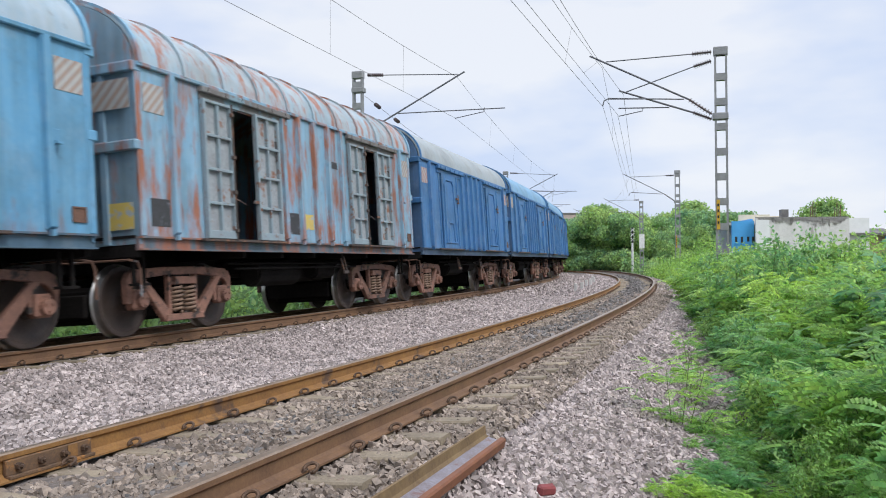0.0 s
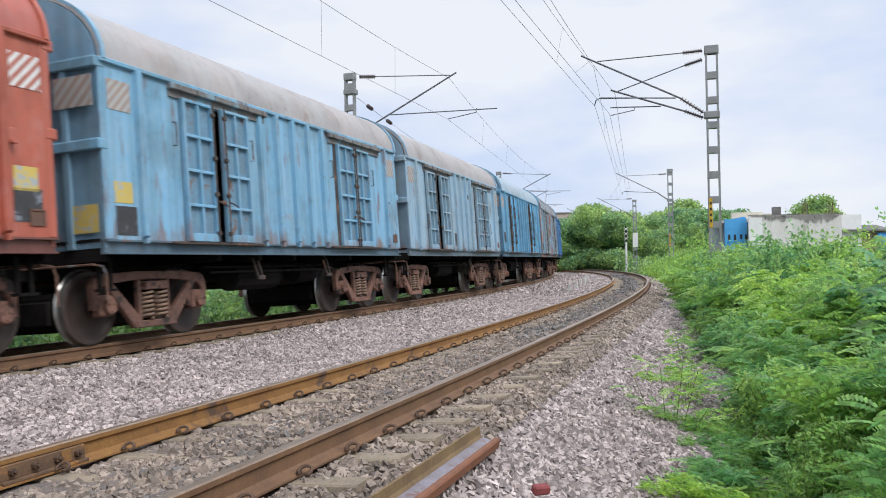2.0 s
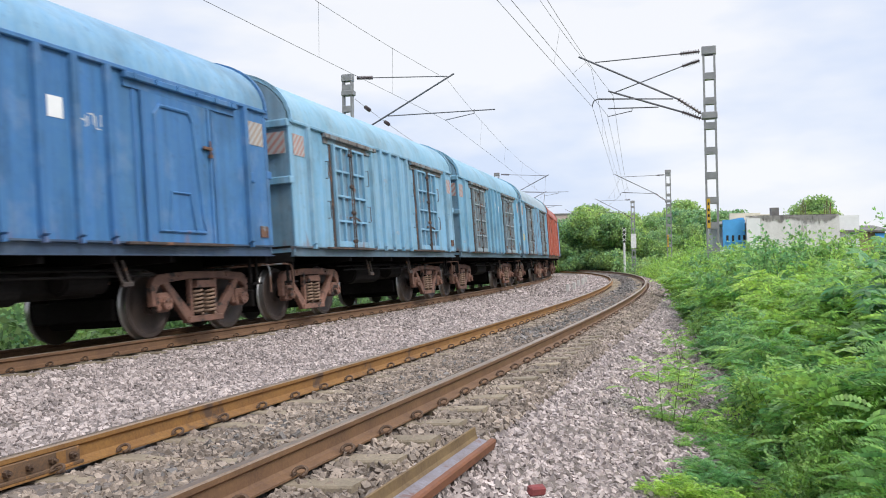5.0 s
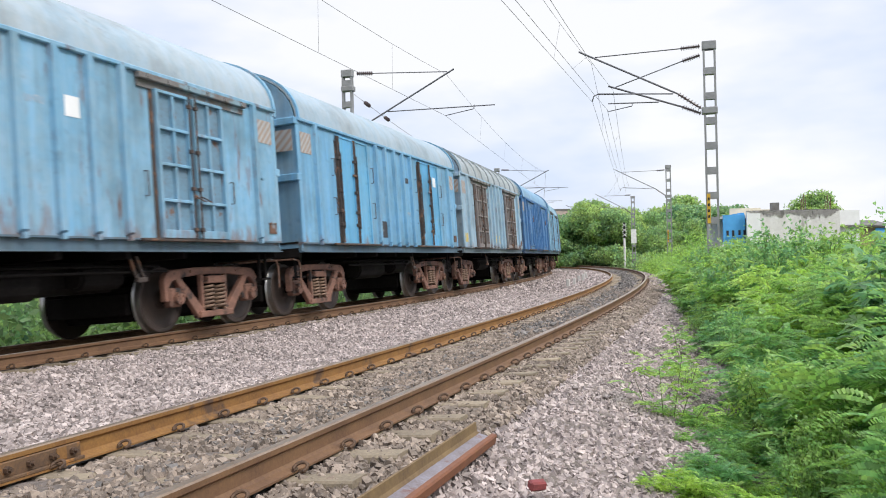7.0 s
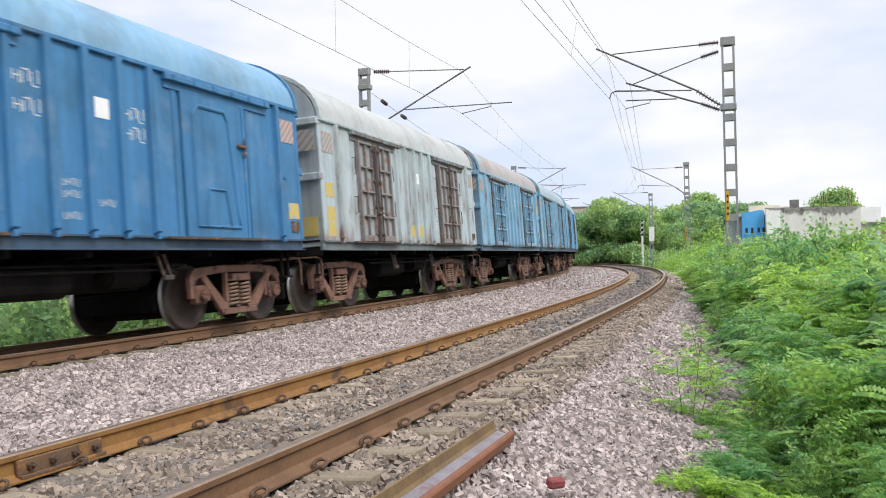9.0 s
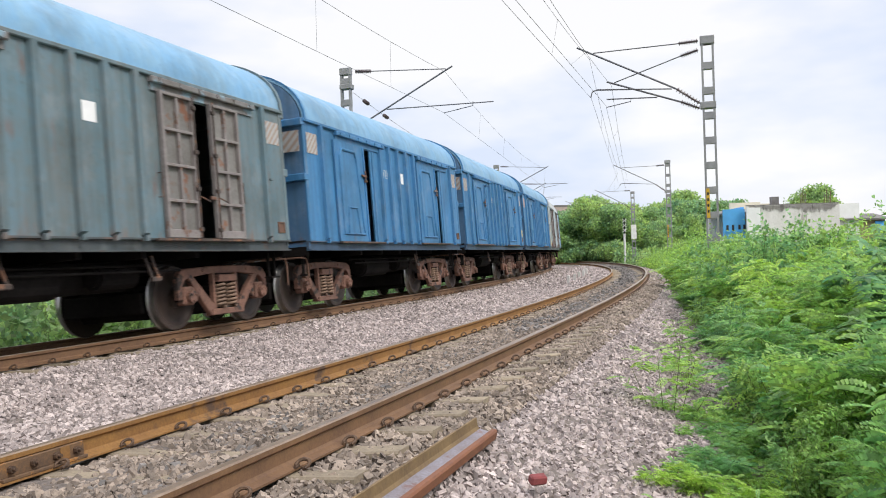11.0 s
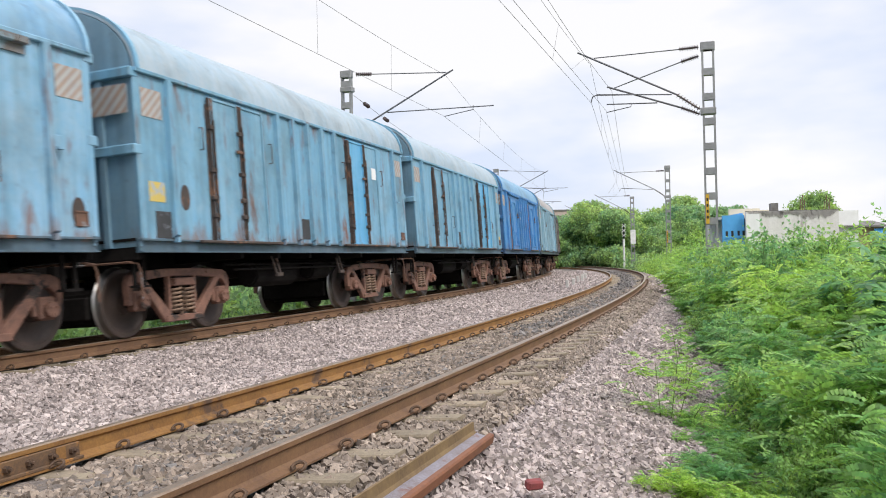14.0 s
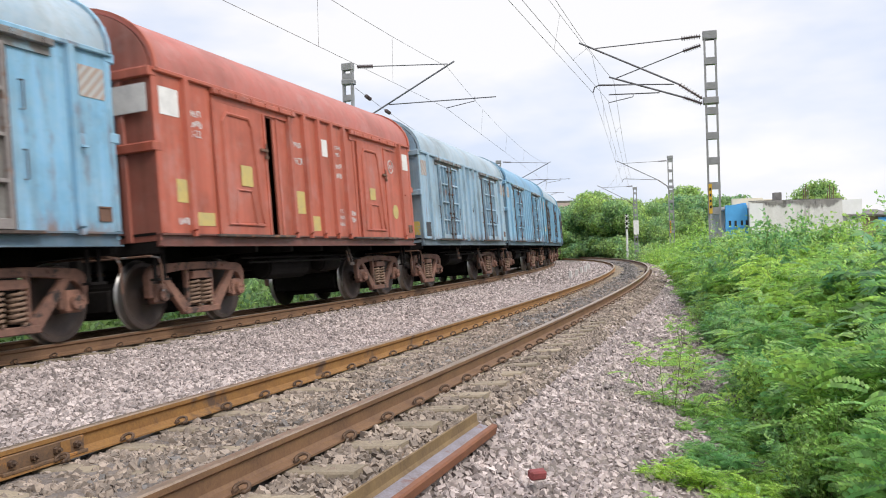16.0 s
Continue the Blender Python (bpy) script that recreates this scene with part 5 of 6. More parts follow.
    # stencils and warning panels
    for y in (-L + 0.36, L - 0.36):
        ground = part("warning_panel", cached("panel_w", lambda: m_plate(0.44, 0.40)), WHITE if livery in ("red_oxide",) else FADED, root, "faded warning panel")
        ground.location = (0, y, EAVE - 0.42)
        if n != 24:
            part("stripes", cached("stripes", lambda: m_stripes(0.44, 0.40)), body if livery == "red_oxide" else STRIPE_RED if n in REDDISH else STRIPE, ground)
    for y, turn in ((-L - 0.052, -90), (L + 0.052, 90)):
        if n % 3 == 2:
            continue
        end = part("warning_panel", cached("panel_e", lambda: m_plate(0.60, 0.40)), WHITE if livery == "red_oxide" else FADED, root, "faded warning panel on the end wall")
        end.matrix_basis = pose(1.28 - 0.0, y, EAVE - 0.40, 0, 0, turn) @ pose(-HALF_W, 0, 0)
        if n != 24:
            part("stripes", cached("stripes_e", lambda: m_stripes(0.60, 0.40)), body if livery == "red_oxide" else STRIPE_RED if n in REDDISH else STRIPE, end)
    for kind, y, z in MARKS.get(n, ()):
        z = EAVE + z if z < 0 else SILL + z
        on_door = doors == "leaf" and any(abs(y - d) < 0.8 for d in DOORS)
        mark = {"notice": lambda: part("notice", cached("notice", lambda: m_plate(0.24, 0.26)), PAPER, root, "white paper notice"),
                "yellow": lambda: part("yellow_patch", cached("yellow", lambda: m_plate(0.34, 0.28)), YELLOW_WORN, root, "worn yellow patch"),
                "black": lambda: part("stencil_panel", cached("black", lambda: m_plate(0.40, 0.38)), DARK_PLATE, root, "black stencil panel"),
                "small": lambda: part("stencil_panel", cached("small_black", lambda: m_plate(0.30, 0.13)), DARK_PLATE, root, "small black stencil panel"),
                "oval": lambda: part("rust_scar", cached("oval_scar", m_oval), DARK_RUST, root, "dark oval scar"),
                "torn": lambda: part("torn_paper", cached("torn", m_torn), PAPER, root, "torn white paper remnant"),
                "large": lambda: part("stencil_mark", cached("large_marks", lambda: m_marks(0.40, 0.11)), STENCIL, root, "white illegible stencil"),
                "faint": lambda: part("stencil_mark", cached("faint_marks", lambda: m_marks(0.30, 0.05)), STENCIL_WORN, root, "faded illegible white stencil")}[kind]()
        mark.location = (0.032 if on_door else 0, y - L, z)
        if kind in ("large", "faint"):
            tagged(mark, "faded illegible white stencil", kind="stuff")
    part("lamp_bracket", cached("lamp_bracket", m_lamp_bracket), body, root).location = (0, L - 0.62, SILL + 1.15)
    part("label_clip", cached("label_clip", m_label_clip), RUSTED, root, "small rusty label holder").location = (0, L - 0.28, SILL + 0.22)
    if n in (0, 3, 13, 18, 23):
        end = part("yellow_patch", cached("yellow_end", lambda: m_plate(0.42, 0.36)), YELLOW_WORN, root, "worn yellow patch on the end wall")
        end.matrix_basis = pose(1.33, -L - 0.012, SILL + 0.28, 0, 0, -90) @ pose(-HALF_W, 0, 0)
    if livery == "red_oxide" and marks == "patch":
        red_marks(root, L)
    # bogies and wheelsets
    for y in (-3.5765, 3.5765):
        bogie = part("bogie", cached("bolster", m_bolster), UNDER, root)
        bogie.location = (0, y, 0)
        for side in (0, 180):
            f = part("side_frame", cached("side_frame", m_side_frame), BOGIE, bogie)
            f.matrix_basis = pose(0, 0, 0, 0, 0, side)
            if side:
                continue
            for dy in (-0.155, 0.155):
                part("spring", cached("spring", m_spring), SPRING, bogie).location = (0, dy, 0)
            for dy in (-1.0, 1.0):
                part("axle_box", cached("axle_box", m_axle_box), BOGIE, bogie).location = (0, dy, 0)
        for dy in (-1.0, 1.0):
            ws = part("wheelset", cached("axle", m_axle), UNDER, root)
            ws.location = (0, y + dy, 0.50)
            for x, turn in ((0.874, 0), (-0.874, 180)):
                part("wheel", cached("wheel", m_wheel), WHEEL, ws).matrix_basis = pose(x, 0, 0, 0, 0, turn)
            WHEELSETS.append((ws, y + dy))
    WAGONS[n] = root
    return root


GRILLE = surface("weathered_grille", (0.25, 0.225, 0.215), (0.17, 0.15, 0.145), 0.75, scale=3, fine=25, bump=0.2, third=(0.16, 0.095, 0.07), third_at=0.56, third_scale=5.5)
GRILLE_BLUE = surface("weathered_grille_blue", (0.25, 0.33, 0.37), (0.22, 0.25, 0.27), 0.75, scale=3, fine=25, bump=0.2, third=(0.19, 0.115, 0.085), third_at=0.57, third_scale=5.5)
PANEL_BROWN = surface("stained_door_sheet", (0.20, 0.195, 0.185), (0.135, 0.125, 0.115), 0.8, scale=2.5, fine=20, bump=0.2, third=(0.20, 0.09, 0.055), third_at=0.575, third_scale=3.2, spread=0.15)
PANEL_BLUE = surface("grimy_blue_door_sheet", (0.15, 0.29, 0.40), (0.13, 0.19, 0.24), 0.8, scale=2.5, fine=20, bump=0.2, third=(0.18, 0.10, 0.07), third_at=0.58, third_scale=3.2)
PANEL_PALE = surface("pale_door_sheet", (0.33, 0.36, 0.38), (0.23, 0.24, 0.25), 0.8, scale=2.5, fine=20, bump=0.2, third=(0.23, 0.11, 0.07), third_at=0.57, third_scale=3.2)
TRACK_GRIME = surface("grimy_door_track", (0.20, 0.20, 0.20), (0.12, 0.10, 0.09), 0.8, scale=3, fine=20, bump=0.2, third=(0.20, 0.30, 0.36), third_at=0.55, third_scale=2)
RUST_BAND = surface("orange_rust", (0.27, 0.125, 0.075), (0.17, 0.085, 0.06), 0.85, scale=4, fine=30, bump=0.3, third=(0.07, 0.19, 0.45), third_at=0.60, third_scale=3)


# ---- overhead line ----
def lattice_mast(height, base):
    """Mast of two channels joined by batten plates."""
    bm = bmesh.new()
    for s in (-1, 1):
        x = s * 0.15
        box(bm, x - 0.028, x + 0.028, -0.09, 0.09, base, height)
    root = new("catenary_mast")
    part("shaft", bm, GALV, root)
    bm = bmesh.new()
    box(bm, -0.18, 0.18, -0.095, 0.095, -0.10, 0.10)
    me = mesh_of("batten", bm, GALV)
    for z in np.arange(base + 0.5, height - 0.1, 0.72):
        part("batten", me, None, root).location = (0, 0, z)
    bm = bmesh.new()
    box(bm, -0.2, 0.2, -0.11, 0.11, height - 0.22, height + 0.03, bevel=0.02)
    part("cap", bm, GALV, root)
    return root


def insulator(bm, a, b):
    """A ribbed insulator turned about the line from a to b."""
    a, b = Vector(a), Vector(b)
    d = (b - a).normalized()
    u = d.orthogonal().normalized()
    v = d.cross(u)
    ln = (b - a).length
    prof = [(0.0, 0.02)]
    for k in range(8):
        t = ln * (k + 0.5) / 8
        prof += [(t - 0.016, 0.03), (t - 0.008, 0.072), (t + 0.008, 0.068), (t + 0.016, 0.03)]
    prof.append((ln, 0.02))
    seg = 10
    rows = [[bm.verts.new(a + d * t + (u * math.cos(2 * math.pi * i / seg) + v * math.sin(2 * math.pi * i / seg)) * r) for i in range(seg)] for t, r in prof]
    for p, q in zip(rows, rows[1:]):
        for i in range(seg):
            bm.faces.new((p[i], p[(i + 1) % seg], q[(i + 1) % seg], q[i]))
    bm.faces.new(rows[0])
    bm.faces.new(rows[-1][::-1])


def tube(name, pts, r, root, mat=None):
    bm = bmesh.new()
    bar(bm, [(a[0], a[2], a[1]) for a in pts], r, 7)
    return part(name, bm, mat or TUBE, root)


def bracket(root, y, tie, strut, register, steady):
    """One cantilever: points are (reach, height); the first two of tie and strut span their insulators."""
    for name, pts, r in (("stay_tube", tie[1:], 0.017), ("bracket_tube", strut[1:], 0.028), ("register_tube", register, 0.019), ("steady_arm", steady, 0.014)):
        tube(name, [(a, z, y) for a, z in pts], r, root)
    for a, b in (tie[:2], strut[:2]):
        bm = bmesh.new()
        insulator(bm, (a[0], y, a[1]), (b[0], y, b[1]))
        part("insulator", bm, CERAMIC, root, "dark ribbed insulator")


NEAR_BRACKET = (((0.25, 7.02), (0.80, 7.0), (3.25, 6.96)), ((0.25, 5.22), (0.89, 5.69), (3.73, 7.17)), ((1.02, 5.70), (3.17, 5.86), (3.31, 5.80), (3.36, 5.64)), ((2.0, 5.77), (3.2, 5.84)))
LOW_BRACKET = (((0.25, 6.85), (0.75, 6.72), (2.7, 6.1)), ((0.25, 5.14), (0.78, 5.37), (2.91, 6.15)), ((1.45, 5.56), (2.93, 5.62)), ((2.21, 5.60), (2.22, 5.50), (2.93, 5.38)))
FAR_BRACKET = (((0.30, 7.36), (0.88, 7.32), (3.49, 7.16)), ((0.25, 5.45), (0.79, 5.71), (3.72, 7.23)), ((1.4, 5.99), (5.07, 5.96)), ((4.38, 6.01), (4.38, 5.88), (3.4, 5.72)))


def mast_at(x, y, heading, height, base, side, label, plate=False):
    root = lattice_mast(height, base)
    root.matrix_basis = pose(x, y, 0, 0, 0, -math.degrees(heading) + (180 if side > 0 else 0))
    if plate:
        bm = bmesh.new()
        box(bm, -0.15, -0.06, -0.115, -0.10, 1.9, 2.75)
        p = part("number_plate", bm, YELLOW, root, "yellow plate with illegible black marks")
        p.matrix_basis = pose(0, 0, 0, 0, 0, 180) if side > 0 else Matrix()
        for k in range(4):
            bm = bmesh.new()
            box(bm, -0.13, -0.08, -0.119, -0.115, 2.05 + 0.17 * k, 2.13 + 0.17 * k)
            part("mark", bm, BLACK, p)
    return tagged(root, label, "mast", group="masts of the overhead line")


def wire(name, pts, r, label, sag=0.0, steps=12):
    cu = bpy.data.curves.new(name, "CURVE")
    cu.dimensions, cu.bevel_depth, cu.bevel_resolution = "3D", r, 1
    sp = cu.splines.new("POLY")
    full = []
    for a, b in zip(pts, pts[1:]):
        for k in range(steps):
            t = k / steps
            full.append((*[a[i] + (b[i] - a[i]) * t for i in range(2)], a[2] + (b[2] - a[2]) * t - 4 * sag * t * (1 - t)))
    full.append(pts[-1])
    sp.points.add(len(full) - 1)
    for p, q in zip(sp.points, full):
        p.co = (*q, 1)
    cu.materials.append(WIRE)
    return tagged(new(name, cu), label, "wire")


MASTS_R = [(25.9, 2.32, 7.14), (61.3, 2.7, 7.35), (84.8, 3.65, 6.9), (101.0, 3.65, 6.7)]
MASTS_L = [(26.7, -9.32, 7.45), (60.4, -9.4, 7.45), (75.0, -9.4, 7.45), (98.0, -9.4, 7.45)]


FAR_DROPS, EVEN_DROPS = [(0.361, 0.329), (0.551, 0.51), (0.721, 0.683), (0.859, 0.832)], [(0.2 * i, 0.2 * i) for i in range(1, 5)]


def build_overhead():
    for k, (s, off, h) in enumerate(MASTS_R):
        x, y, t = on_line(s, off)
        m = mast_at(x, y, t, h, -1.4, 1, "grey lattice steel catenary mast at the trackside", plate=k < 2)
        bracket(m, 0.12, *NEAR_BRACKET)
        if k == 0:
            bracket(m, -0.28, *LOW_BRACKET)
        bm = bmesh.new()
        box(bm, -0.2, 0.24, -0.13, 0.13, 5.06, 5.26, bevel=0.02)
        part("clamp", bm, GALV, m)
        if k == 2:
            bm = bmesh.new()
            box(bm, -0.26, 0.26, -0.14, -0.11, 2.2, 3.6)
            part("board", bm, WHITE, m, "white board").matrix_basis = pose(0, 0, 0, 0, 0, 180)
    for k, (s, off, h) in enumerate(MASTS_L):
        x, y, t = on_line(s, off)
        m = mast_at(x, y, t, h, -1.4, -1, "grey lattice steel catenary mast beyond the train")
        bracket(m, 0.1, *FAR_BRACKET)
        bm = bmesh.new()
        box(bm, -0.2, 0.24, -0.13, 0.13, 6.75, 6.92, bevel=0.02)
        part("clamp", bm, GALV, m)

    def run(masts, reach, z):
        return [(*[float(c) for c in line_points(s, off + reach)], z) for s, off, _ in masts]

    near_c = [(-4.98, -3.0, 5.64), *run(MASTS_R, -3.36, 5.64)]
    near_m = [(-4.15, -3.0, 6.75), *run(MASTS_R, -3.37, 6.80)]
    low_c = [(-4.52, -3.0, 5.38), *run(MASTS_R[:2], -2.93, 5.38)]
    low_m = [(-3.5, -3.0, 6.0), *run(MASTS_R[:2], -2.75, 5.96)]
    far_c = [(-10.08, -3.0, 5.72), *run(MASTS_L, 3.4, 5.72)]
    far_m = [(-8.5, -3.0, 7.0), *run(MASTS_L, 3.49, 7.05)]
    for side, cw, mw in (("near", near_c, near_m), ("far", far_c, far_m), ("near", low_c, low_m)):
        wire("contact_wire", cw, 0.0053, f"thin copper contact wire over the {side} track")
        wire("messenger_wire", mw, 0.0053, f"sagging messenger wire over the {side} track", 0.5)
        root = tagged(new("dropper_set"), f"thin dropper wires hung over the {side} track", "wire")
        for a, b, c, d in zip(cw, cw[1:], mw, mw[1:]):
            for t, u in (FAR_DROPS if side == "far" and a is cw[0] else EVEN_DROPS):
                p = [a[j] + (b[j] - a[j]) * t for j in range(3)]
                q = [c[j] + (d[j] - c[j]) * u for j in range(3)]
                q[2] -= 2.0 * u * (1 - u)
                bm = bmesh.new()
                rod(bm, p, q, 0.003, 5)
                part("dropper", bm, WIRE, root)
    feeder = [(*[float(c) for c in line_points(s, off + 0.25)], 6.63) for s, off, _ in MASTS_L]
    root = tagged(new("insulator_pair"), "pair of dark ribbed insulators on the feeder wire", "insulator")
    for d in (1.2, 3.7):
        ends = []
        for e in (d, d + 0.5):
            t = e / 33.7
            a, b = feeder[0], feeder[1]
            ends.append((a[0] + (b[0] - a[0]) * t, a[1] + (b[1] - a[1]) * t, a[2] + (b[2] - a[2]) * t - 2.0 * t * (1 - t)))
        bm = bmesh.new()
        insulator(bm, *ends)
        part("insulator", bm, CERAMIC, root)
    wire("feeder_wire", feeder, 0.007, "slack feeder wire along the far masts", 0.5)


# ---- plants ----
LEAF_A = leafy("feathery_leaf", (0.385, 0.59, 0.15), (0.225, 0.415, 0.115), 0.4)
LEAF_D = leafy("young_leaf", (0.39, 0.57, 0.19), (0.235, 0.42, 0.14), 0.4)
LEAF_B = leafy("castor_leaf", (0.27, 0.46, 0.19), (0.16, 0.32, 0.13), 0.4)
LEAF_C = leafy("tree_leaf", (0.39, 0.56, 0.23), (0.24, 0.38, 0.165), 0.45, 0.35)
STEM = surface("green_stem", (0.13, 0.17, 0.05), (0.09, 0.10, 0.04), 0.8, bump=0.0)
BARK = surface("bark", (0.14, 0.10, 0.07), (0.07, 0.05, 0.04), 0.9, scale=6, fine=40, bump=0.5)


class Soup:
    """Quads gathered as arrays and turned into one mesh."""

    def __init__(self):
        self.v, self.f, self.n = [], [], 0

    def quads(self, q):
        q = np.asarray(q, float).reshape(-1, 4, 3)
        self.v.append(q.reshape(-1, 3))
        self.f.append(self.n + np.arange(len(q) * 4).reshape(-1, 4))
        self.n += len(q) * 4

    def mesh(self, name, mat):
        v, f = np.concatenate(self.v), np.concatenate(self.f)
        me = bpy.data.meshes.new(name)
        me.vertices.add(len(v))
        me.vertices.foreach_set("co", v.ravel().astype(np.float32))
        me.loops.add(f.size)
        me.loops.foreach_set("vertex_index", f.ravel().astype(np.int32))
        me.polygons.add(len(f))
        me.polygons.foreach_set("loop_start", np.arange(0, f.size, 4, dtype=np.int32))
        me.update(calc_edges=True)
        me.materials.append(mat)
        return me


def frond(rng, p, d, up, length, pairs, leaf_len, leaf_w):
    """A pinnate leaf: pairs of leaflets along an arching midrib, as quads."""
    d = d / np.linalg.norm(d)
    side = np.cross(d, up)
    side /= np.linalg.norm(side) + 1e-9
    nrm = np.cross(side, d)
    t = (np.arange(pairs) + 0.6) / pairs
    mid = p + d * (length * t)[:, None] - np.array([0, 0, 1.0]) * (0.35 * length * t ** 2)[:, None]
    quads = []
    taper = leaf_len * (0.55 + 0.9 * t * (1 - t) * 1.8) * rng.uniform(0.85, 1.15)
    for sg in (-1, 1):
        out = side * sg * 0.92 + d * 0.35 + nrm * rng.uniform(-0.25, 0.1)
        tip = mid + out * taper[:, None]
        w = d * leaf_w * 0.5
        m2 = mid + out * (taper * 0.5)[:, None]
        quads.append(np.stack([mid, m2 - w, tip, m2 + w], 1))
    return np.concatenate(quads)


def bush_mesh(seed, height, spread, fronds, kind="feather", size=1.0):
    rng = np.random.default_rng(seed)
    soup = Soup()
    stems = bmesh.new()
    for k in range(max(5, fronds // 28)):
        a = rng.uniform(0, 2 * np.pi)
        r = spread * rng.uniform(0.15, 1.0) ** 0.7
        tip = np.array([math.cos(a) * r, math.sin(a) * r, height * rng.uniform(0.55, 1.0) * (1.15 - 0.5 * r / spread)])
        base = np.array([math.cos(a) * r * 0.25, math.sin(a) * r * 0.25, -0.3])
        rod(stems, base, tip, 0.007, 5, 0.003)
        m = fronds // max(5, fronds // 28)
        for j in range(m):
            u = 1.03 - 0.75 * rng.uniform(0, 1) ** 1.6
            p = base + (tip - base) * u
            b = rng.uniform(0, 2 * np.pi)
            d = np.array([math.cos(b), math.sin(b), rng.uniform(-0.1, 0.75)])
            if kind == "feather":
                # twice-divided leaf: side fronds on a stalk
                ln = rng.uniform(0.24, 0.44) * size
                dd = d / np.linalg.norm(d)
                for q in (0.35, 0.7, 1.0):
                    pp = p + dd * ln * q
                    sd = np.cross(dd, [0, 0, 1.0])
                    sd /= np.linalg.norm(sd) + 1e-9
                    for sg in ((-1, 1) if q < 1 else (0,)):
                        soup.quads(frond(rng, pp, dd * 0.6 + sd * sg * 0.8 + 0, np.array([0, 0, 0.8]) + rng.uniform(-0.8, 0.8, 3), ln * 0.62, 9, 0.046 * size, 0.036 * size))
            elif kind == "broad":
                m1 = 12
                dd = d / np.linalg.norm(d)
                ln = rng.uniform(0.035, 0.085, (m1, 1))
                c = p + dd * rng.uniform(0.0, 0.28, (m1, 1))
                x = dd * 0.5 + rng.standard_normal((m1, 3)) * 0.6
                x /= np.linalg.norm(x, axis=1)[:, None]
                up = np.array([0, 0, 1.0]) + rng.standard_normal((m1, 3)) * 0.5
                yv = np.cross(x, up)
                yv /= np.linalg.norm(yv, axis=1)[:, None]
                soup.quads(np.stack([c, c + x * ln * 0.5 - yv * ln * 0.25, c + x * ln - [0, 0, 0.01], c + x * ln * 0.5 + yv * ln * 0.25], 1))
            elif kind == "castor":
                ln = rng.uniform(0.08, 0.165)
                c = p + d / np.linalg.norm(d) * rng.uniform(0.05, 0.25)
                n = np.array([rng.uniform(-0.6, 0.6), rng.uniform(-0.6, 0.6), 1.0])
                n /= np.linalg.norm(n)
                u1 = np.cross(n, [1, 0.3, 0])
                u1 /= np.linalg.norm(u1)
                u2 = np.cross(n, u1)
                qs = []
                for i in range(7):
                    t = 2 * np.pi * i / 7.6 + b
                    o = u1 * math.cos(t) + u2 * math.sin(t)
                    s2 = -u1 * math.sin(t) + u2 * math.cos(t)
                    qs.append([c, c + o * ln * 0.55 - s2 * ln * 0.20, c + o * ln * 1.05 - n * 0.03, c + o * ln * 0.55 + s2 * ln * 0.20])
                soup.quads(qs)
            else:
                ln = rng.uniform(0.08, 0.15)
                s1 = rng.standard_normal((5, 3)) * 0.10
                for o in s1:
                    x = rng.standard_normal(3)
                    x /= np.linalg.norm(x)
                    y = np.cross(x, rng.standard_normal(3))
                    y /= np.linalg.norm(y)
                    c = p + o
                    soup.quads([[c, c + x * ln * 0.5 - y * ln * 0.28, c + x * ln, c + x * ln * 0.5 + y * ln * 0.28]])
    mat = {"feather": LEAF_A, "castor": LEAF_B, "broad": LEAF_D}.get(kind, LEAF_C)
    return soup.mesh("foliage", mat), mesh_of("stem", stems, STEM)


def bush(meshes, label, category="shrub", group="trackside shrubs"):
    root = tagged(new("shrub"), label, category, group=group)
    part("foliage", meshes[0], None, root)
    part("stem", meshes[1], None, root)
    return root


def tree_meshes(seed, height, radius, clumps, leaf=0.20):
    """A trunk with limbs and a crown of leafy boughs: each bough is a rounded shell of small leaves that face outwards."""
    rng = np.random.default_rng(seed)
    trunk = bmesh.new()
    rod(trunk, (0, 0, -0.5), (0.1, 0, height * 0.45), 0.2, 10, 0.12)
    soup = Soup()
    lobes = [np.array([rng.uniform(-0.6, 0.6) * radius, rng.uniform(-0.6, 0.6) * radius, height * rng.uniform(0.16, 0.72)]) for _ in range(8)]
    for k in range(clumps):
        v = rng.standard_normal(3)
        v[2] = abs(v[2]) * 0.9 - 0.25
        v /= np.linalg.norm(v)
        c = lobes[k % 8] + v * rng.uniform(0.45, 1.0) * np.array([radius * 0.5, radius * 0.5, height * 0.24])
        if k < 8:
            rod(trunk, (0.1, 0, height * rng.uniform(0.25, 0.42)), tuple(c), 0.07, 6, 0.02)
        size = radius * rng.uniform(0.13, 0.27)
        m = int(420 * (size / (radius * 0.2)) ** 2)
        nrm = rng.standard_normal((m, 3))
        nrm[:, 2] += 0.35
        nrm /= np.linalg.norm(nrm, axis=1)[:, None]
        pts = c + nrm * (size * rng.uniform(0.50, 1.28, (m, 1))) * np.array([1.1, 1.1, 0.8])
        face = nrm + rng.standard_normal((m, 3)) * 0.55
        x = np.cross(face, rng.standard_normal((m, 3)))
        x /= np.linalg.norm(x, axis=1)[:, None]
        y = np.cross(face, x)
        y /= np.linalg.norm(y, axis=1)[:, None]
        ln = leaf * rng.uniform(0.6, 1.4, (m, 1))
        soup.quads(np.stack([pts, pts + x * ln * 0.5 - y * ln * 0.35, pts + x * ln, pts + x * ln * 0.5 + y * ln * 0.35], 1))
    return soup.mesh("crown", LEAF_C), mesh_of("trunk", trunk, BARK)


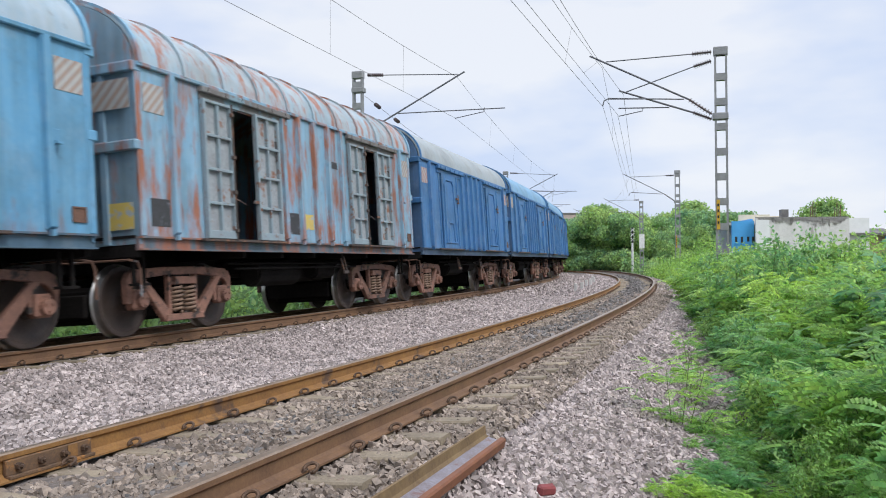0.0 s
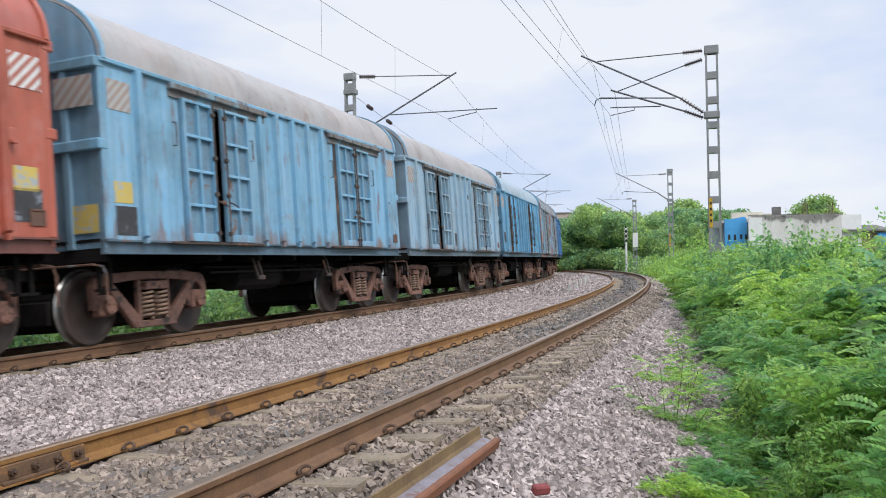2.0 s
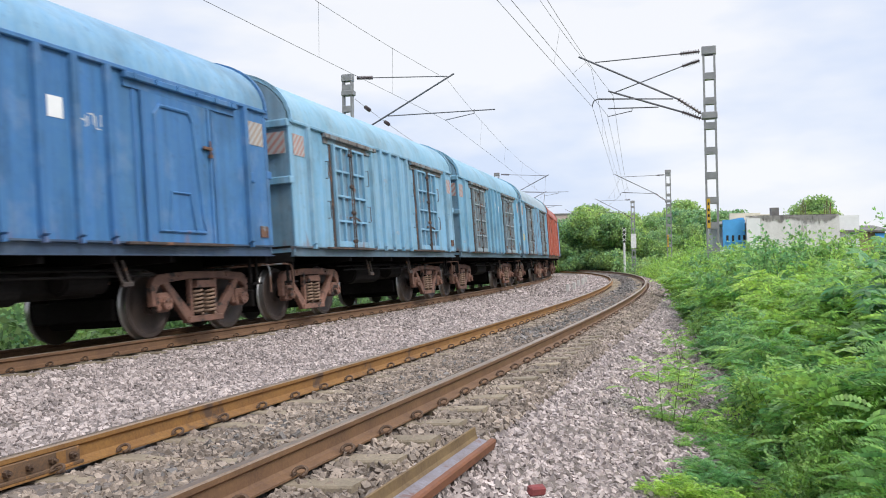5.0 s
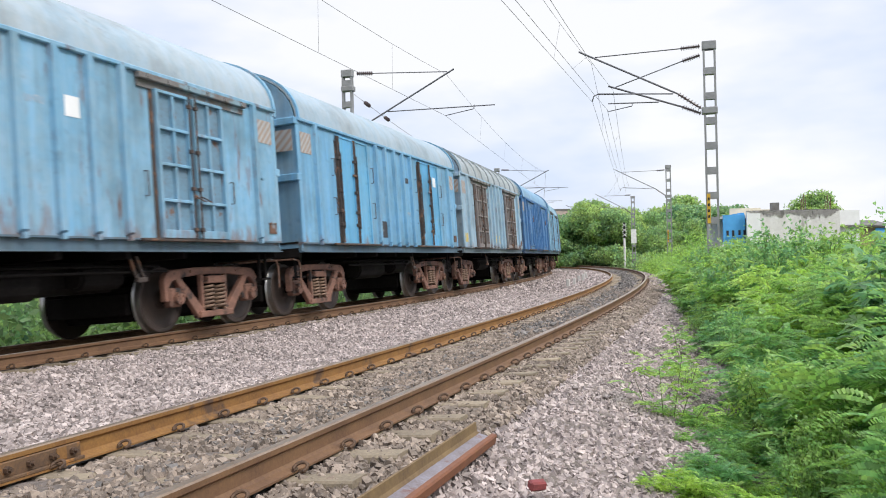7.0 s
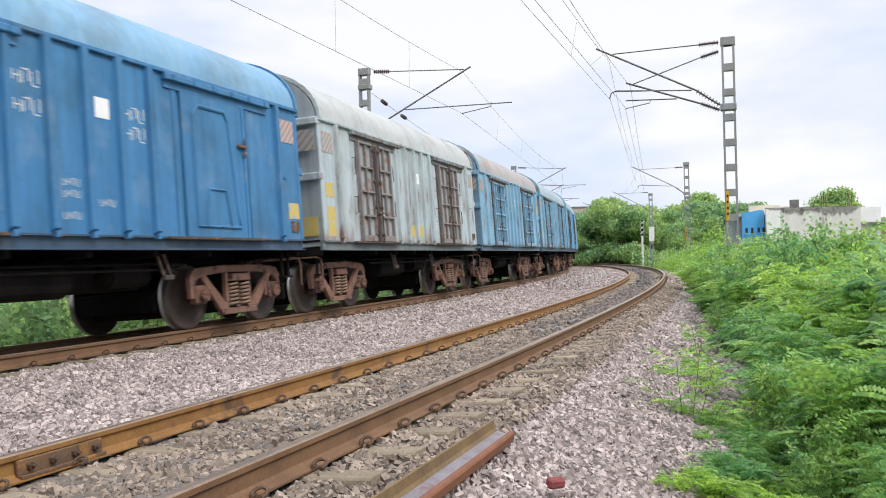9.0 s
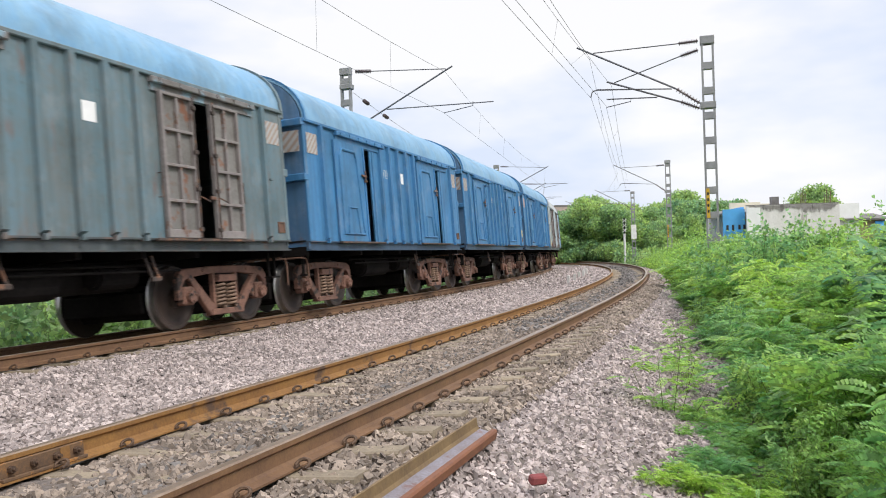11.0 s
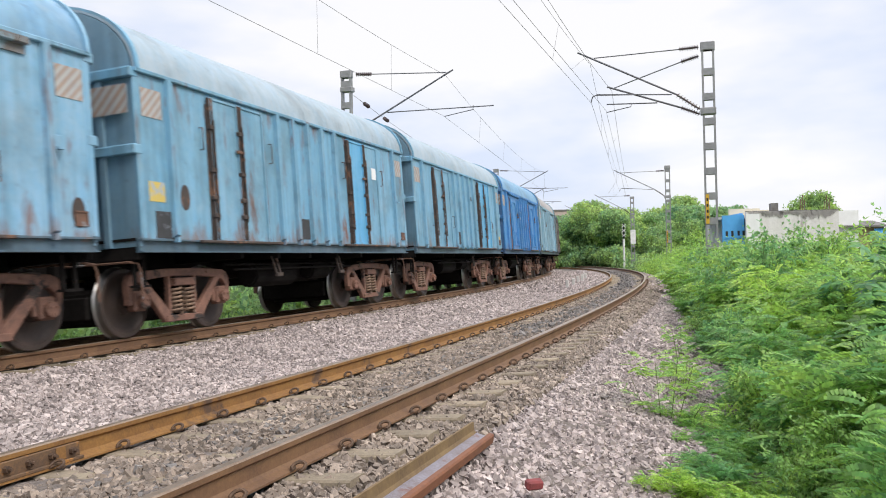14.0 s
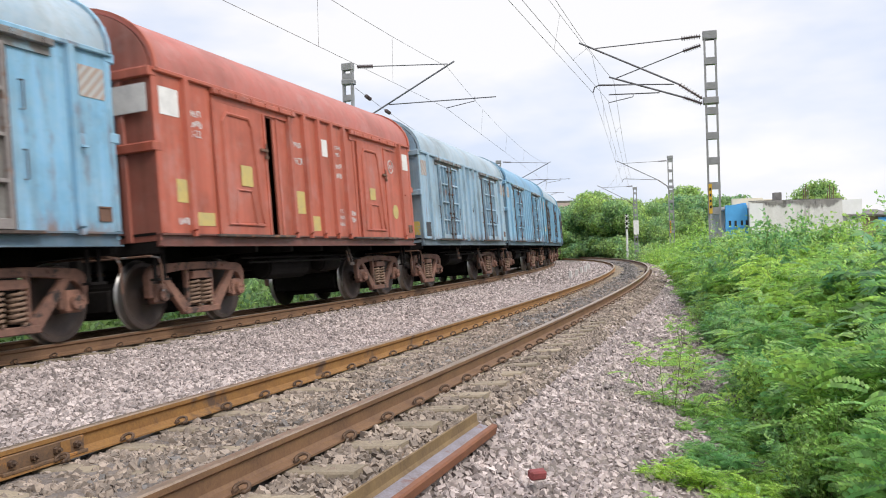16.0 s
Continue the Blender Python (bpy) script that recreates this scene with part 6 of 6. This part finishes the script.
def build_plants():
    rng = random.Random(5)
    feather = [bush_mesh(100 + i, 0.95 + 0.12 * i, 0.62, 190) for i in range(4)]
    castor = [bush_mesh(200 + i, 1.2 + 0.15 * i, 0.6, 300, "castor") for i in range(3)]
    scrub = [bush_mesh(300 + i, 1.0, 0.8, 460, "leaf") for i in range(3)]
    broad = [bush_mesh(250 + i, 1.05 + 0.2 * i, 0.6, 420, "broad") for i in range(3)]
    sprig = [bush_mesh(150 + i, 0.95, 0.55, 30, size=0.75) for i in range(3)]
    low = [bush_mesh(350 + i, 0.18, 0.42, 150, size=0.42) for i in range(2)]
    protos = {"feather": [bush(m, "bright green feathery shrub on the trackside bank") for m in feather],
              "castor": [bush(m, "dark green broad-leaved castor shrub on the bank") for m in castor],
              "broad": [bush(m, "light green small-leaved shrub on the trackside bank") for m in broad],
              "sprig": [bush(m, "sparse slender green sprig leaning over the ballast") for m in sprig],
              "low": [bush(m, "low bright green weed at the ballast edge", "weed", "weeds at the ballast edge") for m in low]}
    used = set()

    def put(kind, x, y, z, scale):
        p = next((q for q in protos[kind] if q.name not in used), None) or rng.choice(protos[kind])
        m = pose(x, y, z, rng.uniform(-8, 8), rng.uniform(-8, 8), rng.uniform(0, 360)) @ Matrix.Diagonal((scale, scale, scale * rng.uniform(0.85, 1.15), 1))
        if p.name in used:
            q = copy_thing(p, Matrix())
        else:
            q = p
            used.add(p.name)
        q.matrix_basis = m
        if math.hypot(x, y) < 14:
            SWAYING.append(q)

    far = Soup()

    def far_put(kind_meshes, x, y, z, scale, tall=1.0):
        me = rng.choice(kind_meshes)[0]
        v = np.empty(len(me.vertices) * 3, np.float32)
        me.vertices.foreach_get("co", v)
        v = v.reshape(-1, 3)
        a = rng.uniform(0, 6.28)
        R = np.array([[math.cos(a), -math.sin(a), 0], [math.sin(a), math.cos(a), 0], [0, 0, 1]])
        v = (v @ R.T) * np.array([scale, scale, scale * tall]) + np.array([x, y, z])
        far.quads(v.reshape(-1, 4, 3)[::FAR_THIN])

    for s in np.arange(4.2, 24, 0.66):
        for row in range(6):
            o = BANK(s) + 0.55 + row * 0.85 + rng.uniform(-0.25, 0.25)
            x, y = (float(c) for c in line_points(s + rng.uniform(-0.3, 0.3), o))
            if y < 3.0 or x * x + y * y < 9:
                continue
            w = rng.random()
            k = "castor" if w > (0.98 if row < 2 else 0.80 if row < 4 else 0.5) else "feather" if w < 0.52 else "broad"
            put(k, x, y, float(bed_height(o)) - 0.05, rng.uniform(0.65, 1.3) * (0.72 if row == 0 else 1.0 + (0.04 if k == "castor" else 0.13) * row))
    for s in np.arange(17, 31, 0.8):
        for row in range(4):
            o = BANK(s) + 1.1 + row * 0.95 + rng.uniform(-0.3, 0.3)
            x, y = (float(c) for c in line_points(s + rng.uniform(-0.4, 0.4), o))
            put("broad" if rng.random() < 0.6 else "feather", x, y, float(bed_height(o)) - 0.05, rng.uniform(1.15, 1.6) + 0.12 * row)
    for s, o, sc in SPRIGS:
        x, y = (float(c) for c in line_points(s, o))
        put("sprig" if sc > 0.5 else "low", x, y, float(bed_height(o)) - 0.02, sc)
    for x, y, sc in TALL:
        put("castor", x, y, -1.05, sc * 0.95)
        if y > 9:
            put("feather", x - 0.45, y + 0.2, -1.0, sc * 0.95)
    for s in np.arange(4.5, 9.5, 0.17):
        o = BANK(s) + rng.uniform(-0.55, 0.2)
        x, y = (float(c) for c in line_points(s, o))
        put("low", x, y, float(bed_height(o)), rng.uniform(0.5, 0.9))
    for s in np.arange(26, 66, 0.9):
        for row in range(6):
            o = BANK(s) + 0.6 + row * 1.1 + rng.uniform(-0.3, 0.3)
            x, y = (float(c) for c in line_points(s, o))
            far_put(scrub if rng.random() < 0.6 else broad, x, y, float(bed_height(o)), rng.uniform(1.0, 1.7) * (0.7 if row == 0 else 1.15))
    tagged(new("bank_scrub", far.mesh("bank_scrub", LEAF_A)), "dense bright green scrub along the far bank", "scrub", kind="stuff")
    far = Soup()
    for s in np.arange(-6, 70, 1.1):
        for row in range(3):
            x, y = (float(c) for c in line_points(s, -11.3 - row * 1.6 + rng.uniform(-0.5, 0.5)))
            far_put(scrub, x, y, -1.35, rng.uniform(1.2, 2.1))
    for a in np.arange(7.4, 24, 0.5):
        for d in (72, 78, 84, 91):
            dd = d + rng.uniform(-4, 4)
            x = dd * math.tan(radians(a + rng.uniform(-0.3, 0.3)))
            lx = float(line_points(dd, 0)[0])
            if x < lx + 3.4:
                continue
            far_put(scrub, x, dd, -1.3, rng.uniform(1.6, 2.9))
    tagged(new("wild_scrub", far.mesh("wild_scrub", LEAF_C)), "dark green scrub beyond the train and below the trees", "scrub", kind="stuff")
    for m in scrub:
        for me in m:
            bpy.data.meshes.remove(me)
    trees = [tree_meshes(400 + i, 6.5 + 0.6 * i, 3.4 + 0.2 * i, 76) for i in range(4)]
    tprot = []
    for m in trees:
        root = tagged(new("tree"), "dark green broad-crowned tree in the far tree line", "tree", group="far trees")
        part("crown", m[0], None, root)
        part("trunk", m[1], None, root)
        tprot.append(root)
    first = set()
    for x, y, sc in TREES:
        p = next((q for q in tprot if q.name not in first), None) or rng.choice(tprot)
        q = p if p.name not in first else copy_thing(p, Matrix())
        first.add(p.name)
        q.matrix_basis = pose(x, y, -1.3, 0, 0, rng.uniform(0, 360)) @ Matrix.Diagonal((sc, sc, sc * rng.uniform(0.85, 1.1), 1))


FAR_THIN = 3
SWAYING = []
TALL = [(5.0, 10.2, 1.15), (5.5, 10.9, 1.22), (6.2, 11.8, 1.38), (6.9, 12.9, 1.45), (5.9, 12.4, 1.3), (5.3, 9.4, 1.15), (4.9, 8.7, 1.30), (5.5, 9.8, 1.45)]
SPRIGS = [(9.1, 1.85, 0.8), (10.4, 1.9, 0.6), (8.5, 2.0, 0.42), (7.6, 2.25, 0.45), (12.5, 1.15, 0.3), (11.4, 1.95, 0.6), (6.9, 2.4, 0.45), (13.6, 1.75, 0.6)]


def BANK(s):
    """Offset at which the greenery begins."""
    return float(np.interp(s, [4, 7, 10, 16, 25, 40, 60], [2.78, 2.72, 2.45, 1.85, 1.3, 0.95, 1.1])) + 0.12 * math.sin(s * 1.7)


TREES = []
_r = random.Random(9)
for _a, _h in ((8.6, 0.88), (9.6, 0.98), (10.6, 1.07), (11.6, 1.13), (12.5, 1.10), (13.4, 0.97), (14.3, 0.92), (15.2, 0.96), (16.2, 1.05), (17.2, 1.2), (18.1, 1.25), (19.0, 1.18), (19.9, 1.05), (21.0, 0.85), (22.3, 0.75)):
    for _d in (97, 110):
        _rr = _d + _r.uniform(-5, 5)
        TREES.append((_rr * math.tan(radians(_a + _r.uniform(-0.4, 0.4))), _rr, 1.14 * _h * _r.uniform(0.9, 1.1) * _rr / 100))
for _a, _d, _sc in ((24.9, 84, 1.30), (28.0, 66, 0.62), (26.5, 90, 0.80), (29.3, 70, 0.74), (30.6, 70, 0.70)):
    TREES.append((_d * math.tan(radians(_a)), _d, _sc))


# ---- the house behind the bank ----
HOUSE_WHITE = surface("limewash", (0.74, 0.71, 0.69), (0.56, 0.53, 0.51), 0.9, scale=1.2, fine=12, bump=0.2, third=(0.40, 0.36, 0.34), third_at=0.60, third_scale=1.6, stretch=(1, 1, 0.25))
HOUSE_FRESH = surface("fresh_limewash", (0.80, 0.79, 0.79), (0.70, 0.69, 0.69), 0.9, scale=2, bump=0.1)
HOUSE_BLUE = surface("blue_wall", (0.08, 0.36, 0.72), (0.07, 0.30, 0.62), 0.8, scale=2, bump=0.1)


def build_house():
    root = tagged(new("house"), "low white-washed house with a bright blue gable wall", "house")
    root.matrix_basis = pose(22.75, 60, -1.3, 0, 0, -6)

    def wall(name, mat, *b, label="", under=None):
        bm = bmesh.new()
        box(bm, *b)
        return part(name, bm, mat, under or root, label)

    wall("wall", HOUSE_WHITE, 0, 6.5, 0, 0.25, 0, 5.35)
    wall("wall_strip", HOUSE_FRESH, 0.0, 0.95, -0.03, 0.0, 0, 5.2, label="freshly whitewashed strip of wall")
    rng = random.Random(31)
    for x0, x1, deep in ((0.0, 6.5, 0.30), (1.0, 3.0, 0.55), (3.4, 6.3, 0.75)):
        xs = np.linspace(x0, x1, 30)
        low = [5.34 - deep * (0.35 + 0.65 * rng.random()) * (math.sin(math.pi * k / 29) ** 0.4 + 0.02) for k in range(30)]
        bm = bmesh.new()
        y = -0.034 - 0.004 * deep
        top_row, low_row = [bm.verts.new((x, y, 5.345)) for x in xs], [bm.verts.new((x, y, z)) for x, z in zip(xs, low)]
        for k in range(29):
            bm.faces.new((top_row[k], top_row[k + 1], low_row[k + 1], low_row[k]))
        bmesh.ops.solidify(bm, geom=bm.faces[:], thickness=0.002)
        part("rain_stain", bm, STAIN_PALE, root, "grey rain stain under the parapet")
    wall("side_wing", HOUSE_FRESH, 6.5, 8.1, 0.6, 0.85, 0, 5.3, label="white side wing")
    wall("wall", HOUSE_BLUE, -1.55, 0, 0.5, 0.75, 0, 5.15, label="bright blue wall")
    wall("wall", HOUSE_BLUE, -0.25, 0, 0.75, 5.5, 0, 5.3, label="bright blue wall")
    wall("wall", HOUSE_WHITE, 6.25, 6.5, 0.25, 5.25, 0, 5.2)
    wall("wall", HOUSE_WHITE, -1.55, 6.5, 5.25, 5.5, 0, 5.2)
    wall("roof", HOUSE_WHITE, -1.5, 6.25, 0.75, 5.25, 4.9, 5.1)
    wall("parapet", STAIN, 0.0, 6.5, 0.0, 0.25, 5.35, 5.39, label="black-stained parapet edge")
    for x in (-1.35, -0.95, -0.5, -0.15):
        w = wall("window", BLACK, x, x + 0.16, 0.485, 0.50, 3.55 + 0.1 * math.sin(x * 9), 4.0)
        wall("sill", HOUSE_BLUE, x - 0.05, x + 0.21, 0.40, 0.485, 3.48, 3.54, under=w)
    wall("lower_wall", HOUSE_WHITE, -1.75, -1.55, 0.4, 2.0, 0, 3.0)
    wall("water_tank", STAIN, 2.1, 2.6, 1.0, 1.6, 5.1, 6.0)
    wall("wall_stub", CREAM, -0.2, 2.1, 4.0, 4.3, 5.1, 5.80, label="pale cream upper wall")
    wall("upper_ledge", CREAM, 1.2, 2.4, 2.6, 2.9, 5.1, 5.60, label="pale cream ledge")
    for x, h in ((4.3, 1.0), (4.45, 1.3), (4.6, 0.9), (6.0, 0.8), (6.15, 1.2), (6.3, 0.7), (6.4, 1.0)):
        bm = bmesh.new()
        rod(bm, (x, 1.5, 5.0), (x + 0.05, 1.5, 5.3 + h), 0.03, 6)
        part("reinforcing_bar", bm, RUSTED, root, "rusty bare reinforcing bar")
    shed = tagged(new("shed"), "small brown lean-to shed with a blue tarpaulin", "shed")
    shed.matrix_basis = pose(29.5, 60, -1.3, 0, 0, -6)
    wall("wall", SHED, 0, 3.2, 0, 0.2, 0, 4.1, under=shed)
    bm = bmesh.new()
    prism(bm, [(-0.5, 4.05), (2.5, 4.5), (2.5, 4.62), (-0.5, 4.17)], -0.1, 3.4)
    part("roof", bm, STAIN, shed)
    bm = bmesh.new()
    prism(bm, [(-0.6, 3.3), (-0.25, 3.95), (-0.2, 3.95), (-0.5, 3.2)], 2.4, 3.5)
    part("tarpaulin", bm, HOUSE_BLUE, shed, "blue plastic tarpaulin")
    tower = tagged(new("apartment_block"), "pale pink far-off block above the trees", "building")
    tower.matrix_basis = pose(28.6, 185, -1.3, 0, 0, 0)
    wall("wall", HOUSE_PINK, -1.7, 1.7, 0, 6, 0, 12.6, under=tower)
    wall("parapet", STAIN, -1.8, 1.8, -0.1, 0.2, 12.6, 13.0, under=tower)
    for x in (-0.9, 0.9):
        wall("window", BLACK, x - 0.4, x + 0.4, -0.02, 0.0, 10.3, 11.5, under=tower)


CREAM = surface("cream_wall", (0.62, 0.58, 0.45), (0.48, 0.44, 0.36), 0.9, scale=1, bump=0.1)
HOUSE_PINK = surface("peach_wall", (0.55, 0.42, 0.37), (0.42, 0.34, 0.32), 0.9, scale=1, bump=0.1)
STAIN = surface("stained_concrete", (0.20, 0.19, 0.18), (0.10, 0.095, 0.09), 0.9, scale=2, bump=0.2)
STAIN_PALE = surface("rain_stain", (0.56, 0.53, 0.51), (0.40, 0.37, 0.36), 0.9, scale=3, bump=0.1, third=(0.28, 0.26, 0.25), third_at=0.56, third_scale=2.5, stretch=(1, 1, 0.3))
SHED = surface("shed_mud", (0.42, 0.33, 0.22), (0.30, 0.22, 0.15), 0.9, scale=2, bump=0.2)


def build_markers():
    """Concrete stubs between the tracks and the white post at the bend."""
    bm = bmesh.new()
    box(bm, -0.07, 0.07, -0.05, 0.05, -0.2, 0.26, bevel=0.015)
    me = mesh_of("marker_stub", bm, PALE)
    for i, s in enumerate((37.5, 39.5, 44, 46, 49, 51.5, 54)):
        ob = new("marker_stub", me)
        ob.matrix_basis = line_pose(s, -3.3 + 0.1 * (i % 2), -0.24, 4 * math.sin(i * 2.1))
        tagged(ob, "small pale concrete marker stub in the ballast", "marker", group="marker stubs between the tracks")
    post = tagged(new("signal_post"), "white trackside post with a dark latticed top", "post")
    post.matrix_basis = pose(19.5, 85, -0.9, 0, 0, 0)
    bm = bmesh.new()
    rod(bm, (0, 0, 0), (0, 0, 3.7), 0.11, 10)
    part("pole", bm, WHITE, post)
    bm = bmesh.new()
    rod(bm, (0, 0, 3.7), (0, 0, 5.3), 0.09, 8)
    part("top", bm, BLACK, post)
    for k in range(3):
        bm = bmesh.new()
        for s in (-1, 1):
            rod(bm, (-0.2 * s, -0.12, 3.85 + 0.5 * k), (0.2 * s, -0.12, 4.2 + 0.5 * k), 0.035, 5)
        part("cross", bm, WHITE, post)


PALE = surface("pale_concrete", (0.62, 0.59, 0.56), (0.46, 0.44, 0.42), 0.9, scale=8, bump=0.2)


# ---- assembling the place ----
build_ground()
build_bed()
build_rails()
build_joint()
build_spare_rail()
for number in range(FIRST, LAST + 1):
    build_wagon(number)
build_overhead()
build_house()
build_markers()
build_plants()
build_sleepers()
build_ballast()

# ---- motion ----
DRIFT = [(0, 1.19), (0.5, 0.69), (1, 0.76), (1.5, 0.35), (2, 0.50), (2.5, 0.03), (3, 0.27), (3.5, -0.11), (4, 0.02), (4.5, -0.20), (5.2, -0.28), (6, -0.29), (6.5, -0.48), (7, -0.15), (7.5, -0.56), (8, -0.30), (8.5, -0.56), (9, -0.17), (9.5, -0.26), (10.3, -0.21), (11, -0.21), (11.5, -0.37), (12, -0.03), (12.5, -0.23), (13, -0.04), (13.5, -0.23), (14, 0.18), (14.5, -0.01), (15, 0.11), (15.5, -0.01), (16, 0.37)]


def front_at(t):
    """Where along the line the front corner of wagon 0 stands."""
    return 18.75 + 16.534 * t + float(np.interp(t, [d[0] for d in DRIFT], [d[1] for d in DRIFT]))


def motions():
    walk(cam, [(t, pose(x, y, z, 90 + p, r, w)) for t, x, y, z, w, p, r in CAMERA_PATH], EXPOSURES)
    times = [round(0.5 * k, 3) for k in range(33)]
    for n, root in WAGONS.items():
        rows = []
        for t in times:
            c = front_at(t) - LENGTH / 2 - PITCH * n
            xa, ya, _ = on_line(c - 3.5765, FAR)
            xb, yb, _ = on_line(c + 3.5765, FAR)
            rows.append((t, pose((xa + xb) / 2, (ya + yb) / 2, FAR_Z, 0, LEAN, -math.degrees(math.atan2(xb - xa, yb - ya)))))
        walk(root, rows)
    # shrubs and weeds near the track rock in the wind of the train
    for k, ob in enumerate(SWAYING):
        rest, (px, py, pz) = ob.matrix_basis.copy(), ob.location
        turn, phase = rest.to_quaternion().to_matrix().to_4x4(), 0.37 * px + 0.29 * py
        rows = []
        for j in range(41):
            t = 0.4 * j
            gust = 0.6 + 0.5 * math.sin(0.55 * t + phase)
            lean = gust * (1.6 * math.sin(4.1 * t + phase * 2.3 + k) + 1.1 * math.sin(6.7 * t + 1.7 * k))
            side = gust * 1.3 * math.sin(3.3 * t + 2.9 * k)
            rows.append((t, pose(px, py, pz, lean, side, 0) @ turn))
        walk(ob, rows)
    first = None
    for ws, y in WHEELSETS:
        if first is None or y not in first:
            first = first or {}
            rows, k = [], 0
            while k <= 480:
                t = k / FPS
                rows.append((t, pose(0, y, 0.50, -math.degrees((front_at(t) - front_at(0)) / 0.5), 0, 0)))
                k += 1
            walk(ws, rows)
            first[y] = ws.animation_data
        else:
            ws.rotation_mode = "QUATERNION"
            ws.animation_data_create()
            ws.animation_data.action = first[y].action
            ws.animation_data.action_slot = first[y].action_slot


motions()
